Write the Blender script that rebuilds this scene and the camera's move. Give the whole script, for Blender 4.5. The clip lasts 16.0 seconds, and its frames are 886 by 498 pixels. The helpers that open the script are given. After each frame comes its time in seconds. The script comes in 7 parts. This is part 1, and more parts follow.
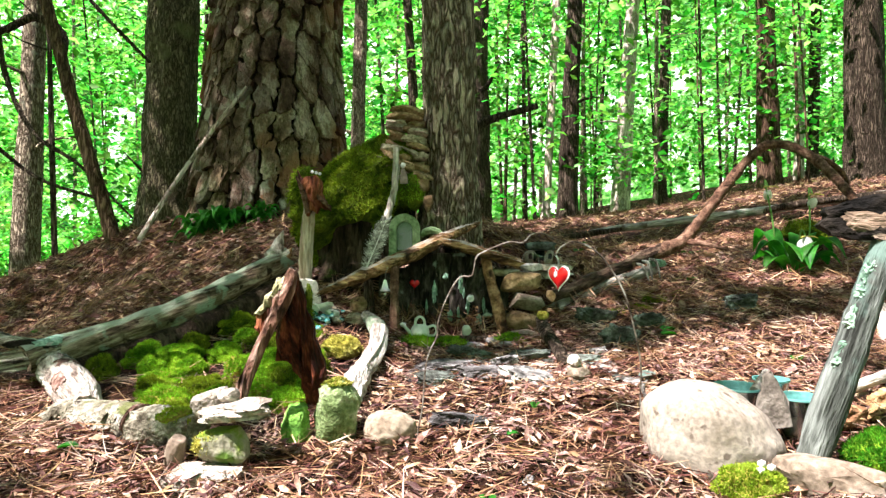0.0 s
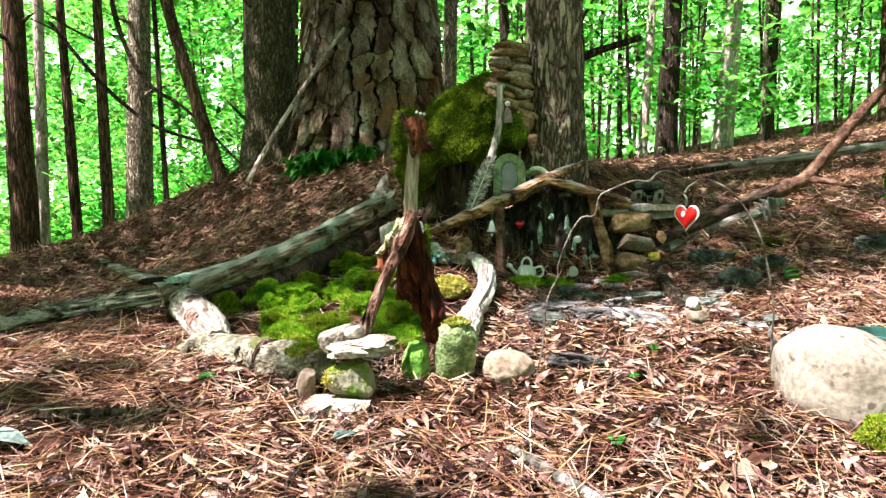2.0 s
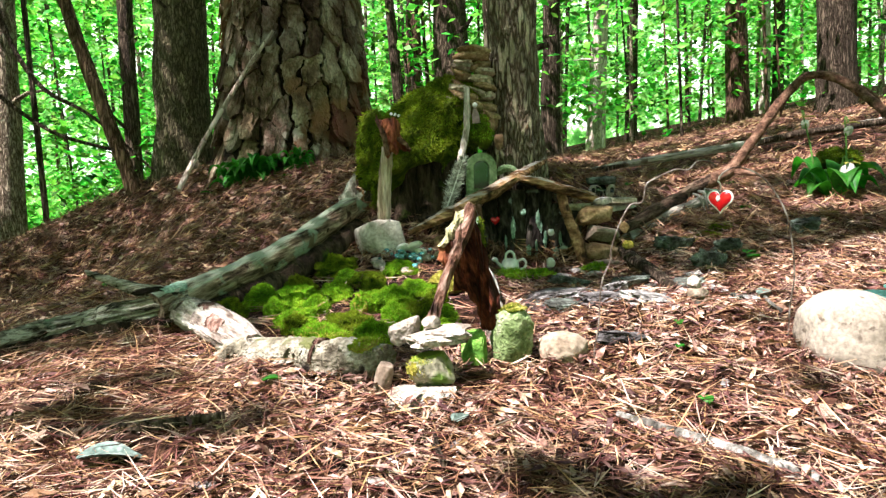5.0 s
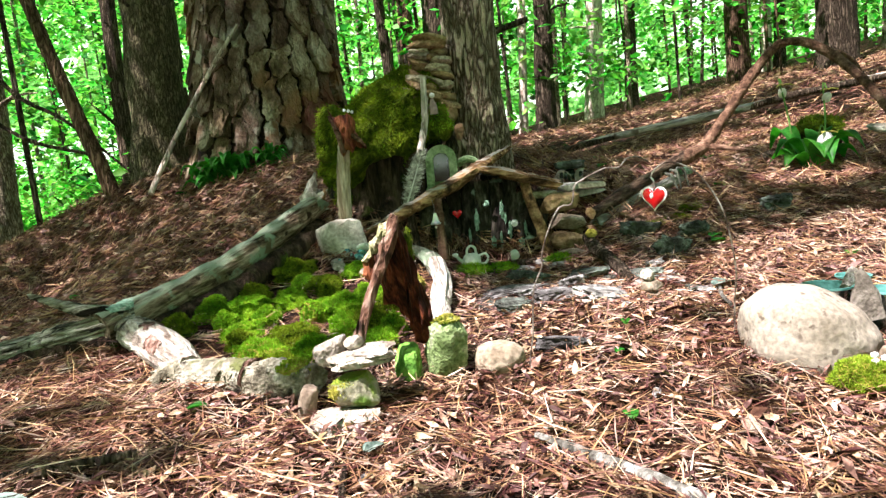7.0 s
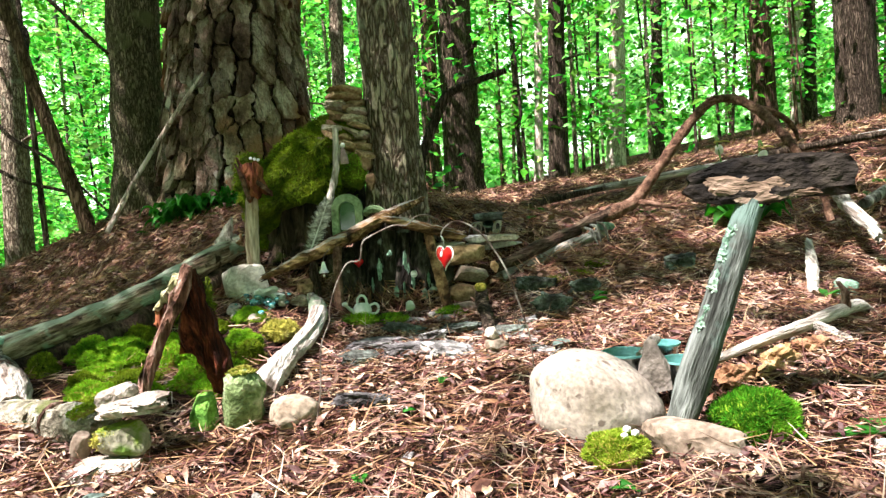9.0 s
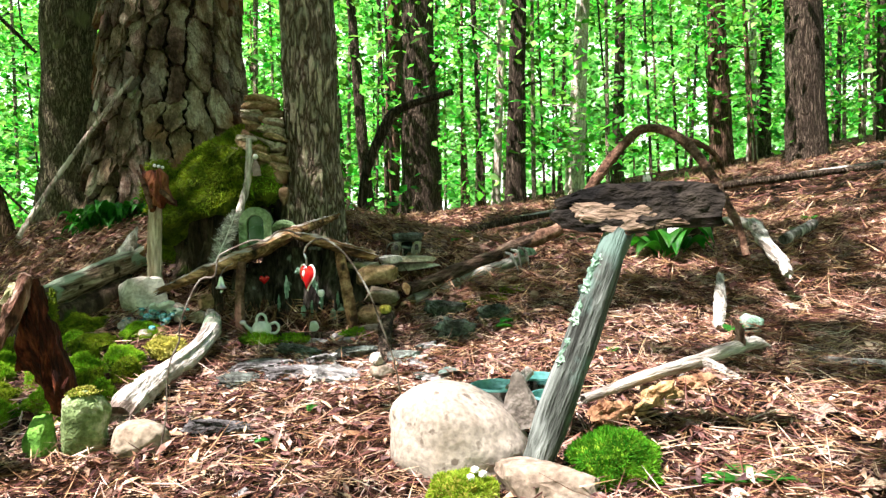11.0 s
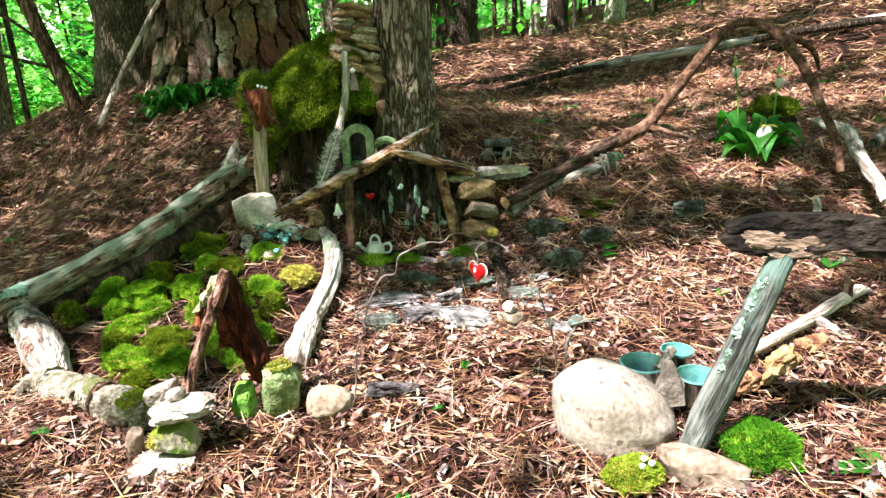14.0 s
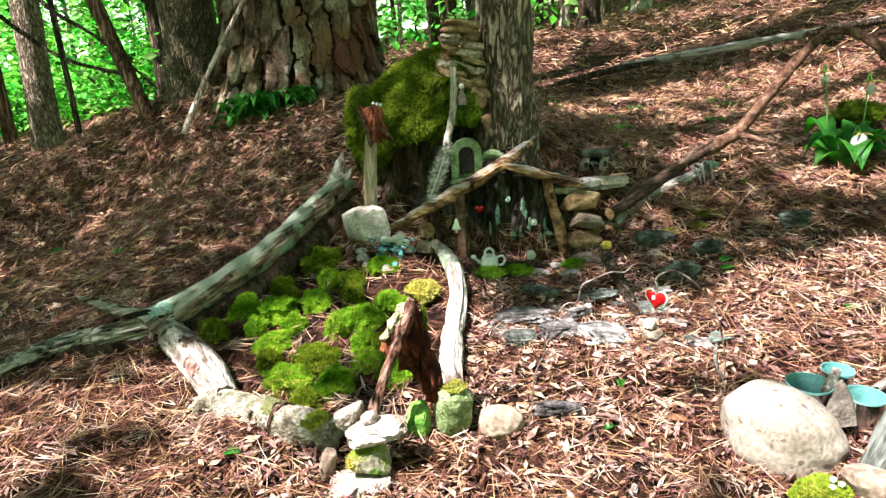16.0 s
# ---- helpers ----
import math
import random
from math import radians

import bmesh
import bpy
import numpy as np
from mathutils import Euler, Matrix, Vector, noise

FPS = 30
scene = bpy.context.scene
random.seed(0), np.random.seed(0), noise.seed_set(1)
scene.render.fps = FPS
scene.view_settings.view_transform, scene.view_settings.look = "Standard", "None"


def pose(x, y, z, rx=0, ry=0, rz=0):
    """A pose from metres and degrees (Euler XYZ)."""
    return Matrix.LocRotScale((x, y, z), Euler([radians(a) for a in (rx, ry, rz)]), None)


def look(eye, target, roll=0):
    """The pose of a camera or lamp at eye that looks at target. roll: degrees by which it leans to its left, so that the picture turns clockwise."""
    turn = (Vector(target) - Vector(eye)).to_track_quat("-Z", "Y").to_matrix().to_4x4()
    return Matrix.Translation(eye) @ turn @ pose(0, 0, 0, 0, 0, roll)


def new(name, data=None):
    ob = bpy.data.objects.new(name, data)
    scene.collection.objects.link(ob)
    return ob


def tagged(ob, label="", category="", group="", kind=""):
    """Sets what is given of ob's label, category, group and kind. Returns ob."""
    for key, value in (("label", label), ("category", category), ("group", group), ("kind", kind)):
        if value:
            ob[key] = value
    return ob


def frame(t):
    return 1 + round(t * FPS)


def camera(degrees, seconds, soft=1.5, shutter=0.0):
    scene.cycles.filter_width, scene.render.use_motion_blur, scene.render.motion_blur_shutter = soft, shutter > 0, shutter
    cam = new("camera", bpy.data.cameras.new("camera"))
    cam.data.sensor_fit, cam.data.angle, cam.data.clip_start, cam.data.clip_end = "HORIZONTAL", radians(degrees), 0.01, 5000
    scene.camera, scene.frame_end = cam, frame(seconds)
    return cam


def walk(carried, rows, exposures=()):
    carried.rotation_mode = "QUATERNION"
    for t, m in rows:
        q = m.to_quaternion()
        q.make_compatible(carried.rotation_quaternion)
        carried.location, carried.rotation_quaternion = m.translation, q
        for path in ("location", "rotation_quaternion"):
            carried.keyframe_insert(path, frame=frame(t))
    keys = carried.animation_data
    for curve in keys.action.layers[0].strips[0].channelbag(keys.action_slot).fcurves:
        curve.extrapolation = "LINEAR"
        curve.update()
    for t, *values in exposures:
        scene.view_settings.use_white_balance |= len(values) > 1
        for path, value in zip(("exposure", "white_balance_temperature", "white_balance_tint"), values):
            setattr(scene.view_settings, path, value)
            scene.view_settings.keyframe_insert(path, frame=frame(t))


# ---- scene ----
cam = camera(65.5, 16.0, soft=1.4)
PATH = [
    (0, (0.0, -0.163, 0.446), (-0.003, 1.837, 0.428), -0.0),
    (0.5, (-0.015, -0.157, 0.451), (-0.088, 1.842, 0.434), -0.1),
    (1, (-0.035, -0.153, 0.449), (-0.188, 1.84, 0.394), -0.5),
    (1.5, (-0.048, -0.153, 0.449), (-0.277, 1.831, 0.347), -0.9),
    (2, (-0.056, -0.155, 0.444), (-0.311, 1.82, 0.257), -0.5),
    (2.5, (-0.091, -0.154, 0.451), (-0.406, 1.812, 0.257), 0.3),
    (3, (-0.143, -0.157, 0.467), (-0.416, 1.815, 0.27), 0.8),
    (3.5, (-0.191, -0.183, 0.473), (-0.416, 1.79, 0.237), 1.1),
    (4, (-0.245, -0.188, 0.469), (-0.118, 1.789, 0.199), 0.6),
    (4.5, (-0.36, -0.212, 0.439), (-0.183, 1.771, 0.251), -1.9),
    (4.7, (-0.394, -0.221, 0.429), (-0.26, 1.766, 0.252), -1.4),
    (6.8, (-0.282, -0.196, 0.473), (-0.194, 1.792, 0.27), -5.9),
    (7, (-0.23, -0.178, 0.483), (-0.154, 1.805, 0.234), -5.2),
    (7.5, (-0.127, -0.179, 0.524), (-0.072, 1.802, 0.254), -4.7),
    (8, (-0.012, -0.183, 0.535), (-0.001, 1.805, 0.309), -4.8),
    (8.5, (0.099, -0.182, 0.514), (0.07, 1.812, 0.361), -4.3),
    (9, (0.219, -0.182, 0.47), (0.18, 1.815, 0.355), -3.6),
    (9.5, (0.311, -0.16, 0.434), (0.258, 1.839, 0.382), -3.3),
    (10, (0.386, -0.139, 0.414), (0.363, 1.861, 0.412), -2.4),
    (10.2, (0.393, -0.131, 0.419), (0.397, 1.869, 0.403), -2.2),
    (12.3, (0.281, -0.102, 0.618), (0.363, 1.879, 0.352), -0.6),
    (12.5, (0.247, -0.116, 0.658), (0.305, 1.852, 0.31), -0.5),
    (13, (0.175, -0.145, 0.76), (0.216, 1.8, 0.299), -1.2),
    (13.5, (0.142, -0.151, 0.808), (0.169, 1.805, 0.391), -0.9),
    (14, (0.139, -0.149, 0.795), (0.134, 1.762, 0.205), -1.8),
    (14.5, (0.089, -0.172, 0.821), (0.022, 1.715, 0.164), -1.3),
    (15, (-0.016, -0.186, 0.861), (-0.062, 1.726, 0.276), -1.5),
    (15.5, (-0.13, -0.188, 0.874), (-0.147, 1.728, 0.303), -1.8),
    (16, (-0.18, -0.177, 0.9), (-0.21, 1.722, 0.273), -2.5),
]
walk(cam, [(t, look(eye, target, roll)) for t, eye, target, roll in PATH], [(0, 1.97, 6250, 14), (1.5, 1.94, 6250, 14), (3, 1.80, 6250, 14), (4.7, 1.86, 6250, 14), (8, 1.90, 6250, 14), (10, 1.93, 6250, 14), (13, 2.0, 6250, 14), (16, 2.02, 6250, 14)])

# ---------------- world, sun, exposure ----------------
SUN = Vector((-0.42, -0.30, 0.86)).normalized()          # towards the sun
world = bpy.data.worlds.new("sky")
scene.world = world
world.use_nodes = True
wn = world.node_tree.nodes
wl = world.node_tree.links
skytex = wn.new("ShaderNodeTexSky")
skytex.sky_type = 'NISHITA'
skytex.sun_disc = False
skytex.sun_elevation = math.asin(SUN.z)
skytex.sun_rotation = math.atan2(SUN.x, SUN.y)
wl.new(skytex.outputs[0], wn["Background"].inputs[0])
wn["Background"].inputs[1].default_value = 0.06
sun_data = bpy.data.lights.new("sun", 'SUN')
sun_data.energy = 5.0
sun_data.angle = radians(0.55)
sun_data.color = (1.0, 0.94, 0.90)
sun_ob = new("sun", sun_data)
sun_ob.matrix_world = look(SUN * 30, (0, 0, 0))


# ---------------- ground form ----------------
SLOPE = (0.054, 0.1599, 0.0423)
MOUNDS = [(-1.0, 3.5, .8, .341), (.05, 2.45, .4, .199), (1.0, 2.6, .6, .063), (-2.2, 4.5, .9, .315), (-.5, .9, .8, -.018),
          (.6, 1.2, .6, .047), (-1.5, 2.3, .6, -.026), (2.5, 5, 2.5, -.229), (0, 8, 4, .243), (-.5, 2.4, .45, .021),
          (-4, 6, 2.5, .185), (-1.2, 1.6, .5, .076), (.2, 1.9, .32, -.075), (-.3, 3.2, .5, .09), (3, 11.5, 2.5, -.224),
          (-3.2, 3, .9, .297), (1.6, 1.6, .6, -.11), (1.2, .2, 1.0, -.174), (-1.4, .2, .8, .173),
          (.02, 1.97, .14, -.075), (.25, 2.02, .1, -.04), (.02, 2.28, .12, .08), (-.56, 2.2, .12, .05), (2.2, 5.3, .6, .09), (3.2, 5.5, .6, .05), (.48, 2.14, .09, -.045), (.68, 2.28, .10, -.04), (.43, .86, .10, -.022), (.9, 4.95, .4, -.06), (1.7, 4.95, .5, -.085), (2.6, 5.0, .6, -.09),
          (-4.5, 4, 1.2, -.141), (-1.9, 3.0, .4, -.21), (-2.3, 2.4, .5, -.061), (-2.8, 3.4, .6, -.119), (-3.6, 4.8, 1.0, -.227), (-5, 7, 1.8, -.033), (-3.2, 1.6, .8, .039), (-1.75, 3.7, .4, .032)]


def ground_z(x, y):
    x, y = np.asarray(x, float), np.asarray(y, float)
    z = SLOPE[0] + SLOPE[1] * np.clip(x, -12, 12) + SLOPE[2] * np.clip(y, -1, 16)
    for a, b, s, h in MOUNDS:
        z = z + h * np.exp(-((x - a) ** 2 + (y - b) ** 2) / (2 * s * s))
    z = z + .006 * np.sin(23 * x + 2.1 * np.sin(9 * y)) * np.sin(19 * y + 1.7 * np.sin(11 * x)) + .004 * np.sin(51 * x + 1.5 * np.sin(30 * y + 1)) * np.sin(47 * y + 2)
    return z


def gz(x, y):
    return float(ground_z(x, y))


# ---------------- materials ----------------
def surf(name, cols, scale=20.0, fine=90.0, rough=0.8, bump=0.4, dist=0.01, stretch=(1, 1, 1), spots=None,
         top=None, rand=0.15, island=False, metal=0.0, spec=0.12, translucent=None, contrast=(0.36, 0.63), fine_mix=0.5, axis=None):
    m = bpy.data.materials.new(name)
    m.use_nodes = True
    nt = m.node_tree
    N, L = nt.nodes, nt.links
    bsdf = N["Principled BSDF"]
    co = N.new("ShaderNodeTexCoord")
    mp = N.new("ShaderNodeMapping")
    mp.inputs["Scale"].default_value = stretch
    if axis:                                        # the grain runs along a leaning axis
        mp.vector_type = 'TEXTURE'
        mp.inputs["Rotation"].default_value = Vector(axis).to_track_quat('Z', 'Y').to_euler()
        mp.inputs["Scale"].default_value = [1 / q for q in stretch]
    L.new(co.outputs["Object"], mp.inputs["Vector"])
    n1 = N.new("ShaderNodeTexNoise")
    n1.inputs["Scale"].default_value = scale
    n1.inputs["Detail"].default_value = 6
    n1.inputs["Roughness"].default_value = 0.65
    L.new(mp.outputs[0], n1.inputs["Vector"])
    n2 = N.new("ShaderNodeTexNoise")
    n2.inputs["Scale"].default_value = fine
    n2.inputs["Detail"].default_value = 4
    L.new(mp.outputs[0], n2.inputs["Vector"])
    ramp = N.new("ShaderNodeValToRGB")
    el = ramp.color_ramp.elements
    lo, hi = contrast
    for i, c in enumerate(cols):
        p = lo + (hi - lo) * i / max(1, len(cols) - 1)
        e = el[i] if i < 2 else el.new(p)
        e.position, e.color = p, (*c, 1)
    L.new(n1.outputs[0], ramp.inputs[0])
    mul = N.new("ShaderNodeMixRGB")
    mul.blend_type = 'MULTIPLY'
    mul.inputs[0].default_value = fine_mix
    r2 = N.new("ShaderNodeValToRGB")
    r2.color_ramp.elements[0].position, r2.color_ramp.elements[1].position = 0.3, 0.65
    r2.color_ramp.elements[0].color, r2.color_ramp.elements[1].color = (0.18, 0.18, 0.18, 1), (1.2, 1.2, 1.2, 1)
    L.new(n2.outputs[0], r2.inputs[0])
    L.new(ramp.outputs[0], mul.inputs[1])
    L.new(r2.outputs[0], mul.inputs[2])
    out = mul.outputs[0]
    for sp in (spots or ()):
        col, sc, th = sp
        n3 = N.new("ShaderNodeTexNoise")
        n3.inputs["Scale"].default_value = sc
        n3.inputs["Detail"].default_value = 5
        L.new(co.outputs["Object"], n3.inputs["Vector"])
        r3 = N.new("ShaderNodeValToRGB")
        r3.color_ramp.elements[0].position, r3.color_ramp.elements[1].position = th, th + 0.06
        L.new(n3.outputs[0], r3.inputs[0])
        mx = N.new("ShaderNodeMixRGB")
        L.new(r3.outputs[0], mx.inputs[0])
        L.new(out, mx.inputs[1])
        mx.inputs[2].default_value = (*col, 1)
        out = mx.outputs[0]
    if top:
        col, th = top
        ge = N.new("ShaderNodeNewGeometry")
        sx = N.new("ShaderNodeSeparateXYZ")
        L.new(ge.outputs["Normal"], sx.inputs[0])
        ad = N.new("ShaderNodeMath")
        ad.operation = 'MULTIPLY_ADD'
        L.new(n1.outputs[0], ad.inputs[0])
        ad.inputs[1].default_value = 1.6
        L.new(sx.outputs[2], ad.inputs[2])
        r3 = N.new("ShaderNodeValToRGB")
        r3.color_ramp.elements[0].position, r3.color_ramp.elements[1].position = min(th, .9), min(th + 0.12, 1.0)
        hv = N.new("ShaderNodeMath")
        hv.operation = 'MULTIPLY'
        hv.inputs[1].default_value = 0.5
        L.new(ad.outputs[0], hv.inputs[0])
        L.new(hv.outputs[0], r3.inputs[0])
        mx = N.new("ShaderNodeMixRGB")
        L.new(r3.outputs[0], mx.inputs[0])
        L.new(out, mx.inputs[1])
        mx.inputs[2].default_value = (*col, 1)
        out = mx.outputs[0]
    if rand:
        if island:
            ge = N.new("ShaderNodeNewGeometry")
            rnd = ge.outputs["Random Per Island"]
        else:
            rnd = N.new("ShaderNodeObjectInfo").outputs["Random"]
        hs = N.new("ShaderNodeHueSaturation")
        mr = N.new("ShaderNodeMapRange")
        mr.inputs[3].default_value, mr.inputs[4].default_value = 1 - rand * 1.6, 1 + rand * 1.6
        L.new(rnd, mr.inputs[0])
        L.new(mr.outputs[0], hs.inputs["Value"])
        mr2 = N.new("ShaderNodeMapRange")
        mr2.inputs[3].default_value, mr2.inputs[4].default_value = 0.5 - rand * 0.08, 0.5 + rand * 0.08
        L.new(rnd, mr2.inputs[0])
        L.new(mr2.outputs[0], hs.inputs["Hue"])
        L.new(out, hs.inputs["Color"])
        out = hs.outputs[0]
    L.new(out, bsdf.inputs["Base Color"])
    bsdf.inputs["Roughness"].default_value = rough
    bsdf.inputs["Metallic"].default_value = metal
    bsdf.inputs["Specular IOR Level"].default_value = spec
    if bump:
        bp = N.new("ShaderNodeBump")
        bp.inputs["Strength"].default_value = bump
        bp.inputs["Distance"].default_value = dist
        ad = N.new("ShaderNodeMath")
        ad.operation = 'ADD'
        L.new(n1.outputs[0], ad.inputs[0])
        L.new(n2.outputs[0], ad.inputs[1])
        L.new(ad.outputs[0], bp.inputs["Height"])
        L.new(bp.outputs[0], bsdf.inputs["Normal"])
    if translucent:
        tr = N.new("ShaderNodeBsdfTranslucent")
        mt = N.new("ShaderNodeMixRGB")
        mt.blend_type = 'MULTIPLY'
        mt.inputs[0].default_value = 1
        L.new(out, mt.inputs[1])
        mt.inputs[2].default_value = (*translucent[0], 1)
        L.new(mt.outputs[0], tr.inputs[0])
        ms = N.new("ShaderNodeMixShader")
        ms.inputs[0].default_value = translucent[1]
        L.new(bsdf.outputs[0], ms.inputs[1])
        L.new(tr.outputs[0], ms.inputs[2])
        L.new(ms.outputs[0], N["Material Output"].inputs[0])
    return m


def bark_surf(name, crack, body, pale, scale, squash=.3, bump=1.0, dist=.02, width=.16, rand=.1, blotch=None):
    """Ridged bark: plates between dark cracks that run up the trunk."""
    m = bpy.data.materials.new(name)
    m.use_nodes = True
    N, L = m.node_tree.nodes, m.node_tree.links
    bsdf = N["Principled BSDF"]
    co = N.new("ShaderNodeTexCoord")
    mp = N.new("ShaderNodeMapping")
    mp.inputs["Scale"].default_value = (1, 1, squash)
    L.new(co.outputs["Object"], mp.inputs["Vector"])
    wob = N.new("ShaderNodeTexNoise")
    wob.inputs["Scale"].default_value = scale * .8
    wob.inputs["Detail"].default_value = 3
    L.new(mp.outputs[0], wob.inputs["Vector"])
    av = N.new("ShaderNodeMixRGB")
    av.blend_type = 'LINEAR_LIGHT'
    av.inputs[0].default_value = 1.7 / scale
    L.new(mp.outputs[0], av.inputs[1])
    L.new(wob.outputs["Color"], av.inputs[2])
    vo = N.new("ShaderNodeTexVoronoi")
    vo.feature = 'DISTANCE_TO_EDGE'
    vo.inputs["Scale"].default_value = scale
    L.new(av.outputs[0], vo.inputs["Vector"])
    vc = N.new("ShaderNodeTexVoronoi")
    vc.inputs["Scale"].default_value = scale
    L.new(av.outputs[0], vc.inputs["Vector"])
    fine = N.new("ShaderNodeTexNoise")
    fine.inputs["Scale"].default_value = scale * 4
    fine.inputs["Detail"].default_value = 6
    fine.inputs["Roughness"].default_value = .7
    L.new(mp.outputs[0], fine.inputs["Vector"])
    base = N.new("ShaderNodeValToRGB")
    base.color_ramp.elements[0].position, base.color_ramp.elements[1].position = .35, .66
    base.color_ramp.elements[0].color, base.color_ramp.elements[1].color = (*body, 1), (*pale, 1)
    L.new(fine.outputs[0], base.inputs[0])
    gl = N.new("ShaderNodeValToRGB")
    gl.color_ramp.elements[0].position, gl.color_ramp.elements[1].position = .0, width
    L.new(vo.outputs["Distance"], gl.inputs[0])
    mx = N.new("ShaderNodeMixRGB")
    L.new(gl.outputs[0], mx.inputs[0])
    mx.inputs[1].default_value = (*crack, 1)
    L.new(base.outputs[0], mx.inputs[2])
    out = mx.outputs[0]
    sep = N.new("ShaderNodeSeparateColor")
    L.new(vc.outputs["Color"], sep.inputs[0])
    hs = N.new("ShaderNodeHueSaturation")
    mr = N.new("ShaderNodeMapRange")
    mr.inputs[3].default_value, mr.inputs[4].default_value = .65, 1.35
    L.new(sep.outputs[0], mr.inputs[0])
    L.new(mr.outputs[0], hs.inputs["Value"])
    L.new(out, hs.inputs["Color"])
    out = hs.outputs[0]
    if blotch:
        bn_ = N.new("ShaderNodeTexNoise")
        bn_.inputs["Scale"].default_value = blotch[1]
        bn_.inputs["Detail"].default_value = 5
        L.new(co.outputs["Object"], bn_.inputs["Vector"])
        br = N.new("ShaderNodeValToRGB")
        br.color_ramp.elements[0].position, br.color_ramp.elements[1].position = blotch[2], blotch[2] + .1
        L.new(bn_.outputs[0], br.inputs[0])
        m2 = N.new("ShaderNodeMixRGB")
        L.new(br.outputs[0], m2.inputs[0])
        L.new(out, m2.inputs[1])
        m2.inputs[2].default_value = (*blotch[0], 1)
        out = m2.outputs[0]
    if rand:
        oi = N.new("ShaderNodeObjectInfo")
        h2 = N.new("ShaderNodeHueSaturation")
        m3 = N.new("ShaderNodeMapRange")
        m3.inputs[3].default_value, m3.inputs[4].default_value = 1 - rand, 1 + rand
        L.new(oi.outputs["Random"], m3.inputs[0])
        L.new(m3.outputs[0], h2.inputs["Value"])
        L.new(out, h2.inputs["Color"])
        out = h2.outputs[0]
    L.new(out, bsdf.inputs["Base Color"])
    bsdf.inputs["Roughness"].default_value = .92
    bsdf.inputs["Specular IOR Level"].default_value = .08
    hsum = N.new("ShaderNodeMath")
    hsum.operation = 'MULTIPLY_ADD'
    L.new(fine.outputs[0], hsum.inputs[0])
    hsum.inputs[1].default_value = .35
    L.new(gl.outputs[0], hsum.inputs[2])
    bp = N.new("ShaderNodeBump")
    bp.inputs["Strength"].default_value = bump
    bp.inputs["Distance"].default_value = dist
    L.new(hsum.outputs[0], bp.inputs["Height"])
    L.new(bp.outputs[0], bsdf.inputs["Normal"])
    return m


M = {}
M["soil"] = surf("forest_floor", [(.008, .003, .0016), (.045, .019, .010), (.13, .062, .036)], 30, 220, .95, 1.0, .02, spots=[((.012, .005, .003), 9, .54)], rand=0)
M["needle"] = surf("dry_pine_needles", [(.080, .029, .016), (.26, .116, .072), (.46, .285, .215)], 14, 60, .6, 0, rand=.5, island=True, spec=.15, fine_mix=.2)
M["needle_pale"] = surf("bleached_pine_needles", [(.28, .17, .115), (.46, .325, .245), (.62, .50, .42)], 14, 60, .6, 0, rand=.3, island=True, spec=.15, fine_mix=.2)
M["deadleaf"] = surf("dry_brown_leaves", [(.050, .020, .012), (.19, .088, .056), (.45, .30, .23)], 14, 200, .75, .3, .004, rand=.42, island=True, fine_mix=.3)
M["scrap"] = surf("flaky_tan_scraps", [(.06, .03, .021), (.24, .130, .095), (.52, .37, .30)], 30, 200, .8, .4, .004, rand=.5, island=True, fine_mix=.4)
M["deadleaf_far"] = surf("dull_brown_leaves", [(.07, .034, .023), (.21, .105, .068), (.38, .26, .20)], 8, 100, .8, 0, rand=.4, island=True, fine_mix=.3)
M["plate"] = surf("pine_bark_plate", [(.045, .024, .015), (.165, .102, .068), (.36, .28, .215)], 9, 120, .9, 1.0, .014, stretch=(1, 1, .6), spots=[((.155, .068, .038), 2.2, .55), ((.40, .345, .28), 7, .62)], rand=.25)
M["bark_gap"] = surf("pine_bark_fissure", [(0.008, 0.00479, 0.00299), (0.028, 0.0144, 0.00995), (0.06, 0.0288, 0.0199)], 25, 120, .95, 1.0, .02, rand=0)
M["bark_dark"] = bark_surf("dark_furrowed_bark", (0.022, 0.014, 0.009), (0.095, 0.064, 0.044), (0.22, 0.163, 0.120), 40, .14, 1.0, .02, .34, .2)
M["bark_brown"] = bark_surf("warm_brown_bark", (0.045, 0.024, 0.014), (0.16, 0.094, 0.055), (0.28, 0.185, 0.12), 40, .16, .8, .012, .3, .05)
M["bark_grey"] = bark_surf("grey_brown_ridged_bark", (0.085, 0.054, 0.034), (0.31, 0.225, 0.150), (0.60, 0.50, 0.385), 40, .24, 1.0, .025, .26, .05, ((0.36, 0.35, 0.25), 9, .62))
M["bark_red"] = bark_surf("reddish_bark", (0.030, 0.015, 0.010), (0.145, 0.074, 0.047), (0.27, 0.165, 0.115), 30, .11, .8, .02, .3, .2)
M["bark_pale"] = bark_surf("pale_smooth_bark", (0.26, 0.183, 0.14), (0.42, 0.316, 0.259), (0.7, 0.595, 0.538), 14, .3, .6, .02, .12, .15, ((0.22, 0.144, 0.0995), 2.2, .60))
M["wood_grey"] = surf("weathered_grey_wood", [(0.030, 0.025, 0.020), (0.17, 0.155, 0.132), (0.44, 0.415, 0.38)], 34, 170, .85, 1.0, .01, stretch=(1, 1, .14), rand=.1)
M["limb_wood"] = surf("cracked_grey_green_limb", [(0.018, 0.013, 0.009), (0.27, 0.245, 0.18), (0.62, 0.59, 0.49)], 60, 200, .85, 1.0, .018, stretch=(1, 1, .07), spots=[((.20, .27, .18), 9, .60)], rand=0, axis=(.69, .16, .12), contrast=(.42, .57))
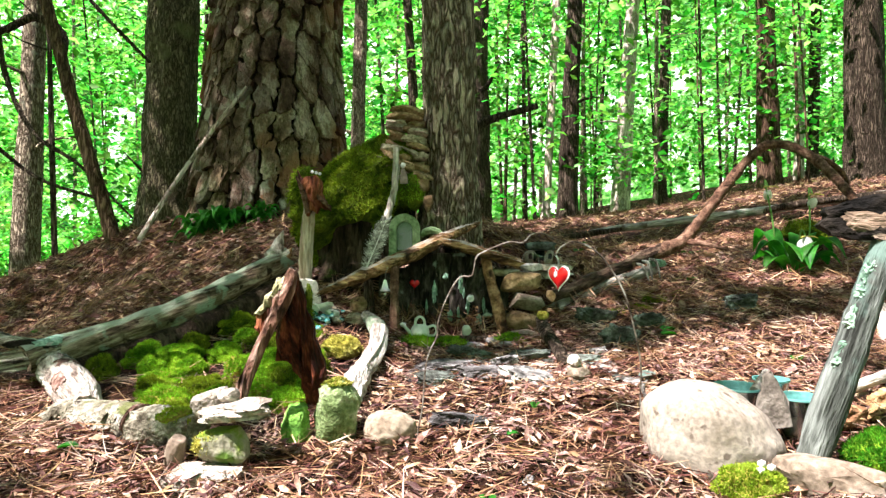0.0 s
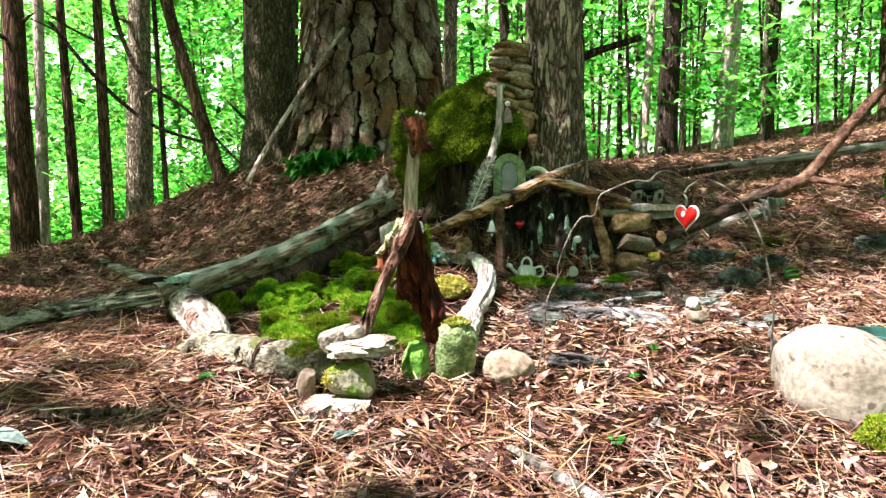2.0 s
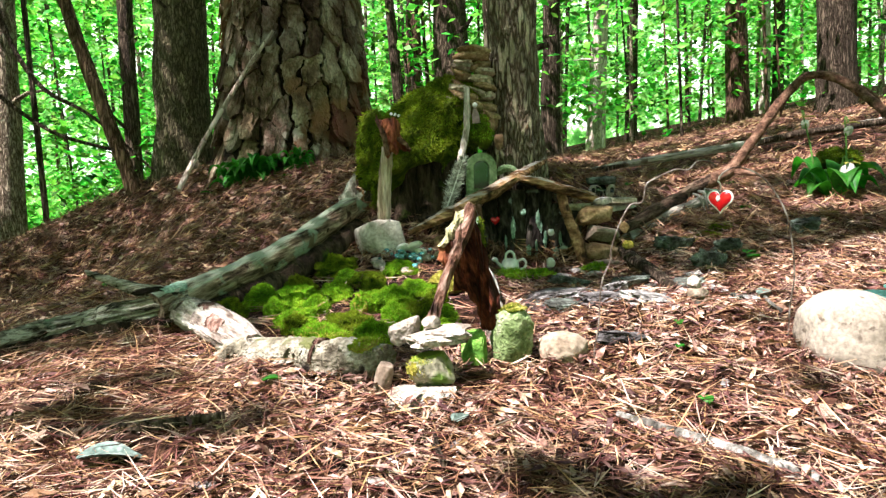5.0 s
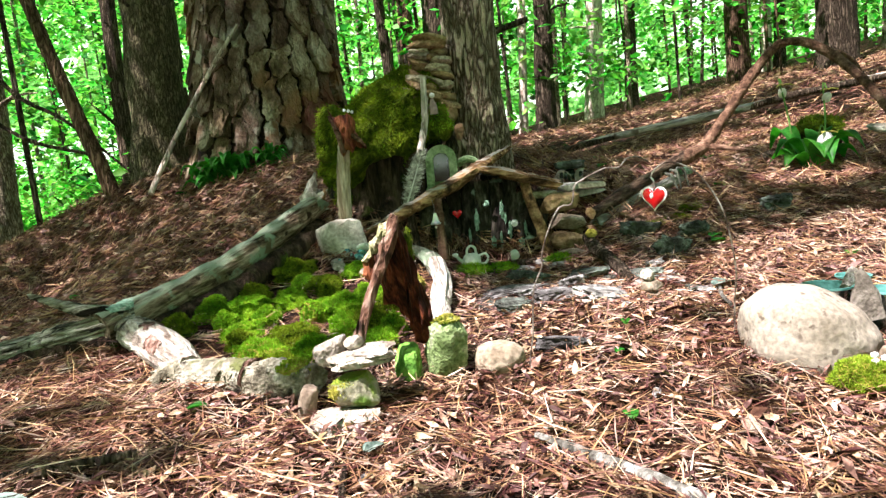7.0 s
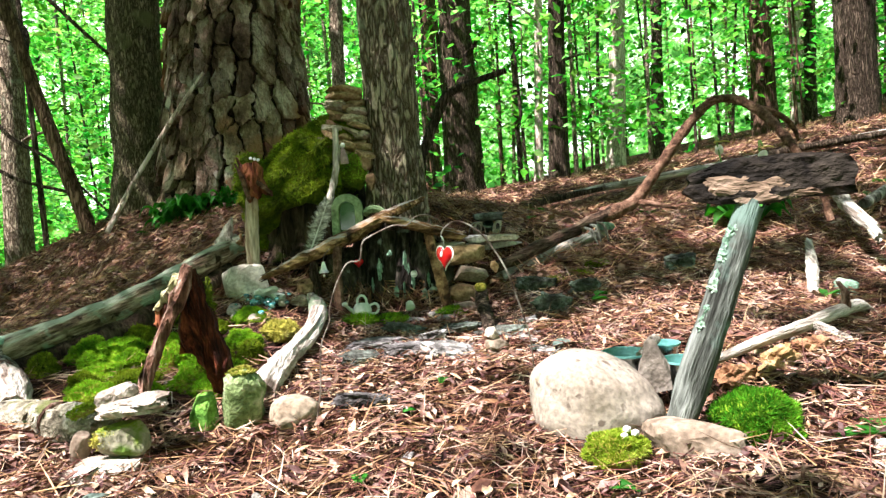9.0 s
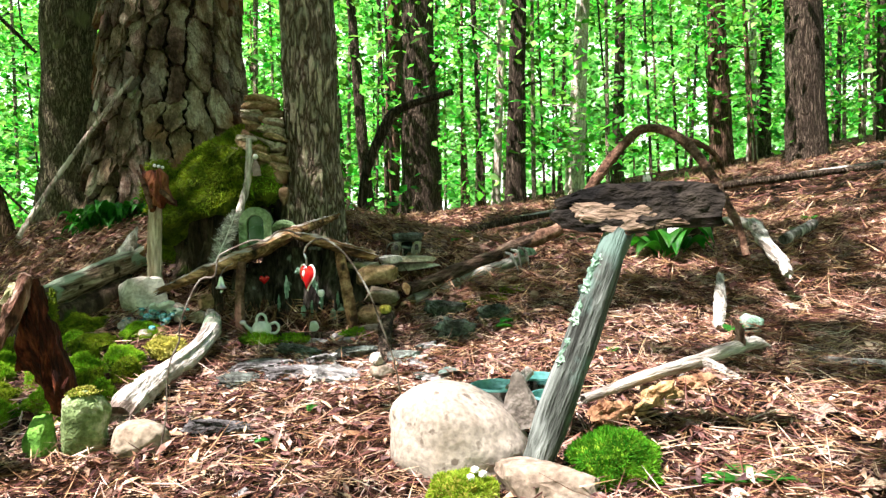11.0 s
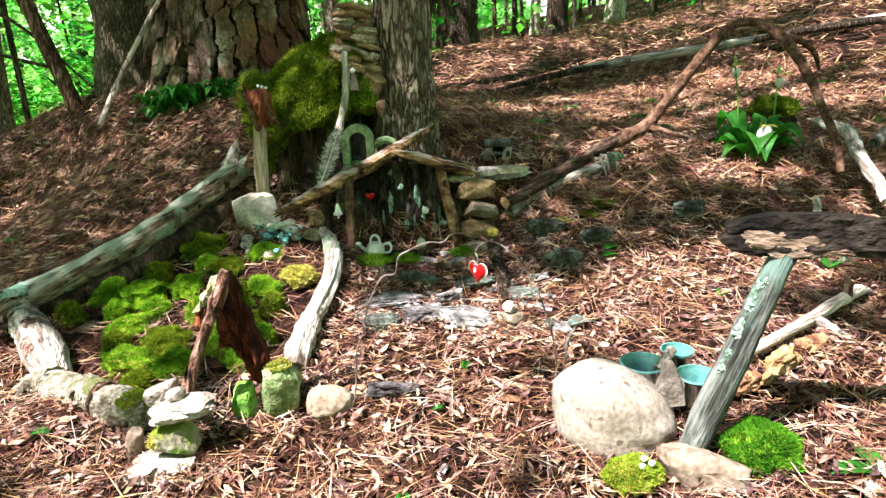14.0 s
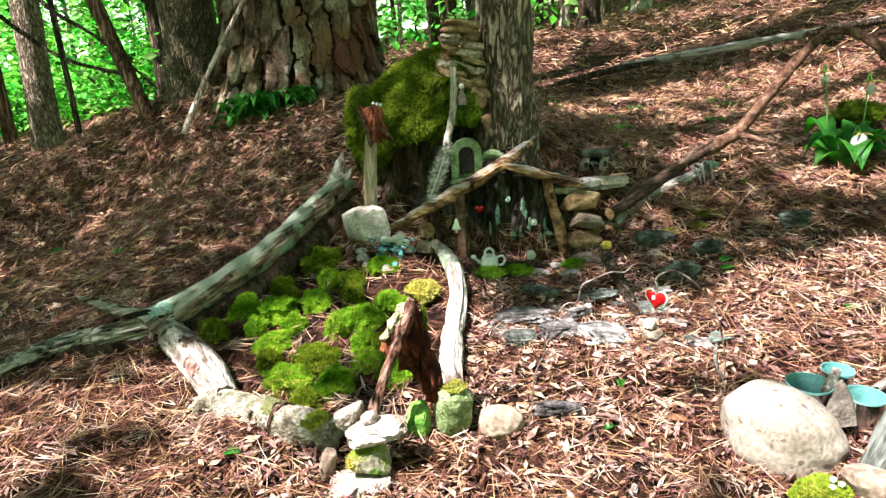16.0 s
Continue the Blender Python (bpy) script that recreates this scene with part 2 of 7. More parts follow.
M["stone_bright"] = surf("pale_quartz_stone", [(.34, .30, .24), (.54, .49, .41), (.68, .64, .56)], 10, 100, .85, .5, .006, rand=0)
M["log_green"] = surf("lichen_green_log", [(.045, .027, .017), (.22, .155, .098), (.46, .38, .27)], 40, 160, .9, 1.0, .012, stretch=(1, 1, .16), spots=[((.27, .34, .24), 11, .545), ((.15, .12, .07), 16, .58), ((.028, .017, .011), 24, .61)], top=((.42, .45, .34), .72), rand=.05, axis=(.43, .69, .21))
M["wood_peel"] = surf("bleached_peeling_wood", [(.12, .085, .065), (.46, .38, .32), (.78, .71, .64)], 30, 140, .85, 1.0, .012, stretch=(1, 1, .25), spots=[((.15, .105, .085), 9, .60), ((.03, .02, .016), 26, .66)], rand=.05, axis=(.16, -.22, -.03))
M["peel_bark"] = surf("mottled_grey_olive_bark", [(.06, .048, .032), (.27, .235, .17), (.58, .53, .44)], 20, 140, .9, 1.0, .014, spots=[((.13, .135, .05), 9, .60), ((.035, .026, .02), 16, .60)], rand=.05)
M["wood_white"] = surf("bleached_driftwood", [(0.20, 0.155, 0.12), (0.52, 0.455, 0.39), (0.76, 0.70, 0.645)], 40, 150, .8, 1.0, .010, stretch=(1, 1, .22), spots=[((0.18, 0.145, 0.115), 20, .63)], rand=.05)
M["wood_brown"] = surf("split_brown_wood", [(0.07, 0.0288, 0.015), (0.28, 0.144, 0.0697), (0.48, 0.288, 0.15)], 28, 150, .85, .9, .008, stretch=(1, .25, 1), spots=[((0.04, 0.0192, 0.0119), 14, .62)], rand=.1)
M["wood_red"] = surf("rotten_red_wood", [(0.022, 0.00575, 0.00398), (0.12, 0.0288, 0.014), (0.26, 0.0815, 0.0398)], 26, 140, .8, 1.0, .01, stretch=(1, 1, .22), rand=.1)
M["bark_strip"] = surf("rough_bark_strip", [(0.05, 0.0249, 0.0179), (0.22, 0.119, 0.0896), (0.46, 0.316, 0.259)], 46, 190, .9, 1.0, .01, stretch=(1, 1, .22), spots=[((0.03, 0.0172, 0.0119), 16, .62)], rand=.1)
M["wood_gold"] = surf("yellowed_wood", [(0.16, 0.0767, 0.0299), (0.42, 0.268, 0.119), (0.58, 0.422, 0.239)], 22, 120, .85, .8, .008, rand=.1)
M["char"] = surf("charred_board_wood", [(.004, .0032, .0026), (.015, .0115, .009), (.045, .035, .027)], 16, 110, .8, 1.0, .008, stretch=(.5, 1, 1), spots=[((.22, .155, .10), 9, .60), ((.008, .006, .005), 26, .56)], rand=0, spec=.1)
M["vine"] = surf("brown_vine_bark", [(.045, .022, .014), (.135, .068, .043), (.25, .148, .10)], 30, 150, .9, .9, .008, rand=.05)
M["stone"] = surf("tan_fieldstone", [(0.17, 0.125, 0.085), (0.32, 0.25, 0.18), (0.46, 0.385, 0.305)], 12, 100, .85, .45, .006, spots=[((0.15, 0.11, 0.075), 16, .64)], rand=.2)
M["stone_pale"] = surf("pale_stone", [(0.24, 0.192, 0.144), (0.46, 0.393, 0.328), (0.64, 0.566, 0.508)], 12, 110, .85, 1.0, .01, spots=[((0.3, 0.192, 0.11), 10, .60), ((0.12, 0.0959, 0.0697), 30, .64)], rand=.1)
M["stone_brown"] = surf("brown_fieldstone", [(0.13, 0.0719, 0.0349), (0.26, 0.163, 0.0846), (0.36, 0.249, 0.15)], 11, 90, .85, .6, .008, rand=.18)
M["boulder"] = surf("speckled_boulder", [(.23, .185, .14), (.35, .295, .24), (.46, .40, .33)], 5, 120, .85, .3, .004, spots=[((.13, .10, .078), 40, .625), ((.33, .39, .31), 4, .60), ((.21, .15, .09), 8, .62)], rand=0)
M["stone_grey"] = surf("grey_stone", [(0.2, 0.183, 0.169), (0.38, 0.345, 0.318), (0.52, 0.479, 0.458)], 12, 100, .85, .7, .008, rand=.15)
M["stone_mossy"] = surf("mossy_stone", [(0.14, 0.135, 0.0796), (0.28, 0.259, 0.179), (0.4, 0.364, 0.279)], 14, 100, .9, .7, .008, top=((.13, .19, .02), .62), spots=[((.10, .17, .03), 9, .54)], rand=.05)
M["stone_lichen"] = surf("green_lichen_stone", [(.07, .10, .03), (.19, .25, .10), (0.44, 0.44, 0.30)], 18, 130, .9, .9, .01, spots=[((0.42, 0.40, 0.29), 11, .56), ((0.06, 0.07, 0.03), 20, .60)], rand=.05)
M["slab"] = surf("flaky_grey_bark_slab", [(0.026, 0.022, 0.020), (0.22, 0.20, 0.19), (0.72, 0.68, 0.66)], 24, 120, .8, 1.0, .02, stretch=(.6, 1, 1), spots=[((0.03, 0.024, 0.020), 14, .60)], rand=.35)
M["slab_dark"] = surf("dark_lichen_rock", [(0.03, 0.0288, 0.0249), (.09, .095, .08), (.24, .28, .24)], 22, 130, .85, 1.0, .01, rand=.15)
M["moss"] = surf("green_moss", [(.045, .105, .005), (.12, .24, .010), (.26, .41, .025)], 26, 190, .95, .8, .01, rand=0)
M["moss_tuft"] = surf("green_moss_fronds", [(.065, .15, .005), (.18, .33, .013), (.37, .50, .04)], 14, 90, .9, 0, rand=.3, island=True, translucent=((1.3, 1.5, .6), .3), fine_mix=.2)
M["moss_olive"] = surf("olive_moss", [(.03, .045, .003), (.08, .11, .006), (.16, .20, .012)], 22, 160, .95, .8, .012, rand=0)
M["olive_tuft"] = surf("olive_moss_fronds", [(.05, .072, .003), (.15, .20, .009), (.32, .37, .03)], 9, 60, .9, 0, rand=.3, island=True, translucent=((1.3, 1.4, .6), .3), fine_mix=.35)
M["moss_gold"] = surf("golden_moss", [(0.16, 0.144, 0.0199), (0.3, 0.259, 0.0398), (0.42, 0.364, 0.0896)], 24, 150, .95, .8, .008, rand=0)
M["gold_tuft"] = surf("golden_moss_fronds", [(0.2, 0.192, 0.0299), (0.36, 0.326, 0.0597), (0.52, 0.46, 0.14)], 20, 90, .9, 0, rand=.2, island=True, fine_mix=.2)
M["leaf"] = surf("broad_green_leaf", [(.014, .08, .009), (.03, .15, .016), (.06, .22, .028)], 18, 80, .45, .3, .003, rand=.12, translucent=((1.2, 1.8, .5), .35), fine_mix=.2)
# clump-wide ramp paints sunlit and shaded leaf masses into the colour
M["leaf_far"] = surf("lit_shaded_clump_leaf", [(.018, .090, .013), (.105, .355, .045), (.32, .60, .17)], .9, 6, .5, 0, rand=.42, island=True, translucent=((1.4, 1.7, 1.0), .58), fine_mix=.2, contrast=(.40, .60))
M["leaf_over"] = surf("overhead_leaf", [(.07, .10, .04), (.10, .13, .06)], 2, 8, .6, 0, rand=.2, island=True, translucent=((1.0, 1.05, .8), .2), fine_mix=.2)
M["petal"] = surf("pale_pink_petal", [(.80, .70, .67), (.86, .79, .76)], 30, 80, .55, .1, .002, rand=.05, fine_mix=.1)
M["sepal"] = surf("yellow_green_sepal", [(0.36, 0.326, 0.0597), (0.52, 0.441, 0.119)], 30, 80, .6, .1, .002, rand=.05, fine_mix=.1)
M["stalk"] = surf("green_flower_stalk", [(.09, .20, .04), (.16, .30, .07)], 30, 80, .6, .1, .002, rand=.05, fine_mix=.1)
M["wire"] = surf("rusty_wire", [(.06, .038, .028), (.20, .155, .13), (.48, .43, .39)], 40, 200, .5, .3, .002, metal=.4, rand=.05)
M["twig"] = surf("thin_brown_twig", [(0.06, 0.0288, 0.0179), (0.14, 0.0719, 0.0447)], 40, 200, .85, .4, .003, rand=.2)
M["red"] = surf("red_enamel", [(.42, .004, .006), (.55, .008, .010)], 20, 60, .25, 0, rand=0, spec=.5, fine_mix=.1)
M["silver"] = surf("silver_metal", [(0.62, 0.595, 0.577), (0.8, 0.767, 0.744)], 30, 100, .3, .1, .002, metal=.9, rand=0, fine_mix=.2)
M["white"] = surf("white_glazed_bead", [(0.72, 0.691, 0.67), (0.84, 0.806, 0.781)], 20, 80, .3, .05, .002, rand=.05, spec=.5, fine_mix=.1)
M["ceramic"] = surf("pale_green_glaze", [(.50, .54, .46), (.68, .70, .62)], 18, 90, .3, .2, .003, rand=0, spec=.5, fine_mix=.25)
M["door"] = surf("verdigris_green_resin", [(.10, .15, .07), (.20, .28, .14), (.30, .38, .22)], 30, 130, .8, .8, .005, spots=[((.07, .08, .04), 18, .62)], rand=0)
M["dark"] = surf("dark_window_recess", [(.008, .012, .012), (.02, .03, .03)], 30, 100, .06, 0, .002, rand=0, spec=.8)
M["galv"] = surf("galvanised_metal", [(.34, .37, .37), (.50, .53, .52)], 24, 110, .25, .2, .002, metal=1.0, rand=0, fine_mix=.3)
M["shard"] = surf("dull_brown_grey_stone", [(.10, .08, .065), (.21, .175, .145), (.32, .28, .24)], 20, 120, .85, .6, .006, rand=0)
M["teal"] = surf("teal_painted_inside", [(.10, .30, .28), (.18, .42, .38)], 24, 110, .5, .2, .002, rand=0, fine_mix=.3)
M["gem"] = surf("blue_green_glass_gem", [(.01, .06, .08), (.06, .26, .26), (.45, .58, .56)], 40, 100, .1, 0, rand=.5, spec=.9, fine_mix=.1)
M["charm"] = surf("pale_pink_organza", [(0.24, 0.153, 0.15), (0.38, 0.268, 0.269)], 40, 120, .6, .2, .003, rand=0, fine_mix=.3)
M["feather"] = surf("barred_grey_feather", [(0.24, 0.21, 0.185), (0.58, 0.54, 0.50), (0.82, 0.79, 0.76)], 26, 90, .8, .3, .003, stretch=(1, 1, 3), rand=.3, island=True)
M["post_wood"] = surf("sun_bleached_tan_stick", [(.15, .095, .060), (.40, .30, .21), (.62, .52, .41)], 34, 150, .85, .8, .008, stretch=(1, 1, .12), rand=0)
M["algae"] = surf("bright_green_algae_stone", [(.08, .21, .03), (.18, .38, .06), (.40, .60, .19)], 22, 110, .85, .8, .008, spots=[((.05, .12, .02), 16, .56)], rand=.02)
# dark bark, lowered further so its colour holds the interior's shade
M["house_bark"] = surf("shade_darkened_bark_slab", [(.006, .0045, .0034), (.034, .026, .020), (.11, .092, .074)], 34, 140, .9, 1.0, .012, stretch=(1, 1, .25), spots=[((.34, .40, .34), 16, .64)], rand=.2)
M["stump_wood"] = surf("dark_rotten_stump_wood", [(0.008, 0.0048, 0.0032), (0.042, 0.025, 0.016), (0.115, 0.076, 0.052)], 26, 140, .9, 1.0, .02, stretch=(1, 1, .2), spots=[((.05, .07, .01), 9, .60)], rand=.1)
M["lichen_pale"] = surf("pale_yellow_lichen", [(.22, .20, .09), (.46, .43, .24), (.74, .68, .50)], 34, 140, .9, 1.0, .012, spots=[((.10, .045, .025), 20, .60)], rand=.05)
M["bark_olive"] = bark_surf("olive_brown_fine_bark", (0.055, 0.042, 0.025), (0.19, 0.150, 0.088), (0.38, 0.31, 0.20), 60, .25, 1.0, .012, .3, .05, ((0.22, 0.20, 0.10), 5, .6))
M["bare_wood"] = surf("bare_tan_board_wood", [(0.1, 0.0623, 0.0398), (0.27, 0.183, 0.129), (0.4, 0.297, 0.229)], 26, 150, .85, 1.0, .006, stretch=(.25, 1, 1), spots=[((0.02, 0.0135, 0.00995), 18, .61)], rand=0)
M["stake_wood"] = surf("weathered_grey_stake", [(.030, .031, .026), (.105, .113, .098), (.23, .245, .222)], 50, 200, .85, .9, .008, stretch=(1, 1, .09), spots=[((.14, .20, .17), 8, .56)], rand=0, axis=(.136, .028, .345))
M["leg_wood"] = surf("splintered_leg_wood", [(0.035, 0.015, 0.010), (0.185, 0.090, 0.060), (0.46, 0.31, 0.245)], 60, 200, .9, 1.0, .012, stretch=(1, 1, .14), spots=[((0.025, 0.0135, 0.00995), 14, .58)], rand=0, axis=(.085, -.05, .24))
M["shell_wood"] = surf("rotten_red_shell_wood", [(0.010, 0.003, 0.002), (0.062, 0.014, 0.007), (0.19, 0.050, 0.022)], 40, 160, .8, 1.0, .012, stretch=(1, 1, .2), rand=0, axis=(-.08, .03, .24))
M["lime_tuft"] = surf("lime_moss_fronds", [(.13, .20, .010), (.26, .34, .025), (.42, .48, .08)], 20, 90, .9, 0, rand=.2, island=True, translucent=((1.3, 1.5, .6), .3), fine_mix=.2)
M["moss_deep"] = surf("deep_moss_fronds", [(.02, .09, .003), (.06, .20, .007), (.16, .36, .02)], 16, 90, .9, 0, rand=.25, island=True, translucent=((1.2, 1.5, .6), .3), fine_mix=.2)
M["leaf_pale"] = surf("pale_dead_leaf", [(.09, .13, .11), (.16, .21, .18), (.25, .29, .25)], 30, 120, .8, .4, .004, rand=.1)
M["petal_white"] = surf("white_petal", [(0.8, 0.738, 0.716), (0.88, 0.824, 0.816)], 30, 80, .5, .1, .002, rand=.03, translucent=((1, .97, .95), .3), fine_mix=.1)
M["cut_wood"] = surf("pale_cut_wood_end", [(0.34, 0.192, 0.0896), (0.52, 0.345, 0.189)], 40, 150, .85, .5, .004, rand=0)
M["oakleaf"] = surf("dead_lobed_leaf", [(0.13, 0.0719, 0.0498), (0.27, 0.172, 0.129), (0.42, 0.326, 0.279)], 30, 150, .7, .4, .004, rand=.4, fine_mix=.35)
# grey on upward faces: weathered bark with sky light painted in
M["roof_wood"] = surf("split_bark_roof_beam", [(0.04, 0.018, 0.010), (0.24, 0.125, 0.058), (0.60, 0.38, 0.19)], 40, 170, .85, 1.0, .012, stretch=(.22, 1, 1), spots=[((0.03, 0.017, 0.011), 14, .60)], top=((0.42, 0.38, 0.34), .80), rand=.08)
for nm_, ax_, tone_ in (("branch_wood", (.84, .55, .06), 1.0), ("far_log_wood", (1, .1, .13), .75), ("splinter_wood", (.37, .24, .11), .55), ("stick_wood", (.03, -.7, -.1), 1.12), ("beyond_wood", (-.06, -.45, -.13), .9)):
    M[nm_] = surf(nm_, [(.16 * tone_, .125 * tone_, .10 * tone_), (.50 * tone_, .44 * tone_, .375 * tone_), (.76 * tone_, .70 * tone_, .635 * tone_)], 44, 150, .85, 1.0, .012, stretch=(1, 1, .12), spots=[((.17 * tone_, .13 * tone_, .10 * tone_), 9, .60), ((.20 * tone_, .25 * tone_, .17 * tone_), 6, .62)], rand=.08, axis=ax_)
M["root_wood"] = surf("rough_dark_branch_bark", [(.016, .009, .006), (.075, .043, .028), (.20, .135, .095)], 50, 170, .9, 1.0, .014, stretch=(1, 1, .2), spots=[((.26, .17, .10), 13, .62)], rand=0, axis=(.55, .38, .14))
M["fungus"] = surf("grey_green_shelf_lichen", [(.11, .20, .14), (.25, .38, .28), (.44, .56, .45)], 40, 140, .9, .8, .006, rand=.1)


# ---------------- mesh helpers ----------------
def raw_mesh(name, verts, faces, mat, smooth=True):
    me = bpy.data.meshes.new(name)
    me.from_pydata([tuple(v) for v in verts], [], [tuple(f) for f in faces])
    me.materials.append(mat)
    if smooth:
        me.polygons.foreach_set("use_smooth", [True] * len(me.polygons))
        me.set_sharp_from_angle(angle=radians(38))
    me.update()
    return me


def thing(name, at, label, category, group="", kind=""):
    ob = new(name)
    ob.location = at
    ob.empty_display_size = 0.02
    return tagged(ob, label, category, group, kind)


def root_at(ob):
    p = Vector((0, 0, 0))
    while ob is not None:
        p += Vector(ob.location)
        ob = ob.parent
    return p


def part(name, vf, mat, parent=None, label="", smooth=True, kind=""):
    """One mesh, in world places, as a part of a thing."""
    v, f = vf
    v = np.asarray(v, float)
    o = root_at(parent) if parent is not None else Vector((0, 0, 0))
    ob = new(name, raw_mesh(name, v - np.array(o), f, M[mat], smooth))
    if parent is not None:
        ob.parent = parent
    return tagged(ob, label, kind=kind)


def solo(name, vf, mat, label, category, group="", kind="", smooth=True):
    """A thing of one mesh, with its origin at its foot."""
    v, f = vf
    v = np.asarray(v, float)
    o = np.array([v[:, 0].mean(), v[:, 1].mean(), v[:, 2].min()])
    ob = new(name, raw_mesh(name, v - o, f, M[mat], smooth))
    ob.location = o
    return tagged(ob, label, category, group, kind)


def join(*vfs):
    V, Fa, n = [], [], 0
    for v, f in vfs:
        V.append(np.asarray(v, float))
        Fa += [tuple(i + n for i in q) for q in f]
        n += len(v)
    return np.concatenate(V), Fa


def nz(p, s, seed=0.0):
    return noise.noise(Vector((p[0] * s + seed * 7.13, p[1] * s - seed * 3.7, p[2] * s + seed * 1.9)))


def spline(pts, step):
    P = [np.array(p, float) for p in pts]
    P = [2 * P[0] - P[1]] + P + [2 * P[-1] - P[-2]]
    out = []
    for i in range(1, len(P) - 2):
        n = max(2, int(np.linalg.norm(P[i + 1] - P[i]) / step))
        for k in range(n):
            t = k / n
            a, b, c, d = P[i - 1:i + 3]
            out.append(.5 * ((2 * b) + (c - a) * t + (2 * a - 5 * b + 4 * c - d) * t * t + (3 * b - a - 3 * c + d) * t ** 3))
    out.append(P[-2])
    return np.array(out)


def tube(pts, radii, seg=12, step=0.02, rough=0.15, fine=0.0, seed=1, jag=(0, 0), flat=1.0, grain=12.0, ridge=0.0):
    """A limb along pts; radii at pts; jag: how far its start and end splinter; flat squashes it upright."""
    C = spline(pts, step)
    seglen = np.linalg.norm(np.diff(np.array(pts, float), axis=0), axis=1)
    cum = np.concatenate([[0], np.cumsum(seglen)])
    cl = np.concatenate([[0], np.cumsum(np.linalg.norm(np.diff(C, axis=0), axis=1))])
    R = np.interp(cl / cl[-1] * cum[-1], cum, radii)
    T = np.gradient(C, axis=0)
    T /= np.linalg.norm(T, axis=1)[:, None] + 1e-9
    ref = np.array([0, 0, 1.0]) if abs(T[0][2]) < .8 else np.array([0, 1.0, 0])
    V, Fa = [], []
    r = random.Random(seed)
    offs = [r.random() for _ in range(seg)]
    n = len(C)
    for i in range(n):
        s = np.cross(T[i], ref)
        s /= np.linalg.norm(s) + 1e-9
        u = np.cross(s, T[i])
        for k in range(seg):
            a = 2 * math.pi * k / seg
            d = s * math.cos(a) + u * math.sin(a) * flat
            q = C[i] + d * R[i]
            lump = 1 + rough * nz(q, 1.2 / max(R[i], .004) * .5, seed) + fine * nz(q, grain, seed + 3)
            if ridge:
                lump += ridge * nz((d[0] * 3.2, d[1] * 3.2, cl[i] * 1.3 + d[2] * 3.2), 1.7, seed + 5)
            q = C[i] + d * R[i] * lump
            if i == n - 1 and jag[1]:
                q = q + T[i] * jag[1] * offs[k]
            if i == 0 and jag[0]:
                q = q - T[i] * jag[0] * offs[k]
            V.append(q)
    for i in range(n - 1):
        for k in range(seg):
            a, b = i * seg + k, i * seg + (k + 1) % seg
            Fa.append((a, b, b + seg, a + seg))
    V.append(C[0] + T[0] * R[0] * .3)
    V.append(C[-1] - T[-1] * R[-1] * .3)
    for k in range(seg):
        Fa.append(((k + 1) % seg, k, len(V) - 2))
        Fa.append(((n - 1) * seg + k, (n - 1) * seg + (k + 1) % seg, len(V) - 1))
    return np.array(V), Fa


def bark_patch(pts, radii, t0, t1, a0, a1, thick, seed, n=(16, 10)):
    """A ragged curved scrap of bark hugging a limb, from share t0 to t1 along it and angle a0 to a1 round it."""
    C = spline(pts, .01)
    cl = np.concatenate([[0], np.cumsum(np.linalg.norm(np.diff(C, axis=0), axis=1))])
    cl /= cl[-1]
    seglen = np.concatenate([[0], np.cumsum(np.linalg.norm(np.diff(np.array(pts, float), axis=0), axis=1))])
    T = np.gradient(C, axis=0)
    V = []
    for layer in (1, -1):
        for i in range(n[0] + 1):
            u = i / n[0]
            for k in range(n[1] + 1):
                w = k / n[1]
                tt = t0 + (t1 - t0) * u + .12 * (t1 - t0) * nz((w * 5, u > .5, seed), 1.3, seed) * abs(2 * u - 1)
                aa = radians(a0 + (a1 - a0) * (w + .30 * (2 * w - 1) * nz((u * 5, w > .5, 3), 1.1, seed + 1)))
                c = np.array([np.interp(tt, cl, C[:, q]) for q in range(3)])
                d_ = np.array([np.interp(tt, cl, T[:, q]) for q in range(3)])
                d_ /= np.linalg.norm(d_)
                sd = np.cross(d_, (0, 0, 1))
                sd /= np.linalg.norm(sd)
                up = np.cross(sd, d_)
                R = np.interp(tt * seglen[-1], seglen, radii)
                edge = min(u, 1 - u, w, 1 - w) < .01
                lift = thick * (layer * (.15 if edge else .5) + .6) + thick * .8 * nz((u * 4, w * 4, seed), 1.5, seed + 2)
                V.append(c + (sd * math.cos(aa) + up * math.sin(aa)) * (R + lift))
    m, q = (n[0] + 1) * (n[1] + 1), n[1] + 1
    Fa = []
    for i in range(n[0]):
        for k in range(n[1]):
            a = i * q + k
            Fa.append((a, a + 1, a + q + 1, a + q))
            Fa.append((a + m, a + q + m, a + q + 1 + m, a + 1 + m))
    rim = [(k, k + 1) for k in range(n[1])] + [(i * q + n[1], (i + 1) * q + n[1]) for i in range(n[0])] + [(n[0] * q + k + 1, n[0] * q + k) for k in range(n[1])] + [((i + 1) * q, i * q) for i in range(n[0])]
    Fa += [(b, a, a + m, b + m) for a, b in rim]
    return np.array(V), Fa


_ico = {}


def ico(sub):
    if sub not in _ico:
        bm = bmesh.new()
        bmesh.ops.create_icosphere(bm, subdivisions=sub, radius=1)
        _ico[sub] = (np.array([v.co[:] for v in bm.verts]), [tuple(v.index for v in f.verts) for f in bm.faces])
        bm.free()
    return _ico[sub]


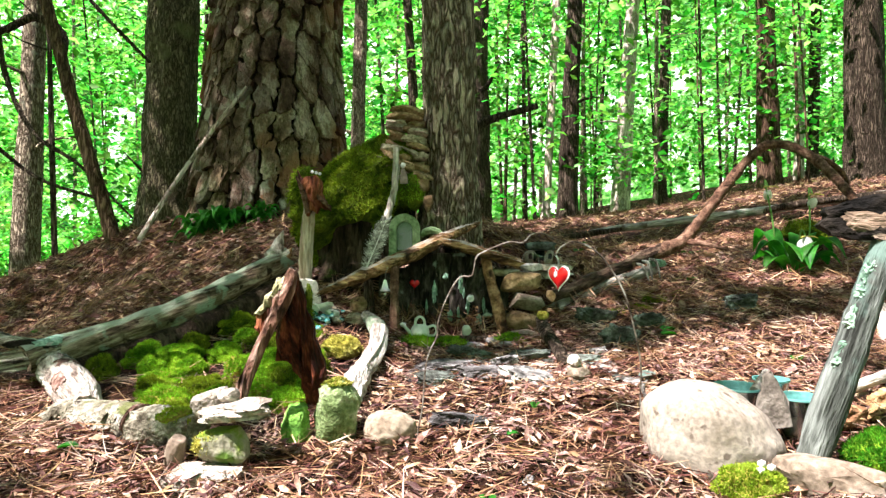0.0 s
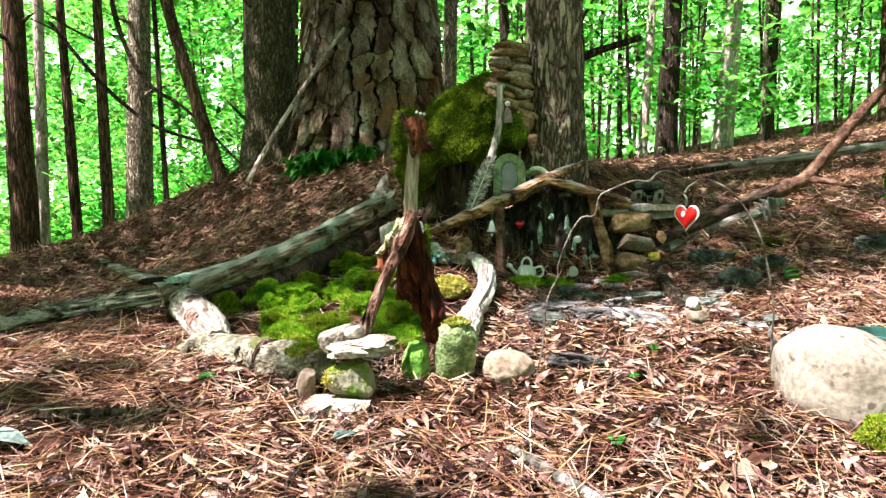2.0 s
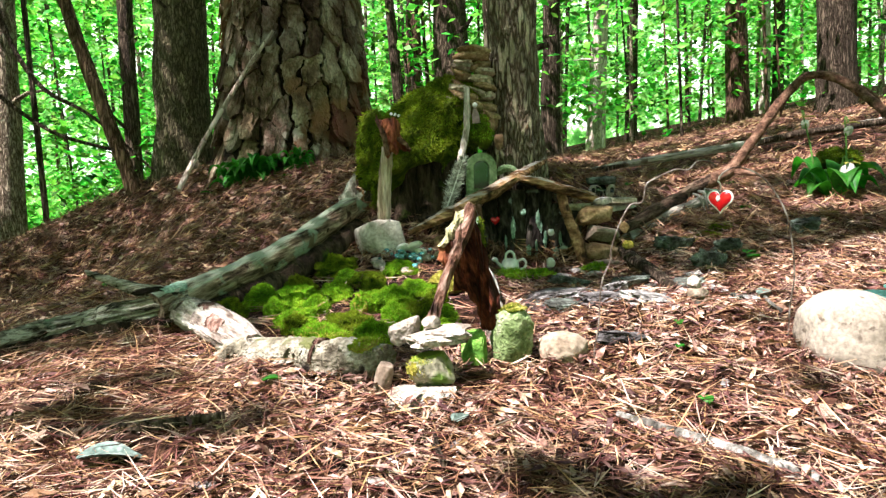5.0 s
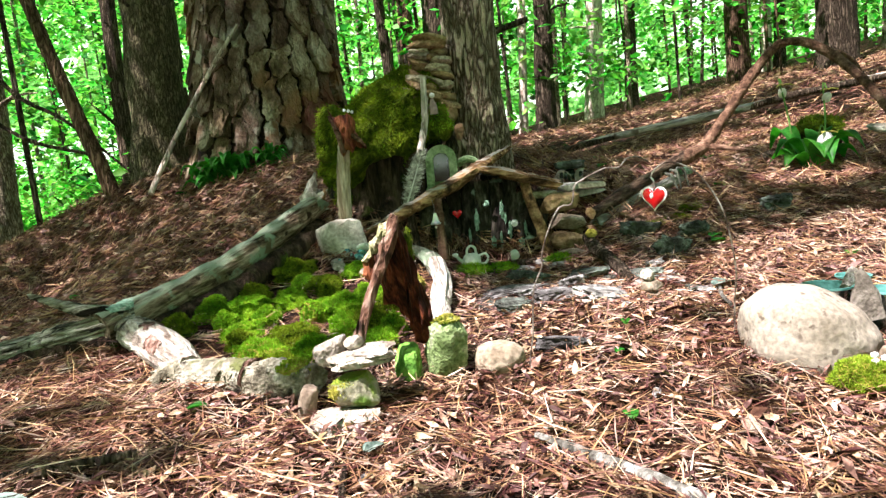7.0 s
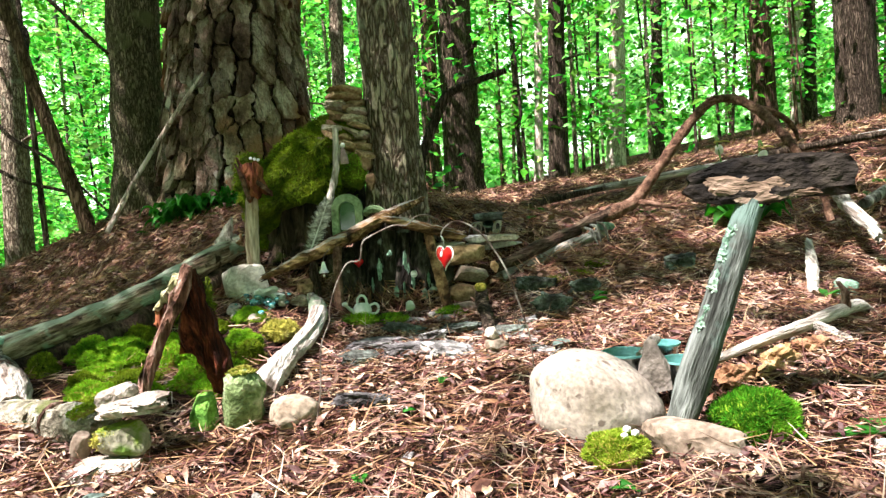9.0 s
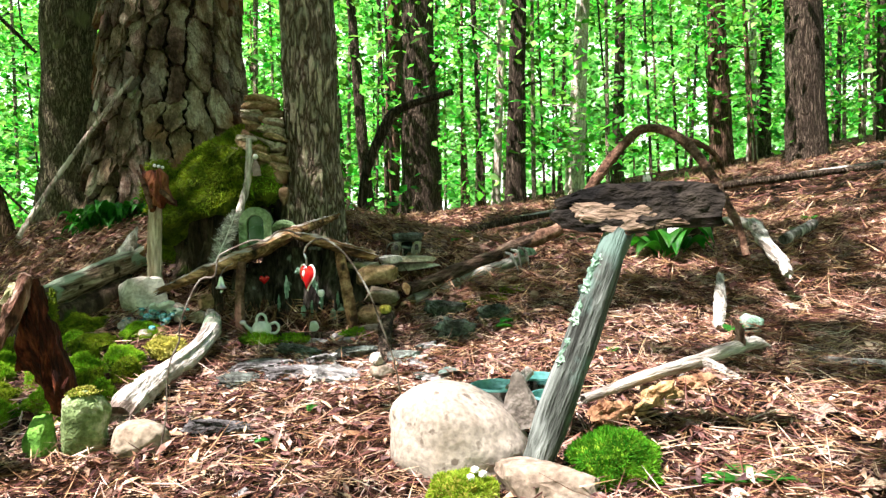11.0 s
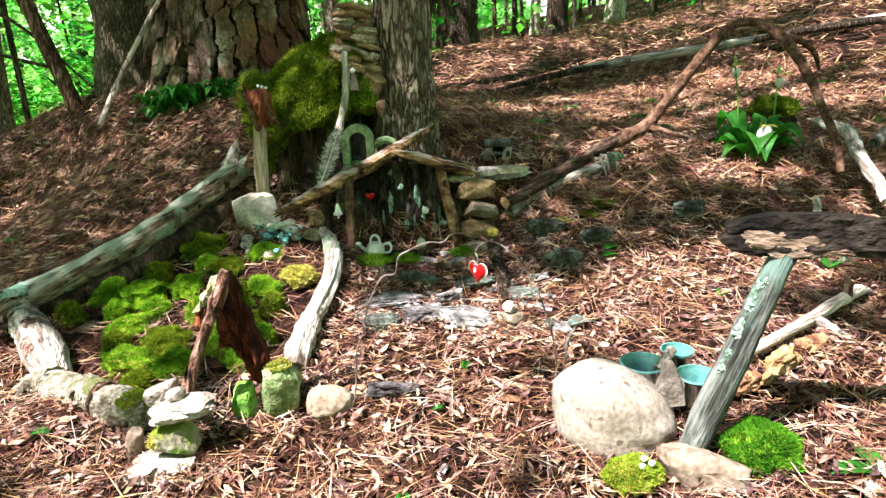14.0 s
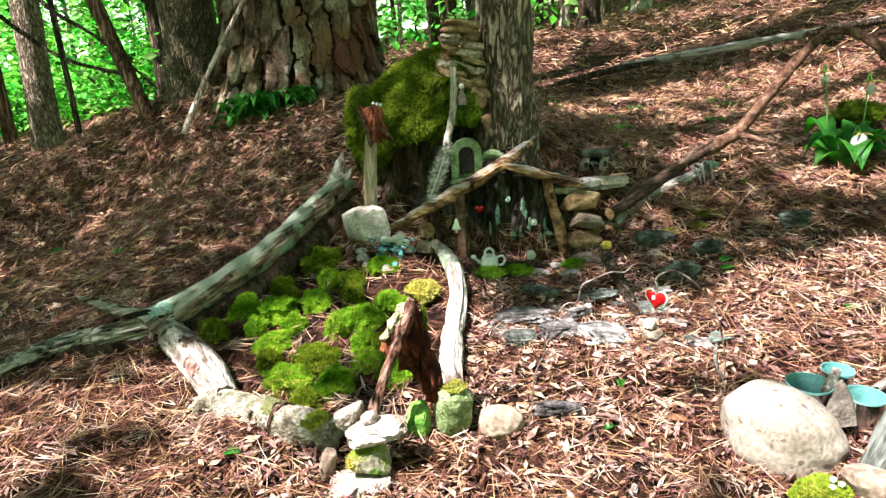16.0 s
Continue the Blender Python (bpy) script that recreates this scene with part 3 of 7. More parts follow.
def rock(at, size, seed=1, rough=.16, boxy=0.0, sub=3, rot=0.0, tilt=(0, 0), freq=1.1, fine=.03, cuts=None):
    """A stone round its middle; size: full width, depth and height; boxy squares it; cuts: broken flat faces."""
    if cuts is None:
        cuts = int(boxy * 22)
    if cuts:
        sub = max(sub, 4)
    v, f = ico(sub)
    v = v.copy()
    if boxy:
        v = np.sign(v) * np.abs(v) ** (1 - boxy * .75)
        v /= np.abs(v).max(0)
    for i in range(len(v)):
        v[i] *= 1 + rough * nz(v[i], freq, seed) + rough * .5 * nz(v[i], freq * 2.3, seed + 9) + fine * nz(v[i], 7, seed + 4)
    if cuts:
        cr = np.random.RandomState(seed * 7 + 1)
        for k in range(cuts):
            nrm = cr.normal(size=3)
            nrm /= np.linalg.norm(nrm)
            over_ = v @ nrm - cr.uniform(.62, .9) * (v @ nrm).max()
            v -= np.outer(np.maximum(over_, 0) * .92, nrm)
        v /= np.abs(v).max(0)
        for i in range(len(v)):
            v[i] *= 1 + fine * .6 * nz(v[i], 9, seed + 14)
    v = v * (np.array(size) / 2)
    m = np.array((Matrix.Rotation(radians(rot), 3, 'Z') @ Matrix.Rotation(radians(tilt[0]), 3, 'X') @ Matrix.Rotation(radians(tilt[1]), 3, 'Y')))
    return v @ m.T + np.array(at), f


def plank(c, along, across, length, width, thick, seed, n=(28, 10, 4), rough=.006):
    """A rough board with worn, uneven ends and edges: a closed grid box."""
    al = np.array(along, float) / np.linalg.norm(along)
    ac = np.array(across, float)
    ac = ac - al * (ac @ al)
    ac /= np.linalg.norm(ac)
    up = np.cross(al, ac)
    bm = bmesh.new()
    bmesh.ops.create_grid(bm, x_segments=n[0], y_segments=n[1], size=.5)
    top = [v.co[:2] for v in bm.verts]
    fs = [[v.index for v in f.verts] for f in bm.faces]
    rim = [[v.index for v in e.verts] for e in bm.edges if len(e.link_faces) == 1]
    loops = {}
    for f in bm.faces:
        vs = [v.index for v in f.verts]
        for k in range(len(vs)):
            loops[(vs[k], vs[(k + 1) % len(vs)])] = 1
    bm.free()
    m = len(top)
    V, Fa = [], []
    for side in (1, -1):
        for a, b in top:
            la = a + .05 * nz((b * 3, 0, a > 0), 1.3, seed) * (abs(a) * 2) ** 4
            wb = b * (1 + .22 * nz((a * 3, b > 0, 2), 1.2, seed + 2) - .35 * max(0, abs(a) - .36) * 3)
            d = thick / 2 * (1 - .25 * (abs(b) * 2) ** 6) + rough * nz((a * 9, b * 5, side), 1.4, seed + 4)
            V.append(np.array(c) + al * la * length + ac * wb * width + up * side * d)
    Fa += [tuple(f) for f in fs] + [tuple(i + m for i in reversed(f)) for f in fs]
    for a, b in rim:
        if (a, b) not in loops:
            a, b = b, a
        Fa.append((b, a, a + m, b + m))
    return np.array(V), Fa


def plate(poly, depth, thick, seed, rough=.006, cuts=2):
    """A broken slab of bark: an outline in x and z, its depth along y by height, thickened and roughened."""
    bm = bmesh.new()
    vs = [bm.verts.new((x, depth(z), z)) for x, z in poly]
    bm.faces.new(vs)
    bmesh.ops.triangulate(bm, faces=bm.faces[:])
    bmesh.ops.subdivide_edges(bm, edges=bm.edges[:], cuts=cuts, use_grid_fill=True)
    bmesh.ops.triangulate(bm, faces=bm.faces[:])
    rim = [[v.index for v in e.verts] for e in bm.edges if len(e.link_faces) == 1]
    bm.verts.index_update()
    V0 = np.array([v.co[:] for v in bm.verts])
    fs = [[v.index for v in f.verts] for f in bm.faces]
    rim = [[v.index for v in e.verts] for e in bm.edges if len(e.link_faces) == 1]
    edge = {i for e in rim for i in e}
    bm.free()
    m = len(V0)
    V = []
    for side in (-1, 1):
        for i, q in enumerate(V0):
            t = thick / 2 * (.45 if i in edge else 1)
            V.append(q + np.array([0, side * t + rough * nz(q, 45, seed), 0]) + rough * .5 * np.array([nz(q, 60, seed + 1), nz(q, 90, seed + 2), nz(q, 60, seed + 3)]))
    Fa = [tuple(f) for f in fs] + [tuple(i + m for i in reversed(f)) for f in fs]
    dirs = {(f[k], f[(k + 1) % 3]) for f in fs for k in range(3)}
    for a, b in rim:
        if (a, b) not in dirs:
            a, b = b, a
        Fa.append((b, a, a + m, b + m))
    return np.array(V), Fa


def ribbon_field(base, way, length, width, bend, seed):
    """Many thin bent blades (two pieces, pointed): arrays of places, ways, lengths and widths."""
    r = np.random.RandomState(seed)
    n = len(base)
    way = way / (np.linalg.norm(way, axis=1)[:, None] + 1e-9)
    side = np.cross(way, r.normal(size=(n, 3)))
    side /= np.linalg.norm(side, axis=1)[:, None] + 1e-9
    curl = np.cross(side, way) * (bend * r.uniform(-1, 1, n))[:, None]
    w = (side.T * width / 2).T
    L_ = length[:, None]
    a = base
    b = base + way * L_ * .5 + curl * L_ * .25
    c = base + way * L_ + curl * L_
    V = np.stack([a - w * .6, a + w * .6, b - w, b + w, c], 1).reshape(-1, 3)
    k = np.arange(n) * 5
    q = np.stack([k, k + 1, k + 3, k + 2], 1)
    t = np.stack([k + 2, k + 3, k + 4], 1)
    return V, q, t


def blade_object(name, V, q, t, mat, parent=None):
    me = bpy.data.meshes.new(name)
    o = np.array(root_at(parent)) if parent is not None else np.zeros(3)
    V = V - o
    nl = q.size + t.size
    me.vertices.add(len(V))
    me.vertices.foreach_set("co", V.astype(np.float32).ravel())
    me.loops.add(nl)
    me.loops.foreach_set("vertex_index", np.concatenate([q.ravel(), t.ravel()]).astype(np.int32))
    me.polygons.add(len(q) + len(t))
    st = np.concatenate([np.arange(len(q)) * 4, q.size + np.arange(len(t)) * 3]).astype(np.int32)
    me.polygons.foreach_set("loop_start", st)
    me.update(calc_edges=True)
    me.validate()
    me.materials.append(M[mat])
    ob = new(name, me)
    if parent is not None:
        ob.parent = parent
    return ob


def leaf_cloud(name, C, size, mat, seed, flatness=.6, parent=None, slim=.34):
    """Many small leaves, each a folded, pointed blade of four faces."""
    r = np.random.RandomState(seed)
    n = len(C)
    nrm = r.normal(size=(n, 3))
    nrm[:, 2] = np.abs(nrm[:, 2]) + flatness * 2
    nrm /= np.linalg.norm(nrm, axis=1)[:, None]
    a = np.cross(nrm, r.normal(size=(n, 3)))
    a /= np.linalg.norm(a, axis=1)[:, None] + 1e-9
    b = np.cross(nrm, a)
    s = size[:, None]
    wide_ = slim * r.uniform(.55, 1.25, (n, 1)) if slim < .3 else slim
    skew_ = r.uniform(-.22, .28, (n, 1)) if slim < .3 else .05
    V = np.stack([C - a * s * .5, C - b * s * wide_ - a * s * skew_ + nrm * s * .08, C + a * s * .55, C + b * s * wide_ * .8 - a * s * (.10 - skew_) + nrm * s * .08, C + a * s * .02 - nrm * s * .03], 1).reshape(-1, 3)
    k = np.arange(n) * 5
    t = np.concatenate([np.stack([k, k + 1, k + 4], 1), np.stack([k + 1, k + 2, k + 4], 1), np.stack([k + 2, k + 3, k + 4], 1), np.stack([k + 3, k, k + 4], 1)])
    return blade_object(name, V, np.zeros((0, 4), int), t, mat, parent)


def moss(name, at, size, label, kinds=("moss", "moss_tuft"), n=1500, length=.012, seed=1, droop=0.0, rot=0.0, rough=.3, group="", sub=3, width=.0016, tilt=(0, 0), freq=1.6):
    v, f = rock((0, 0, 0), size, seed, rough, 0, sub, rot, tilt, freq=freq, fine=.06)
    v = v + np.array(at)
    th = thing(name, (at[0], at[1], at[2] - size[2] * .3), label, "moss", group)
    part("cushion", (v, f), kinds[0], th)
    r = np.random.RandomState(seed + 50)
    tri = np.array([q for q in f])
    A, B, C = v[tri[:, 0]], v[tri[:, 1]], v[tri[:, 2]]
    N_ = np.cross(B - A, C - A)
    area = np.linalg.norm(N_, axis=1)
    N_ /= area[:, None] + 1e-12
    area = area * (N_[:, 2] > -.35)
    pick = r.choice(len(tri), n, p=area / area.sum())
    u, w = r.rand(n), r.rand(n)
    sw = u + w > 1
    u[sw], w[sw] = 1 - u[sw], 1 - w[sw]
    p = A[pick] + (B - A)[pick] * u[:, None] + (C - A)[pick] * w[:, None]
    way = N_[pick] + r.normal(scale=.45, size=(n, 3))
    way[:, 2] -= droop
    way[:, 2] += .25 * (1 - droop)
    V, q, t = ribbon_field(p, way, length * r.uniform(.5, 1.3, n), width * r.uniform(.7, 1.5, n), .5, seed)
    blade_object("fronds", V, q, t, kinds[1], th)
    return th


# ---------------- ground ----------------
def graded(lo, mid0, mid1, hi, fine_step, n_out):
    mid = np.arange(mid0, mid1, fine_step)
    up = mid1 + (hi - mid1) * (np.linspace(0, 1, n_out) ** 2.6)
    dn = mid0 - (mid0 - lo) * (np.linspace(0, 1, n_out) ** 2.6)
    return np.concatenate([dn[:0:-1], mid, up])


GX = graded(-70, -2.3, 2.3, 70, .02, 46)
GY = graded(-30, -.4, 4.4, 80, .02, 46)
XX, YY = np.meshgrid(GX, GY)
ZZ = ground_z(XX, YY)
flatx, flaty = XX.ravel(), YY.ravel()
bumps = np.array([.010 * noise.noise(Vector((x * 6, y * 6, 0))) + (.007 + .008 * (y > 2.1)) * noise.noise(Vector((x * 15, y * 15, 3))) + .05 * noise.noise(Vector((x * .7, y * .7, 5))) * (1 if y > 4.5 else 0.0)
                  for x, y in zip(flatx, flaty)])
gv = np.stack([flatx, flaty, ZZ.ravel() + bumps], 1)
nx, ny = len(GX), len(GY)
ii = (np.arange(ny - 1)[:, None] * nx + np.arange(nx - 1)[None]).ravel()
ground = blade_object("ground", gv, np.stack([ii, ii + 1, ii + nx + 1, ii + nx], 1), np.zeros((0, 3), int), "soil")
ground.data.polygons.foreach_set("use_smooth", [True] * len(ground.data.polygons))
tagged(ground, "sloping forest floor of dark soil and needle litter", "ground", kind="structure")

# glowing cylinder painted as sunlit far woods and sky gaps, closing every side
bmat = bpy.data.materials.new("glowing_woods_backdrop")
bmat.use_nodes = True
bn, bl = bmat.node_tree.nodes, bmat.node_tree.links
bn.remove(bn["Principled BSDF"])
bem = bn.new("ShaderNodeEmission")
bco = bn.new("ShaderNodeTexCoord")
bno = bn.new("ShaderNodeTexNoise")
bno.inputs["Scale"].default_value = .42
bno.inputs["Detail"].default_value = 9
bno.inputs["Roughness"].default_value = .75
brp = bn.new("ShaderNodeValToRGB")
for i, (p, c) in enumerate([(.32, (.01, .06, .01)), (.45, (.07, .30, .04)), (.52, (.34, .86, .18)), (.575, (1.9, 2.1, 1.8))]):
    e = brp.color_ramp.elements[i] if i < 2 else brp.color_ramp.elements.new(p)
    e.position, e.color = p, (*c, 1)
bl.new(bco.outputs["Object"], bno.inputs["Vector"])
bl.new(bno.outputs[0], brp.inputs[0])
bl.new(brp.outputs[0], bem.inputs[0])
# the wall emits by itself and so adds green fill light
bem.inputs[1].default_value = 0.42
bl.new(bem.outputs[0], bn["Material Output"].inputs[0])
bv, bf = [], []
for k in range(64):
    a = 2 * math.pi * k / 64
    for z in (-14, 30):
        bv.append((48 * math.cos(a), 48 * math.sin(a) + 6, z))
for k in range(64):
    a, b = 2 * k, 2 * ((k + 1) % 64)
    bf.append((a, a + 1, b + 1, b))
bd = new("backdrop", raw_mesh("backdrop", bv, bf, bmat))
tagged(bd, "glowing backdrop painted as distant sunlit green woods", "backdrop", kind="structure")

# ---------------- trees ----------------
def tree(x, y, r0, r1, lean, mat, label, height=9.0, seg=20, flare=.35, seed=1, group="woodland trees", step=.25, rough=.08, ridge=.12, depth=0.0):
    """A trunk from below the ground up; lean: metres sideways for each metre up; r0, r1: radius at the foot and above."""
    z = gz(x, y)
    th = thing("tree", (x, y, z), label, "tree", group)
    pts, rad = [], []
    for h, k in ((-.5, 1 + flare), (0, 1 + flare * .6), (.25, 1.05), (.6, 1.0), (1.2, .9), (2.4, 0.0), (5, -.12), (height, -.5)):
        pts.append((x + lean * h, y + depth * h, z + h))
        rad.append(r0 * k if h <= .6 else r1 + (r0 - r1) * max(k, 0) if k >= 0 else r1 * (1 + k))
    part("trunk", tube(pts, rad, seg, step, rough, .04, seed, ridge=ridge), mat, th)
    tr = random.Random(seed * 13 + 5)
    for k in range(2 if y > 5 else 0):                      # short dead branches
        hb, a, l = tr.uniform(1.0, 3.2), tr.uniform(2.6, 6.8), tr.uniform(.25, .7)
        ca, sa = math.cos(a), math.sin(a)
        ox, oy = x + lean * hb, y + depth * hb
        part("branch", tube([(ox, oy, z + hb), (ox + ca * l * .5, oy + sa * l * .5, z + hb + l * tr.uniform(.05, .3)), (ox + ca * l, oy + sa * l, z + hb + l * tr.uniform(.1, .6))], [r1 * .22 + .006, r1 * .14 + .005, .005], 6, .15, .2, .05, seed + k), mat, th)
    return th


# the big plated pine
bx, by = -.965, 3.66
bz = gz(bx, by)
pine = thing("tree", (bx, by, bz), "huge old pine trunk with thick plated reddish bark", "tree", "woodland trees")
PZ = [-.4, -.05, .12, .35, .7, 1.1, 2.2, 5, 9]
PR = [.50, .435, .400, .380, .350, .330, .318, .30, .26]
part("trunk", tube([(bx + .04 * h, by, bz + h) for h in PZ], [r - .012 for r in PR], 48, .06, .05, .02, 3, ridge=.06), "bark_gap", pine)
# bark plates: irregular cells of the unrolled trunk, each a thick curved scale
pr = random.Random(5)
RM = .37
seeds = []
n_ = 17
for k in range(n_):
    v_ = -.04 + pr.uniform(0, .12)
    while v_ < 1.95:
        drift = .020 * math.sin(v_ * 3.1 + k * .9) + .014 * math.sin(v_ * 7 + k * 2.3)
        seeds.append(((k + pr.uniform(-.20, .20)) / n_ * 1.62 * RM * math.pi - .31 * RM * math.pi + drift, v_))
        v_ += pr.uniform(.10, .20)
SQ = .44


def cell(i):
    """The polygon of the points nearer to seed i than to its neighbours, taller than wide."""
    cx, cy = seeds[i][0], seeds[i][1] * SQ
    near = sorted((((a - cx) ** 2 + (b * SQ - cy) ** 2), a, b * SQ) for j, (a, b) in enumerate(seeds) if j != i)[:14]
    poly = [(cx - .12, cy - .12), (cx + .12, cy - .12), (cx + .12, cy + .12), (cx - .12, cy + .12)]
    for _, a, b in near:
        mx_, my_, dx, dy = (a + cx) / 2, (b + cy) / 2, a - cx, b - cy
        out = []
        for k in range(len(poly)):
            p, q = poly[k], poly[(k + 1) % len(poly)]
            sp = (p[0] - mx_) * dx + (p[1] - my_) * dy
            sq = (q[0] - mx_) * dx + (q[1] - my_) * dy
            if sp <= 0:
                out.append(p)
            if sp * sq < 0:
                t = sp / (sp - sq)
                out.append((p[0] + (q[0] - p[0]) * t, p[1] + (q[1] - p[1]) * t))
        poly = out
        if len(poly) < 3:
            return None
    return [(a, b / SQ) for a, b in poly]


for i in range(len(seeds)):
    poly = cell(i)
    if not poly:
        continue
    cx, cy = sum(p[0] for p in poly) / len(poly), sum(p[1] for p in poly) / len(poly)
    ring = []
    for k in range(len(poly)):
        p, q = poly[k], poly[(k + 1) % len(poly)]
        m_ = max(1, int(math.hypot(q[0] - p[0], q[1] - p[1]) / .013))
        for j in range(m_):
            t = j / m_
            a, b = p[0] + (q[0] - p[0]) * t, p[1] + (q[1] - p[1]) * t
            d = math.hypot(a - cx, b - cy) + 1e-6
            cut = 1 - (.0008 + pr.uniform(0, .007) + (.006 if pr.random() < .06 else 0)) / d
            ring.append((cx + (a - cx) * cut * .87, cy + (b - cy) * cut * (.985 if b > cy else 1.02) - (.010 * (1 - (abs(a - cx) / .05) ** 2) if b < cy else 0)))
    hx_, hy_ = max(abs(a - cx) for a, b in ring), max(abs(b - cy) for a, b in ring)
    soft_ = []
    for a, b in ring:
        d = math.hypot((a - cx) / hx_, (b - cy) / hy_) + 1e-6
        q = .84 + .16 * .95 / d
        soft_.append((cx + (a - cx) * q, cy + (b - cy) * q))
    ring = soft_
    thick, slant = pr.uniform(.016, .042), pr.uniform(.06, .20)
    v, f = [], []
    n = len(ring)
    for sc, d in ((1.0, -.4), (1.0, .85), (.975, 1.0), (.4, 1.0)):
        for a, b in ring:
            a, b = cx + (a - cx) * sc, cy + (b - cy) * sc
            a, b = a + .022 * nz((a, b, 0), 16, 3) + .016 * nz((a, b, 0), 48, 4), b + .020 * nz((a, b, 5), 14, 5) + .018 * nz((a, b, 2), 52, 6)
            R = float(np.interp(b, PZ, PR)) - .012 + thick * d + (cy - b) * slant * (d > 0) + .0025 * nz((a * 3, b * 2, 1.0), 30, 2) * (d > 0)
            th_ = a / RM + math.pi
            v.append((.04 * b + R * math.cos(th_), R * math.sin(th_), b))
    for j in range(3):
        for k in range(n):
            f.append((j * n + k, j * n + (k + 1) % n, (j + 1) * n + (k + 1) % n, (j + 1) * n + k))
    f.append(tuple(3 * n + k for k in range(n)))
    for q in range(3):
        ox, oy, sc = pr.uniform(-.32, .32), pr.uniform(-.45, .35), pr.uniform(.35, .66)
        o = len(v)
        hx, hy = max(abs(a - cx) for a, b in ring), max(abs(b - cy) for a, b in ring)
        fl_ = [(cx + ox * hx + (a - cx) * sc * pr.uniform(.8, 1.05), cy + oy * hy + (b - cy) * sc * pr.uniform(.85, 1.1)) for a, b in ring[::2]]
        m_ = len(fl_)
        for sc2, d in ((1.0, 1.0), (.97, 1.22), (.6, 1.26)):
            for a, b in fl_:
                a, b = cx + ox * hx + (a - cx - ox * hx) * sc2, cy + oy * hy + (b - cy - oy * hy) * sc2
                R = float(np.interp(b, PZ, PR)) - .012 + thick * d + (cy - b) * slant + .002
                th_ = a / RM + math.pi
                v.append((.04 * b + R * math.cos(th_), R * math.sin(th_), b))
        for j in range(2):
            for k in range(m_):
                f.append((o + j * m_ + k, o + j * m_ + (k + 1) % m_, o + (j + 1) * m_ + (k + 1) % m_, o + (j + 1) * m_ + k))
        f.append(tuple(o + 2 * m_ + k for k in range(m_)))
    c_ = np.zeros(3)
    ob = new("bark_plate", raw_mesh("bark_plate", np.array(v) - c_, f, M["plate"], False))
    ob.location = c_
    ob.parent = pine

tree(-1.66, 3.97, .150, .128, .03, "bark_olive", "dark furrowed trunk beside the big pine", seed=4, seg=26, flare=.3, step=.06)
treeC = tree(.02, 2.25, .088, .068, -.005, "bark_grey", "grey-brown ridged trunk beside the mossy stump", seed=9, seg=40, flare=.55, step=.03, ridge=.2, rough=.1)
treeB = [o for o in bpy.data.objects if o.name.startswith("tree") and o.parent is None][-2]
for th_, tx, ty, r_, mt, angs in ((treeB, -1.66, 3.97, .16, "bark_olive", (3.5, 4.4, 5.4)), (treeC, .02, 2.25, .10, "bark_grey", (3.9, 5.3, 5.9))):
    for k, a in enumerate(angs):
        ca, sa = math.cos(a), math.sin(a)
        part("root", tube([(tx + ca * r_ * q, ty + sa * r_ * q, gz(tx + ca * r_ * q, ty + sa * r_ * q) + dz * r_) for q, dz in ((.8, .75), (1.1, .22), (1.5, .05), (2.0, -.12))], [r_ * .16, r_ * .17, r_ * .13, r_ * .06], 10, .03, .25, .08, 940 + k), mt, th_)
tree(.39, 9.5, .27, .225, .0, "bark_dark", "thick dark trunk in the woods", seed=11, seg=22)
tree(-.13, 12, .135, .125, .03, "bark_red", "slim reddish trunk in the woods", seed=12)
tree(1.63, 9.0, .125, .102, .035, "bark_dark", "dark slightly leaning trunk in the woods", seed=13)
tree(1.45, 9.7, .062, .056, .05, "bark_pale", "thin pale sapling in the woods", seed=14)
tree(3.02, 11.7, .15, .122, .06, "bark_pale", "pale sunlit trunk in the woods", seed=15)
tree(4.44, 14, .125, .104, .03, "bark_dark", "dark trunk deep in the woods", seed=16)
tree(5.74, 12, .20, .155, -.03, "bark_red", "reddish trunk on the slope", seed=17)
tree(6.77, 13, .09, .075, .01, "bark_pale", "slim pale trunk on the slope", seed=18)
tree(7.02, 13, .105, .095, .02, "bark_dark", "slim dark trunk on the slope", seed=19)
tree(5.17, 8.3, .225, .197, -.02, "bark_dark", "thick dark trunk on the slope", seed=20, seg=24)
tree(8.04, 11, .145, .135, .0, "bark_dark", "dark trunk far up the slope", seed=21)
tree(-5.78, 7, .14, .115, .01, "bark_red", "reddish-brown trunk down the slope", seed=22)
tree(-6.32, 8, .073, .062, .04, "bark_pale", "slim pale trunk down the slope", seed=23)
tree(-5.48, 7.5, .06, .048, -.02, "bark_red", "thin brown trunk down the slope", seed=24)
tree(-5.07, 7.5, .066, .052, .0, "bark_red", "thin brown trunk down the slope", seed=25)
tree(-4.08, 6.5, .128, .10, .05, "bark_grey", "grey-green trunk down the slope", seed=26, seg=22)
tree(-3.48, 6.0, .026, .02, -.02, "bark_dark", "thin dark sapling down the slope", seed=27, seg=8)
tree(-3.45, 8.0, .09, .083, .01, "bark_dark", "dark trunk behind the pines", seed=28)
tree(-.93, 7.0, .07, .066, .03, "bark_grey", "slim grey trunk behind the stump", seed=29)
tree(-.30, 9.0, .075, .06, -.06, "bark_dark", "slim dark trunk behind the stump", seed=30)
tree(-8.6, 9.5, .16, .13, .02, "bark_dark", "dark trunk down the slope", seed=31)
leaner = thing("leaning_tree", (-1.87, 3.73, gz(-1.87, 3.73)), "slim leaning brown trunk with bare branches", "tree")
part("trunk", tube([(-1.816, 3.727, 0.289), (-1.864, 3.727, 0.457), (-2.128, 3.727, 1.369), (-2.400, 3.767, 2.409), (-2.640, 3.807, 3.689)], [0.0496, 0.0432, 0.0344, 0.032, 0.024], 12, .06, .15, .05, 33), "bark_brown", leaner)
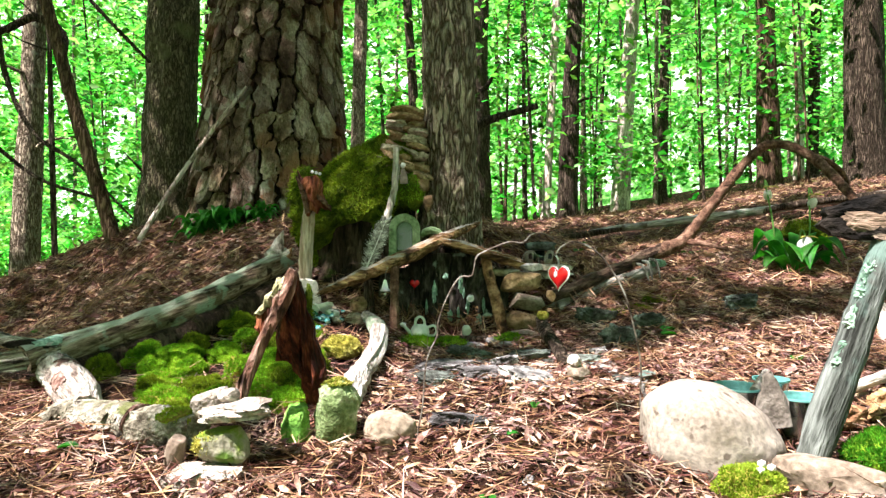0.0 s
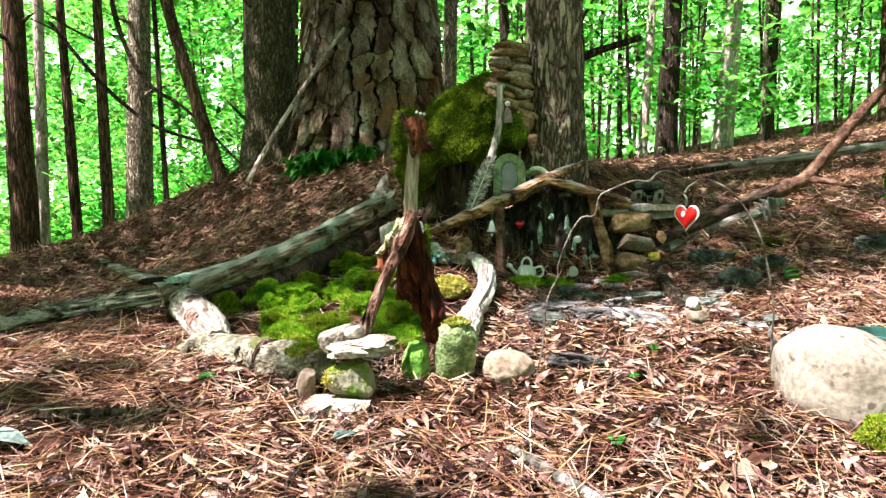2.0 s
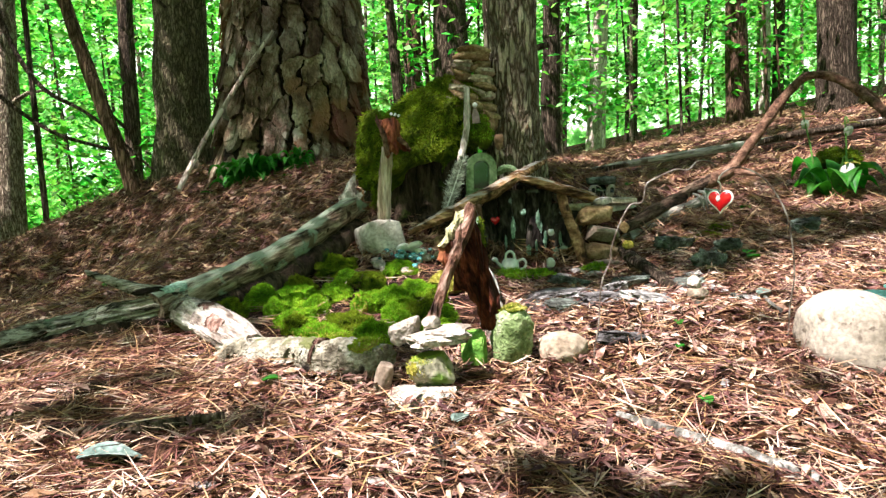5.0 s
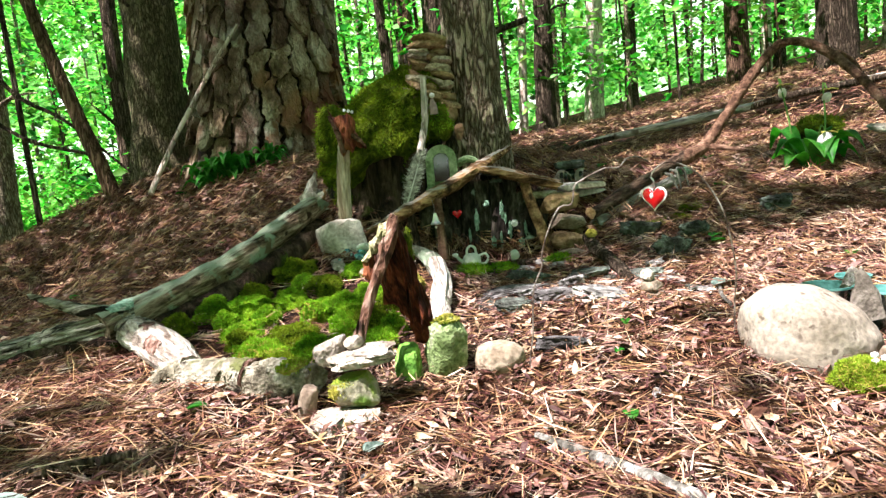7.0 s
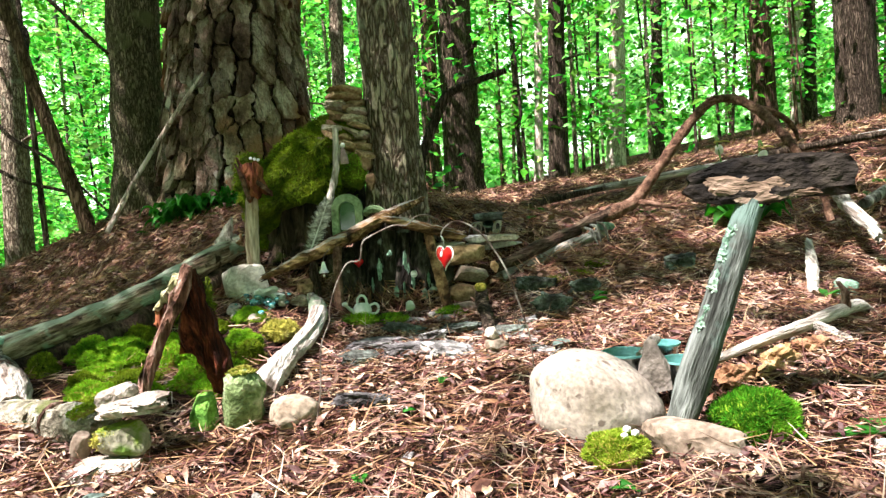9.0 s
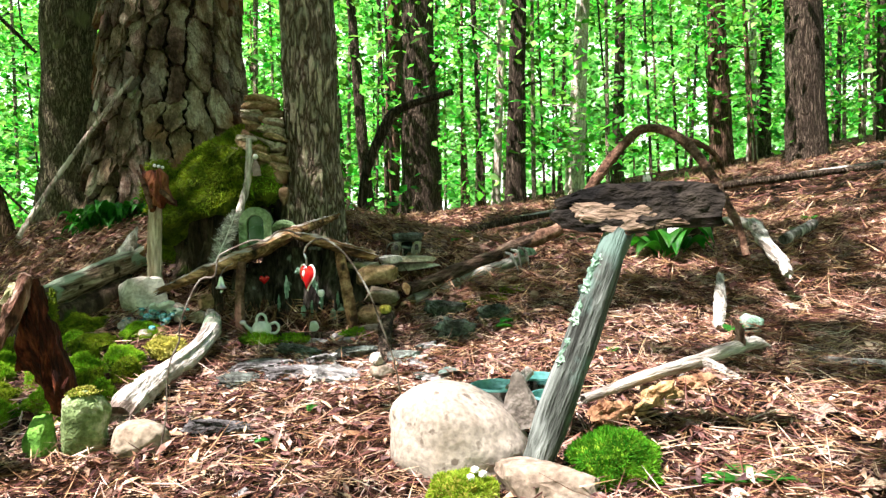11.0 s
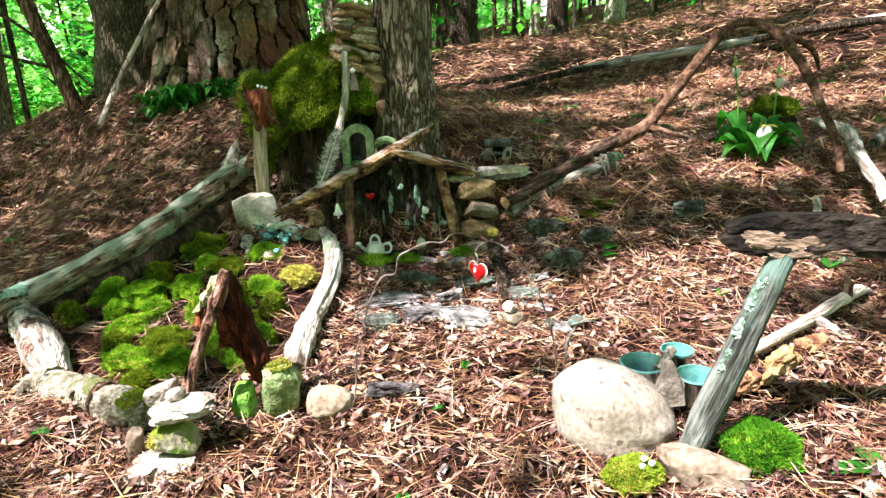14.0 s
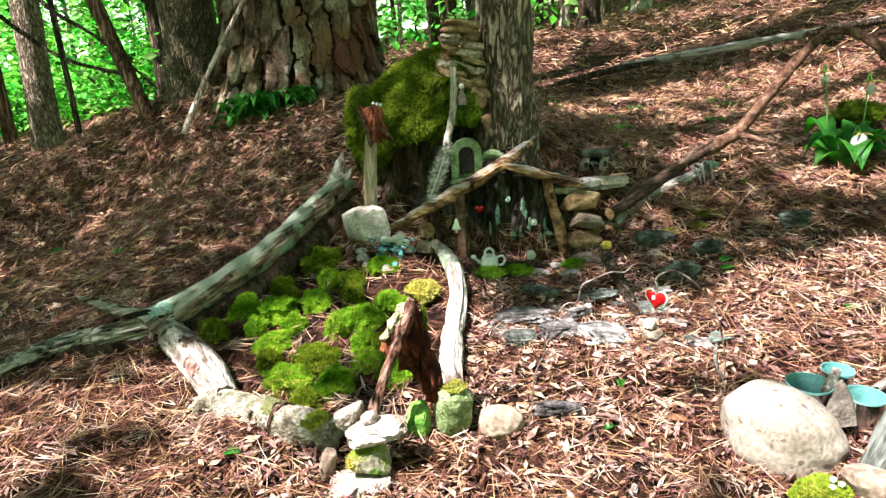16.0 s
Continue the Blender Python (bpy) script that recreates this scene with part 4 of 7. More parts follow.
part("branch", tube([(-1.944, 3.695, 0.697), (-2.212, 3.663, 0.784), (-2.416, 3.687, 0.912), (-2.619, 3.687, 1.104), (-2.880, 3.687, 1.417)], [.009, .010, .012, .013, .012], 8, .05, .2, .05, 34), "bark_dark", leaner)
part("branch", tube([(-2.160, 3.743, 1.489), (-2.240, 3.887, 1.673), (-2.400, 3.887, 1.769), (-2.608, 3.887, 1.689), (-2.880, 3.887, 1.689)], [0.024, 0.024, 0.024, 0.0224, 0.016], 8, .05, .2, .05, 35), "bark_dark", leaner)
part("branch", tube([(-2.688, 3.967, 1.889), (-2.624, 3.967, 1.449), (-2.416, 3.887, 1.097), (-2.080, 3.767, 0.889), (-1.760, 3.727, 0.585)], [0.016, 0.016, 0.0128, 0.0096, 0.0064], 8, .05, .2, .05, 36), "bark_dark", leaner)
part("branch", tube([(-1.870, 3.487, 1.729), (-1.706, 3.487, 1.553), (-1.557, 3.487, 1.401)], [0.0112, 0.0112, 0.0096], 6, .05, .2, .05, 37), "bark_dark", leaner)

limb = thing("dead_sapling", (.02, 4.3, gz(.02, 4.3)), "dead crooked sapling with a broken bent top", "sapling")
part("stem", tube([(-.02, 4.3, .35), (.019, 4.3, .70), (.056, 4.3, .873), (.187, 4.3, 1.154), (.253, 4.3, 1.222), (.42, 4.3, 1.28), (.605, 4.3, 1.332)], [.034, .032, .03, .034, .028, .022, .02], 9, .04, .2, .05, 38), "bark_dark", limb)

# thin saplings in the woods
sr = random.Random(12)
for k in range(105):
    y = sr.uniform(9, 27)
    x = sr.uniform(-.62, .72) * (y + .5)
    w = sr.uniform(.012, .035) * (1 + y / 30)
    tree(x, y, w, w * .8, sr.uniform(-.06, .06), sr.choice(["bark_dark", "bark_red", "bark_grey"]), "thin sapling in the woods", seg=7, height=sr.uniform(6, 11), seed=60 + k, group="thin saplings", step=.6, rough=.2, depth=sr.uniform(-.05, .05))

# understory leaves of the woods
lr = np.random.RandomState(21)
nc = 2600
cy = 8.2 + 22 * lr.rand(nc) ** 1.1
cx = lr.uniform(-.75, .8, nc) * (cy + 1)
cz = ground_z(cx, cy) + .10 + (.62 * cy + .6) * lr.rand(nc) ** .9
per = 38
spread = np.repeat((.22 + .018 * cy), per)[:, None] * np.array([1.7, 1.7, .30])
C = np.repeat(np.stack([cx, cy, cz], 1), per, 0) + lr.normal(size=(nc * per, 3)) * spread
size = np.repeat(.06 + .0075 * cy, per) * lr.uniform(.6, 1.4, nc * per)
ang_ = np.repeat(cx / (cy + .2), per)
keep = (C[:, 1] > 7.4) & ~((ang_ > -.62) & (ang_ < -.30) & (np.repeat(lr.rand(nc), per) < .15))
ny_ = lr.uniform(8.5, 22, 620)
nx_ = lr.uniform(-.85, -.22, 620) * ny_
low_ = np.repeat(np.stack([nx_, ny_, ground_z(nx_, ny_) + lr.uniform(.05, .9, 620)], 1), 34, 0) + lr.normal(size=(620 * 34, 3)) * np.array([.42, .42, .14])
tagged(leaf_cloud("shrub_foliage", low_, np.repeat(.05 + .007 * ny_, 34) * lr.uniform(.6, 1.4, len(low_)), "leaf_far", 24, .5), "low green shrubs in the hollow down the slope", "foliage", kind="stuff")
tagged(leaf_cloud("understory_foliage", C[keep], size[keep], "leaf_far", 22, .5), "green leaves of the young woods with painted lit and shaded clumps", "foliage", kind="stuff")

# crowns overhead, with gaps where the sun comes through
orr = np.random.RandomState(31)
GAPS = [(.41, .98, .07, .06), (-.18, 1.50, .06, .15), (.80, .76, .13, .07), (.44, .80, .10, .05), (.57, .80, .12, .05), (.66, .92, .07, .06), (-.80, 1.24, .12, .09), (-.62, 1.08, .10, .06), (.10, 1.28, .30, .09), (.62, 1.42, .24, .13), (-.38, .78, .28, .11), (.20, .69, .24, .08), (1.02, 1.58, .22, .10), (.10, 1.10, .20, .07), (-.24, 1.05, .07, .05), (-.12, .84, .22, .09), (.75, 1.55, .2, .10), (.25, 1.5, .16, .06),
        (1.18, 2.22, .15, .08), (1.05, 1.0, .25, .12), (-.55, 1.55, .09, .05), (.10, 1.45, .2, .05), (.05, .72, .25, .10), (.75, 1.28, .2, .06), (.10, .95, .15, .06), (.85, 1.12, .20, .10), (-.70, .98, .18, .05), (-.95, .72, .20, .06), (-.62, 1.16, .10, .10), (-.30, 1.72, .10, .10),
        (1.5, 3.2, .4, .12), (2.4, 4.2, .6, .15), (-.36, .95, .09, .06), (-.2, 1.12, .08, .10), (-1.5, 1.25, .2, .06), (.69, .86, .06, .06), (-.55, 1.45, .12, .08)]
gx, gy = np.meshgrid(np.arange(-4.2, 4.6, .046), np.arange(-1.6, 5.0, .046))
sx = gx.ravel() + orr.uniform(-.03, .03, gx.size)
sy = gy.ravel() + orr.uniform(-.03, .03, gx.size)
dap = np.array([noise.noise(Vector((a * 2.6, b * 3.6, 1.5))) + .36 * noise.noise(Vector((a * 7, b * 9, 4.5))) for a, b in zip(sx, sy)])
thr = np.where((sx < .4) & (sy > 1.85), np.where((sx > -.25) & (sy < 2.3), .52, .95), np.where((sy > 1.72) & (sy < 3.0) & (sx < 1.35), .30, np.where(sy > 3.4, -.06, np.where(sy > 2.6, .12, .05))))
thr = np.where((sx < -.45) & (sy > 1.4) & (sy <= 1.9), .5, thr)
thr = np.where(np.hypot(sx - .47, sy - 1.0) < .15, .6, np.where((sx > .35) & (sy < .95), .42, thr))
thr = np.where((sx < -.75) & (sy > 1.85) & (sy < 3.0), .47, thr)
sdir = np.array([-SUN.x, -SUN.y]) / math.hypot(SUN.x, SUN.y)
for qx, qy, half, far_ in ((-.965, 3.66, .55, 2.2), (.02, 2.25, .13, .75)):
    along_ = (sx - qx) * sdir[0] + (sy - qy) * sdir[1]
    off_ = np.abs((sx - qx) * sdir[1] - (sy - qy) * sdir[0])
    thr = np.where((along_ > -.5) & (along_ < far_) & (off_ < half), .95, thr)
open_ = dap > thr
for a, b, u, w in GAPS:
    wob = np.array([.45 * noise.noise(Vector((p * 8, q * 10, 9.5))) for p, q in zip(sx, sy)])
    open_ |= (((sx - a) / (u + .05)) ** 2 + ((sy - b) / (w + .055)) ** 2 + wob) < 1
sel = ~open_
sx, sy = sx[sel], sy[sel]
more = (orr.rand(len(sx)) < .25) | (np.hypot(sx + .4, sy - 4.1) < .9) & (orr.rand(len(sx)) < .6)
sx, sy = np.concatenate([sx, sx[more] + .023]), np.concatenate([sy, sy[more] - .023])
hh = orr.uniform(4.6, 6.4, len(sx))
P_ = np.stack([sx + SUN.x / SUN.z * hh, sy + SUN.y / SUN.z * hh, ground_z(sx, sy) + hh], 1)
wx, wy = np.meshgrid(np.arange(-9, 10, .13), np.arange(-7, 9, .13))
wx = wx.ravel() + orr.uniform(-.07, .07, wx.size)
wy = wy.ravel() + orr.uniform(-.07, .07, wy.size)
rim_ = np.maximum(np.abs(wx - .3) / 9.0, np.abs(wy - 1) / 7.5)
wd = np.array([noise.noise(Vector((a * 1.1, b * 1.1, 2.5))) + .5 * noise.noise(Vector((a * 3, b * 3, 6.5))) for a, b in zip(wx, wy)])
inner = (wx > -4.1) & (wx < 4.5) & (wy > -1.5) & (wy < 4.9)
ww = ~inner & (wd < np.where(((wx > .3) & (wy > 4.5)) | ((wx < -2.2) & (wy > 2.8)), -.02, .22)) & (rim_ + .35 * wd < .9)
wx, wy = wx[ww], wy[ww]
wh = orr.uniform(4.6, 6.6, len(wx))
wide_leaves = np.stack([wx + SUN.x / SUN.z * wh, wy + SUN.y / SUN.z * wh, ground_z(wx, wy) + wh], 1)
tagged(leaf_cloud("overhead_leaves", wide_leaves, .27 * orr.uniform(.7, 1.2, len(wx)), "leaf_over", 34, 1.2), "leafy crowns overhead shading the woods round the clearing", "foliage", kind="stuff")
over = leaf_cloud("overhead_leaves", P_, np.full(len(P_), .11) * orr.uniform(.8, 1.2, len(P_)), "leaf_over", 33, 1.2)
tagged(over, "leafy crowns overhead shading the clearing", "foliage", kind="stuff")


# ---------------- left: logs, moss garden, stones ----------------
fork = thing("forked_log", (-.965, 1.49, gz(-.965, 1.49)), "lichen-green fallen log with a splintered end and a forked butt", "log")
part("stem", tube([(-1.0, 1.47, .165), (-.86, 1.66, .205), (-.737, 1.835, .258), (-.62, 2.05, .335), (-.565, 2.16, .375)], [.038, .039, .040, .039, .040], 22, .014, .14, .07, 41, jag=(0, .085)), "log_green", fork)
# dark band below the stem: rotten wood plus the shadow under the log
part("rotten_side", tube([(-.985, 1.455, .115), (-.85, 1.635, .150), (-.72, 1.81, .195), (-.60, 2.03, .265), (-.55, 2.13, .31)], [.024, .034, .040, .040, .03], 14, .02, .3, .1, 39), "stump_wood", fork, "rotten underside that also stands in for the shade beneath")
part("splinter", tube([(-.575, 2.14, .378), (-.566, 2.165, .425), (-.556, 2.18, .460), (-.549, 2.19, .488)], [.036, .026, .013, .003], 12, .008, .3, .15, 44, flat=.6, ridge=.4), "wood_white", fork)
part("splinter", tube([(-.545, 2.16, .37), (-.528, 2.18, .405), (-.522, 2.19, .43)], [.014, .008, .003], 8, .01, .3, .1, 48), "wood_brown", fork)
LIMB_R = [.030, .026, .022, .020, .018, .016]
LIMB = [(-.93, 1.52, .175), (-1.08, 1.48, .153), (-1.20, 1.495, .130), (-1.31, 1.41, .114), (-1.42, 1.30, .100), (-1.58, 1.18, .082)]
part("limb", tube(LIMB, LIMB_R, 22, .010, .22, .14, 42, ridge=.5), "limb_wood", fork)
# same under the limb: rot and shaded hollow in one dark tube
part("rotten_side", tube([(-.96, 1.495, .13), (-1.09, 1.465, .118), (-1.21, 1.475, .102), (-1.32, 1.385, .088), (-1.43, 1.28, .074)], [.018, .020, .018, .016, .010], 12, .02, .3, .12, 38), "stump_wood", fork, "rotten underside that also stands in for the shade beneath")
part("lichen", bark_patch(LIMB[:3], LIMB_R[:3], .02, .30, 30, 130, .003, 35), "fungus", fork, "ruffled green-grey lichen patch")
part("lichen", bark_patch([(-1.0, 1.47, .165), (-.86, 1.66, .205), (-.737, 1.835, .258)], [.038, .039, .040], .05, .20, 50, 150, .003, 36), "fungus", fork, "ruffled green-grey lichen patch")
part("stub", tube([(-.95, 1.50, .185), (-1.05, 1.485, .212), (-1.10, 1.486, .232), (-1.15, 1.487, .252)], [.022, .016, .012, .007], 12, .010, .2, .08, 43, jag=(0, .02)), "limb_wood", fork)
peel = thing("peeled_log", (-.72, 1.24, gz(-.72, 1.24)), "bleached crooked log with peeling bark", "log")
PL = [(-.945, 1.485, .150), (-.90, 1.43, .150), (-.83, 1.35, .143), (-.765, 1.27, .130), (-.71, 1.20, .110)]
PR_ = [.026, .036, .042, .041, .034]
part("limb", tube(PL, PR_, 26, .008, .16, .06, 45, jag=(.02, .02), ridge=.22), "wood_peel", peel)
PB = [(-.765, 1.175, .098), (-.70, 1.175, .104), (-.60, 1.125, .108), (-.505, 1.06, .112), (-.44, 1.03, .116)]
PBR = [.028, .035, .034, .037, .031]
part("stem", tube(PB, PBR, 26, .008, .20, .08, 49, jag=(.02, .02), ridge=.16), "peel_bark", peel, "mottled grey-olive butt")
for k, (t0, t1, a0, a1, th_, m_) in enumerate([(.02, .16, 20, 150, .006, "peel_bark"), (.38, .52, 60, 115, .003, "bark_strip"), (.60, .76, 15, 60, .003, "bark_strip"), (.20, .34, 100, 165, .004, "wood_grey")]):
    part("bark", bark_patch(PL, PR_, t0, t1, a0, a1, th_, 920 + k), m_, peel, "torn dark scrap of bark")
for k, (t0, t1, a0, a1, th_, m_) in enumerate([(.02, .14, 20, 150, .005, "peel_bark"), (.40, .60, 30, 150, .005, "peel_bark"), (.62, .645, 10, 175, .004, "bark_strip"), (.72, .95, 60, 165, .006, "peel_bark")]):
    part("bark", bark_patch(PB, PBR, t0, t1, a0, a1, th_, 930 + k), m_, peel, "loose plate of mottled bark")
moss("moss_clump", (-.470, 1.040, .140), (.060, .055, .035), "dry yellow-green moss on the peeled log", ("moss_gold", "lime_tuft"), 1400, .004, 47)

# hollow bark tent
tent = thing("bark_tent", (-.29, 1.05, gz(-.29, 1.05)), "rotten red-brown stump shell standing like a tent", "wood shell")
TK = .000405
TP = [(-.268 + TK * a, .402 - TK * b) for a, b in ((0, 0), (-26, 40), (-52, 85), (-100, 216), (-148, 334), (-198, 465), (-238, 590), (-184, 592), (-122, 400), (-50, 242), (22, 111), (22, 13))]
part("leg", plate(TP, lambda z: 1.045 - .19 * (.402 - z), .024, 51, .012), "leg_wood", tent)
TP = [(-.268 + TK * a, .402 - TK * b) for a, b in ((14, 20), (38, 90), (62, 177), (92, 310), (126, 420), (138, 500), (130, 612), (84, 622), (50, 600), (34, 495), (-12, 435), (-80, 405), (-66, 250), (-6, 85))]
part("shell", plate(TP, lambda z: 1.066 + .06 * (.402 - z), .044, 52, .012), "shell_wood", tent)
TP = [(-.268 + TK * a, .402 - TK * b) for a, b in ((-10, 40), (-36, 46), (-66, 40), (-80, 84), (-104, 118), (-146, 190), (-132, 206), (-104, 172), (-76, 160), (-34, 112))]
part("crust", plate(TP, lambda z: 1.050 - .19 * (.402 - z), .026, 54, .016), "lichen_pale", tent, "pale yellow lichen crust along the broken edge")
TP = [(-.268 + TK * a, .402 - TK * b) for a, b in ((-150, 205), (-110, 165), (-46, 105), (-60, 170), (-84, 240), (-118, 320), (-134, 290), (-158, 262))]
part("rot", plate(TP, lambda z: 1.060 - .19 * (.402 - z), .030, 56, .014), "wood_red", tent, "crumbling red rot under the crust")
moss("moss_clump", (-.244, 1.080, .325), (.014, .018, .10), "thin green moss on the rotten stump shell", ("moss_olive", "olive_tuft"), 260, .005, 55)

# stacked stones beside it
solo("base_stone", rock((-.372, .91, .080), (.135, .085, .040), 61, .30, .6, 4, fine=.08, rot=12, tilt=(4, -4)), "stone_pale", "pale flat stone under a small stack", "stone", "stacked stones")
mst = thing("mossy_stone", (-.355, .935, .09), "squat mossy stone in a small stack", "stone", "stacked stones")
part("stone", rock((-.355, .935, .121), (.085, .075, .062), 62, .16, .5), "stone_mossy", mst)
moss("moss_clump", (-.372, .915, .128), (.045, .03, .035), "yellow-green moss on the stacked stone", ("moss_gold", "gold_tuft"), 450, .006, 63)
cap = thing("cap_stone", (-.340, .945, .155), "pale flaky cap stone on the small stack", "stone", "stacked stones")
for k, (dx, dy, dz, w, d, hh_, r_) in enumerate([(0, 0, -.006, .118, .092, .018, 8), (-.008, .004, .004, .104, .084, .016, 24), (.016, .006, .012, .084, .070, .016, -14), (.034, .010, .004, .05, .06, .02, 40)]):
    part("flake", rock((-.340 + dx, .945 + dy, .172 + dz), (w, d, hh_), 640 + k, .34, .45, 4, rot=r_, tilt=(3 * k - 4, 4 - 3 * k), fine=.12), "stone_pale", cap)
solo("pebble", rock((-.350, .955, .198), (.038, .024, .024), 65, .15, .2, 2, rot=30), "stone_pale", "small pale pebble on the cap stone", "stone", "stacked stones")
solo("wedge_stone", rock((-.398, 1.0, .178), (.075, .035, .045), 66, .2, .3, rot=25, tilt=(0, -25)), "stone_pale", "pale wedge stone leaning on the stack", "stone", "stacked stones")
solo("side_stone", rock((-.436, .948, .103), (.032, .034, .072), 67, .1, .2, tilt=(0, 12)), "stone", "upright oval stone beside the stack", "stone", "stacked stones")
solo("green_stone", rock((-.262, 1.066, .112), (.058, .060, .098), 79, .16, .42, 4, fine=.08, cuts=6, tilt=(0, -4)), "algae", "small upright stone covered in bright green algae", "stone")
blk = thing("mossy_block", (-.190, 1.06, .08), "upright lichen-green block stone with a mossy top", "stone")
part("block", rock((-.190, 1.06, .138), (.088, .076, .130), 70, .22, .42, 4, fine=.05, cuts=7, freq=1.5), "stone_lichen", blk)
moss("moss_clump", (-.188, 1.06, .196), (.050, .042, .014), "yellow-green moss cap on the block stone", ("moss_olive", "gold_tuft"), 900, .003, 71, rough=.6)
solo("round_stone", rock((-.096, 1.055, .114), (.096, .080, .070), 72, .10, .15), "stone", "smooth rounded tan stone at the garden edge", "stone")

solo("driftwood_stick", tube([(-.228, 1.905, .222), (-.205, 1.84, .215), (-.180, 1.74, .200), (-.172, 1.63, .182), (-.178, 1.52, .165), (-.19, 1.40, .150), (-.198, 1.26, .128), (-.195, 1.20, .115)], [.016, .023, .025, .024, .023, .024, .027, .025], 20, .008, .2, .09, 73, jag=(.05, .02), ridge=.25), "stick_wood", "bleached curved driftwood stick edging the moss garden", "driftwood")

# moss garden
mr_ = random.Random(81)
spots = [(-.68, 1.60, .12, .09), (-.60, 1.88, .13, .10), (-.77, 1.62, .09, .07), (-.53, 1.36, .11, .09), (-.44, 1.54, .12, .09), (-.66, 1.44, .10, .07), (-.40, 1.84, .10, .07),
         (-.50, 1.76, .12, .08), (-.58, 1.66, .10, .07), (-.35, 1.40, .08, .07), (-.47, 1.25, .10, .07), (-.58, 1.26, .10, .07), (-.33, 1.27, .07, .06), (-.70, 1.76, .09, .06), (-.36, 1.62, .08, .06), (-.83, 1.50, .07, .05),
         (-.62, 1.52, .07, .05), (-.50, 1.50, .06, .05), (-.56, 1.78, .06, .05), (-.66, 1.68, .06, .04), (-.42, 1.42, .06, .05), (-.47, 1.66, .06, .05), (-.40, 1.33, .06, .05), (-.52, 1.17, .06, .05), (-.72, 1.52, .06, .05), (-.31, 1.52, .05, .05), (-.30, 1.36, .05, .04), (-.64, 1.34, .06, .05)]
for k, (x, y, w, d) in enumerate(spots):
    hgt = mr_.uniform(.045, .085)
    gold = k in (5, 11, 17, 22)
    tone = ("moss_gold", "moss_tuft") if gold else ("moss_olive", "olive_tuft") if k % 2 else ("moss", "moss_tuft")
    moss("moss_clump", (x, y, gz(x, y) + .012), (w * 1.08, d * 1.08, hgt), "soft yellow-green moss cushion in the garden" if gold else "soft bright green moss cushion in the garden",
         tone, int(7000 * w / .1), .008, 82 + k, group="moss garden", rot=mr_.uniform(0, 180), width=.0013, rough=.55, freq=2.2)
moss("moss_clump", (-.268, 1.665, .165), (.10, .085, .06), "golden dry moss cushion beside the driftwood", ("moss_gold", "gold_tuft"), 1500, .008, 110)

# grey stone, gems and pebbles by the stump
solo("fieldstone", rock((-.470, 2.01, .265), (.178, .12, .14), 111, .16, .40, 4, rot=-12), "stone_bright", "pale grey fieldstone beside the stump", "stone")
solo("fieldstone", rock((-.262, 1.985, .250), (.062, .055, .065), 112, .1, .2), "stone_brown", "brown rounded stone under the roof beam", "stone", "stones under the eave")
solo("fieldstone", rock((-.272, 1.925, .200), (.062, .055, .070), 113, .1, .2), "stone", "tan rounded stone under the roof beam", "stone", "stones under the eave")
gr_ = random.Random(114)
for k in range(42):
    x, y = -.385 + gr_.gauss(0, .034), 1.89 + gr_.gauss(0, .024)
    s = gr_.uniform(.008, .017)
    solo("glass_gem", rock((x, y, gz(x, y) + .02 + gr_.uniform(0, .018)), (s * 1.3, s, s * .8), 115 + k, .1, .1, 1, rot=gr_.uniform(0, 180)), "gem", "glossy blue-green glass gem", "gem", "glass gems")
for k, (x, y, s) in enumerate([(-.475, 1.92, .034), (-.465, 1.875, .036), (-.42, 1.83, .038), (-.385, 1.82, .036), (-.318, 1.905, .032), (-.45, 1.845, .026), (-.35, 1.98, .03)]):
    solo("pebble", rock((x, y, gz(x, y) + s * .4), (s * 1.2, s, s * .75), 170 + k, .12, .15, 2), "stone_pale", "small pale pebble round the gems", "stone", "pebbles round the gems")
for k in range(5):
    a = k * 1.3
    x, y = -.37 + .03 * math.cos(a), 1.92 + .02 * math.sin(a)
    solo("glass_shard", rock((x, y, .232 + .006 * k), (.05, .034, .02), 180 + k, .2, .5, 2, rot=40 * k, tilt=(30, 20)), "ceramic", "pale sea-green glass shard", "glass", "sea glass")

# ---------------- mossy stump with tower and door ----------------
stump = thing("stump", (-.27, 2.36, gz(-.27, 2.36)), "old broken stump with dark furrowed wood", "stump")
part("body", tube([(-.27, 2.38, .20), (-.27, 2.37, .30), (-.28, 2.37, .45), (-.26, 2.36, .56), (-.20, 2.35, .66)], [.30, .25, .22, .20, .12], 36, .025, .12, .05, 190, ridge=.22, grain=30), "stump_wood", stump)
for k, (a, l, r) in enumerate([(-2.6, .22, .05), (-2.1, .26, .055), (-1.75, .22, .05), (-1.35, .20, .05), (-.9, .24, .05), (-.4, .2, .05)]):
    cx_, cy_ = math.cos(a), math.sin(a)
    part("root", tube([(-.27 + cx_ * .19, 2.37 + cy_ * .19, .42), (-.27 + cx_ * .25, 2.37 + cy_ * .25, .30), (-.27 + cx_ * (.22 + l * .5), 2.37 + cy_ * (.22 + l * .5), .19)], [r * .6, r * .8, r * .5], 9, .02, .25, .1, 191 + k), "stump_wood", stump)
hump = moss("moss_mound", (-.305, 2.30, .592), (.56, .38, .30), "thick olive-green moss mound draped over the stump", ("moss_olive", "olive_tuft"), 26000, .017, 200, droop=.6, rough=.34, sub=4, width=.0022, tilt=(0, -37))
moss("moss_clump", (-.245, 2.24, .695), (.26, .20, .19), "olive moss rising to the little tower", ("moss_olive", "olive_tuft"), 9000, .016, 199, droop=.5, rough=.45, width=.0020, tilt=(0, -35))
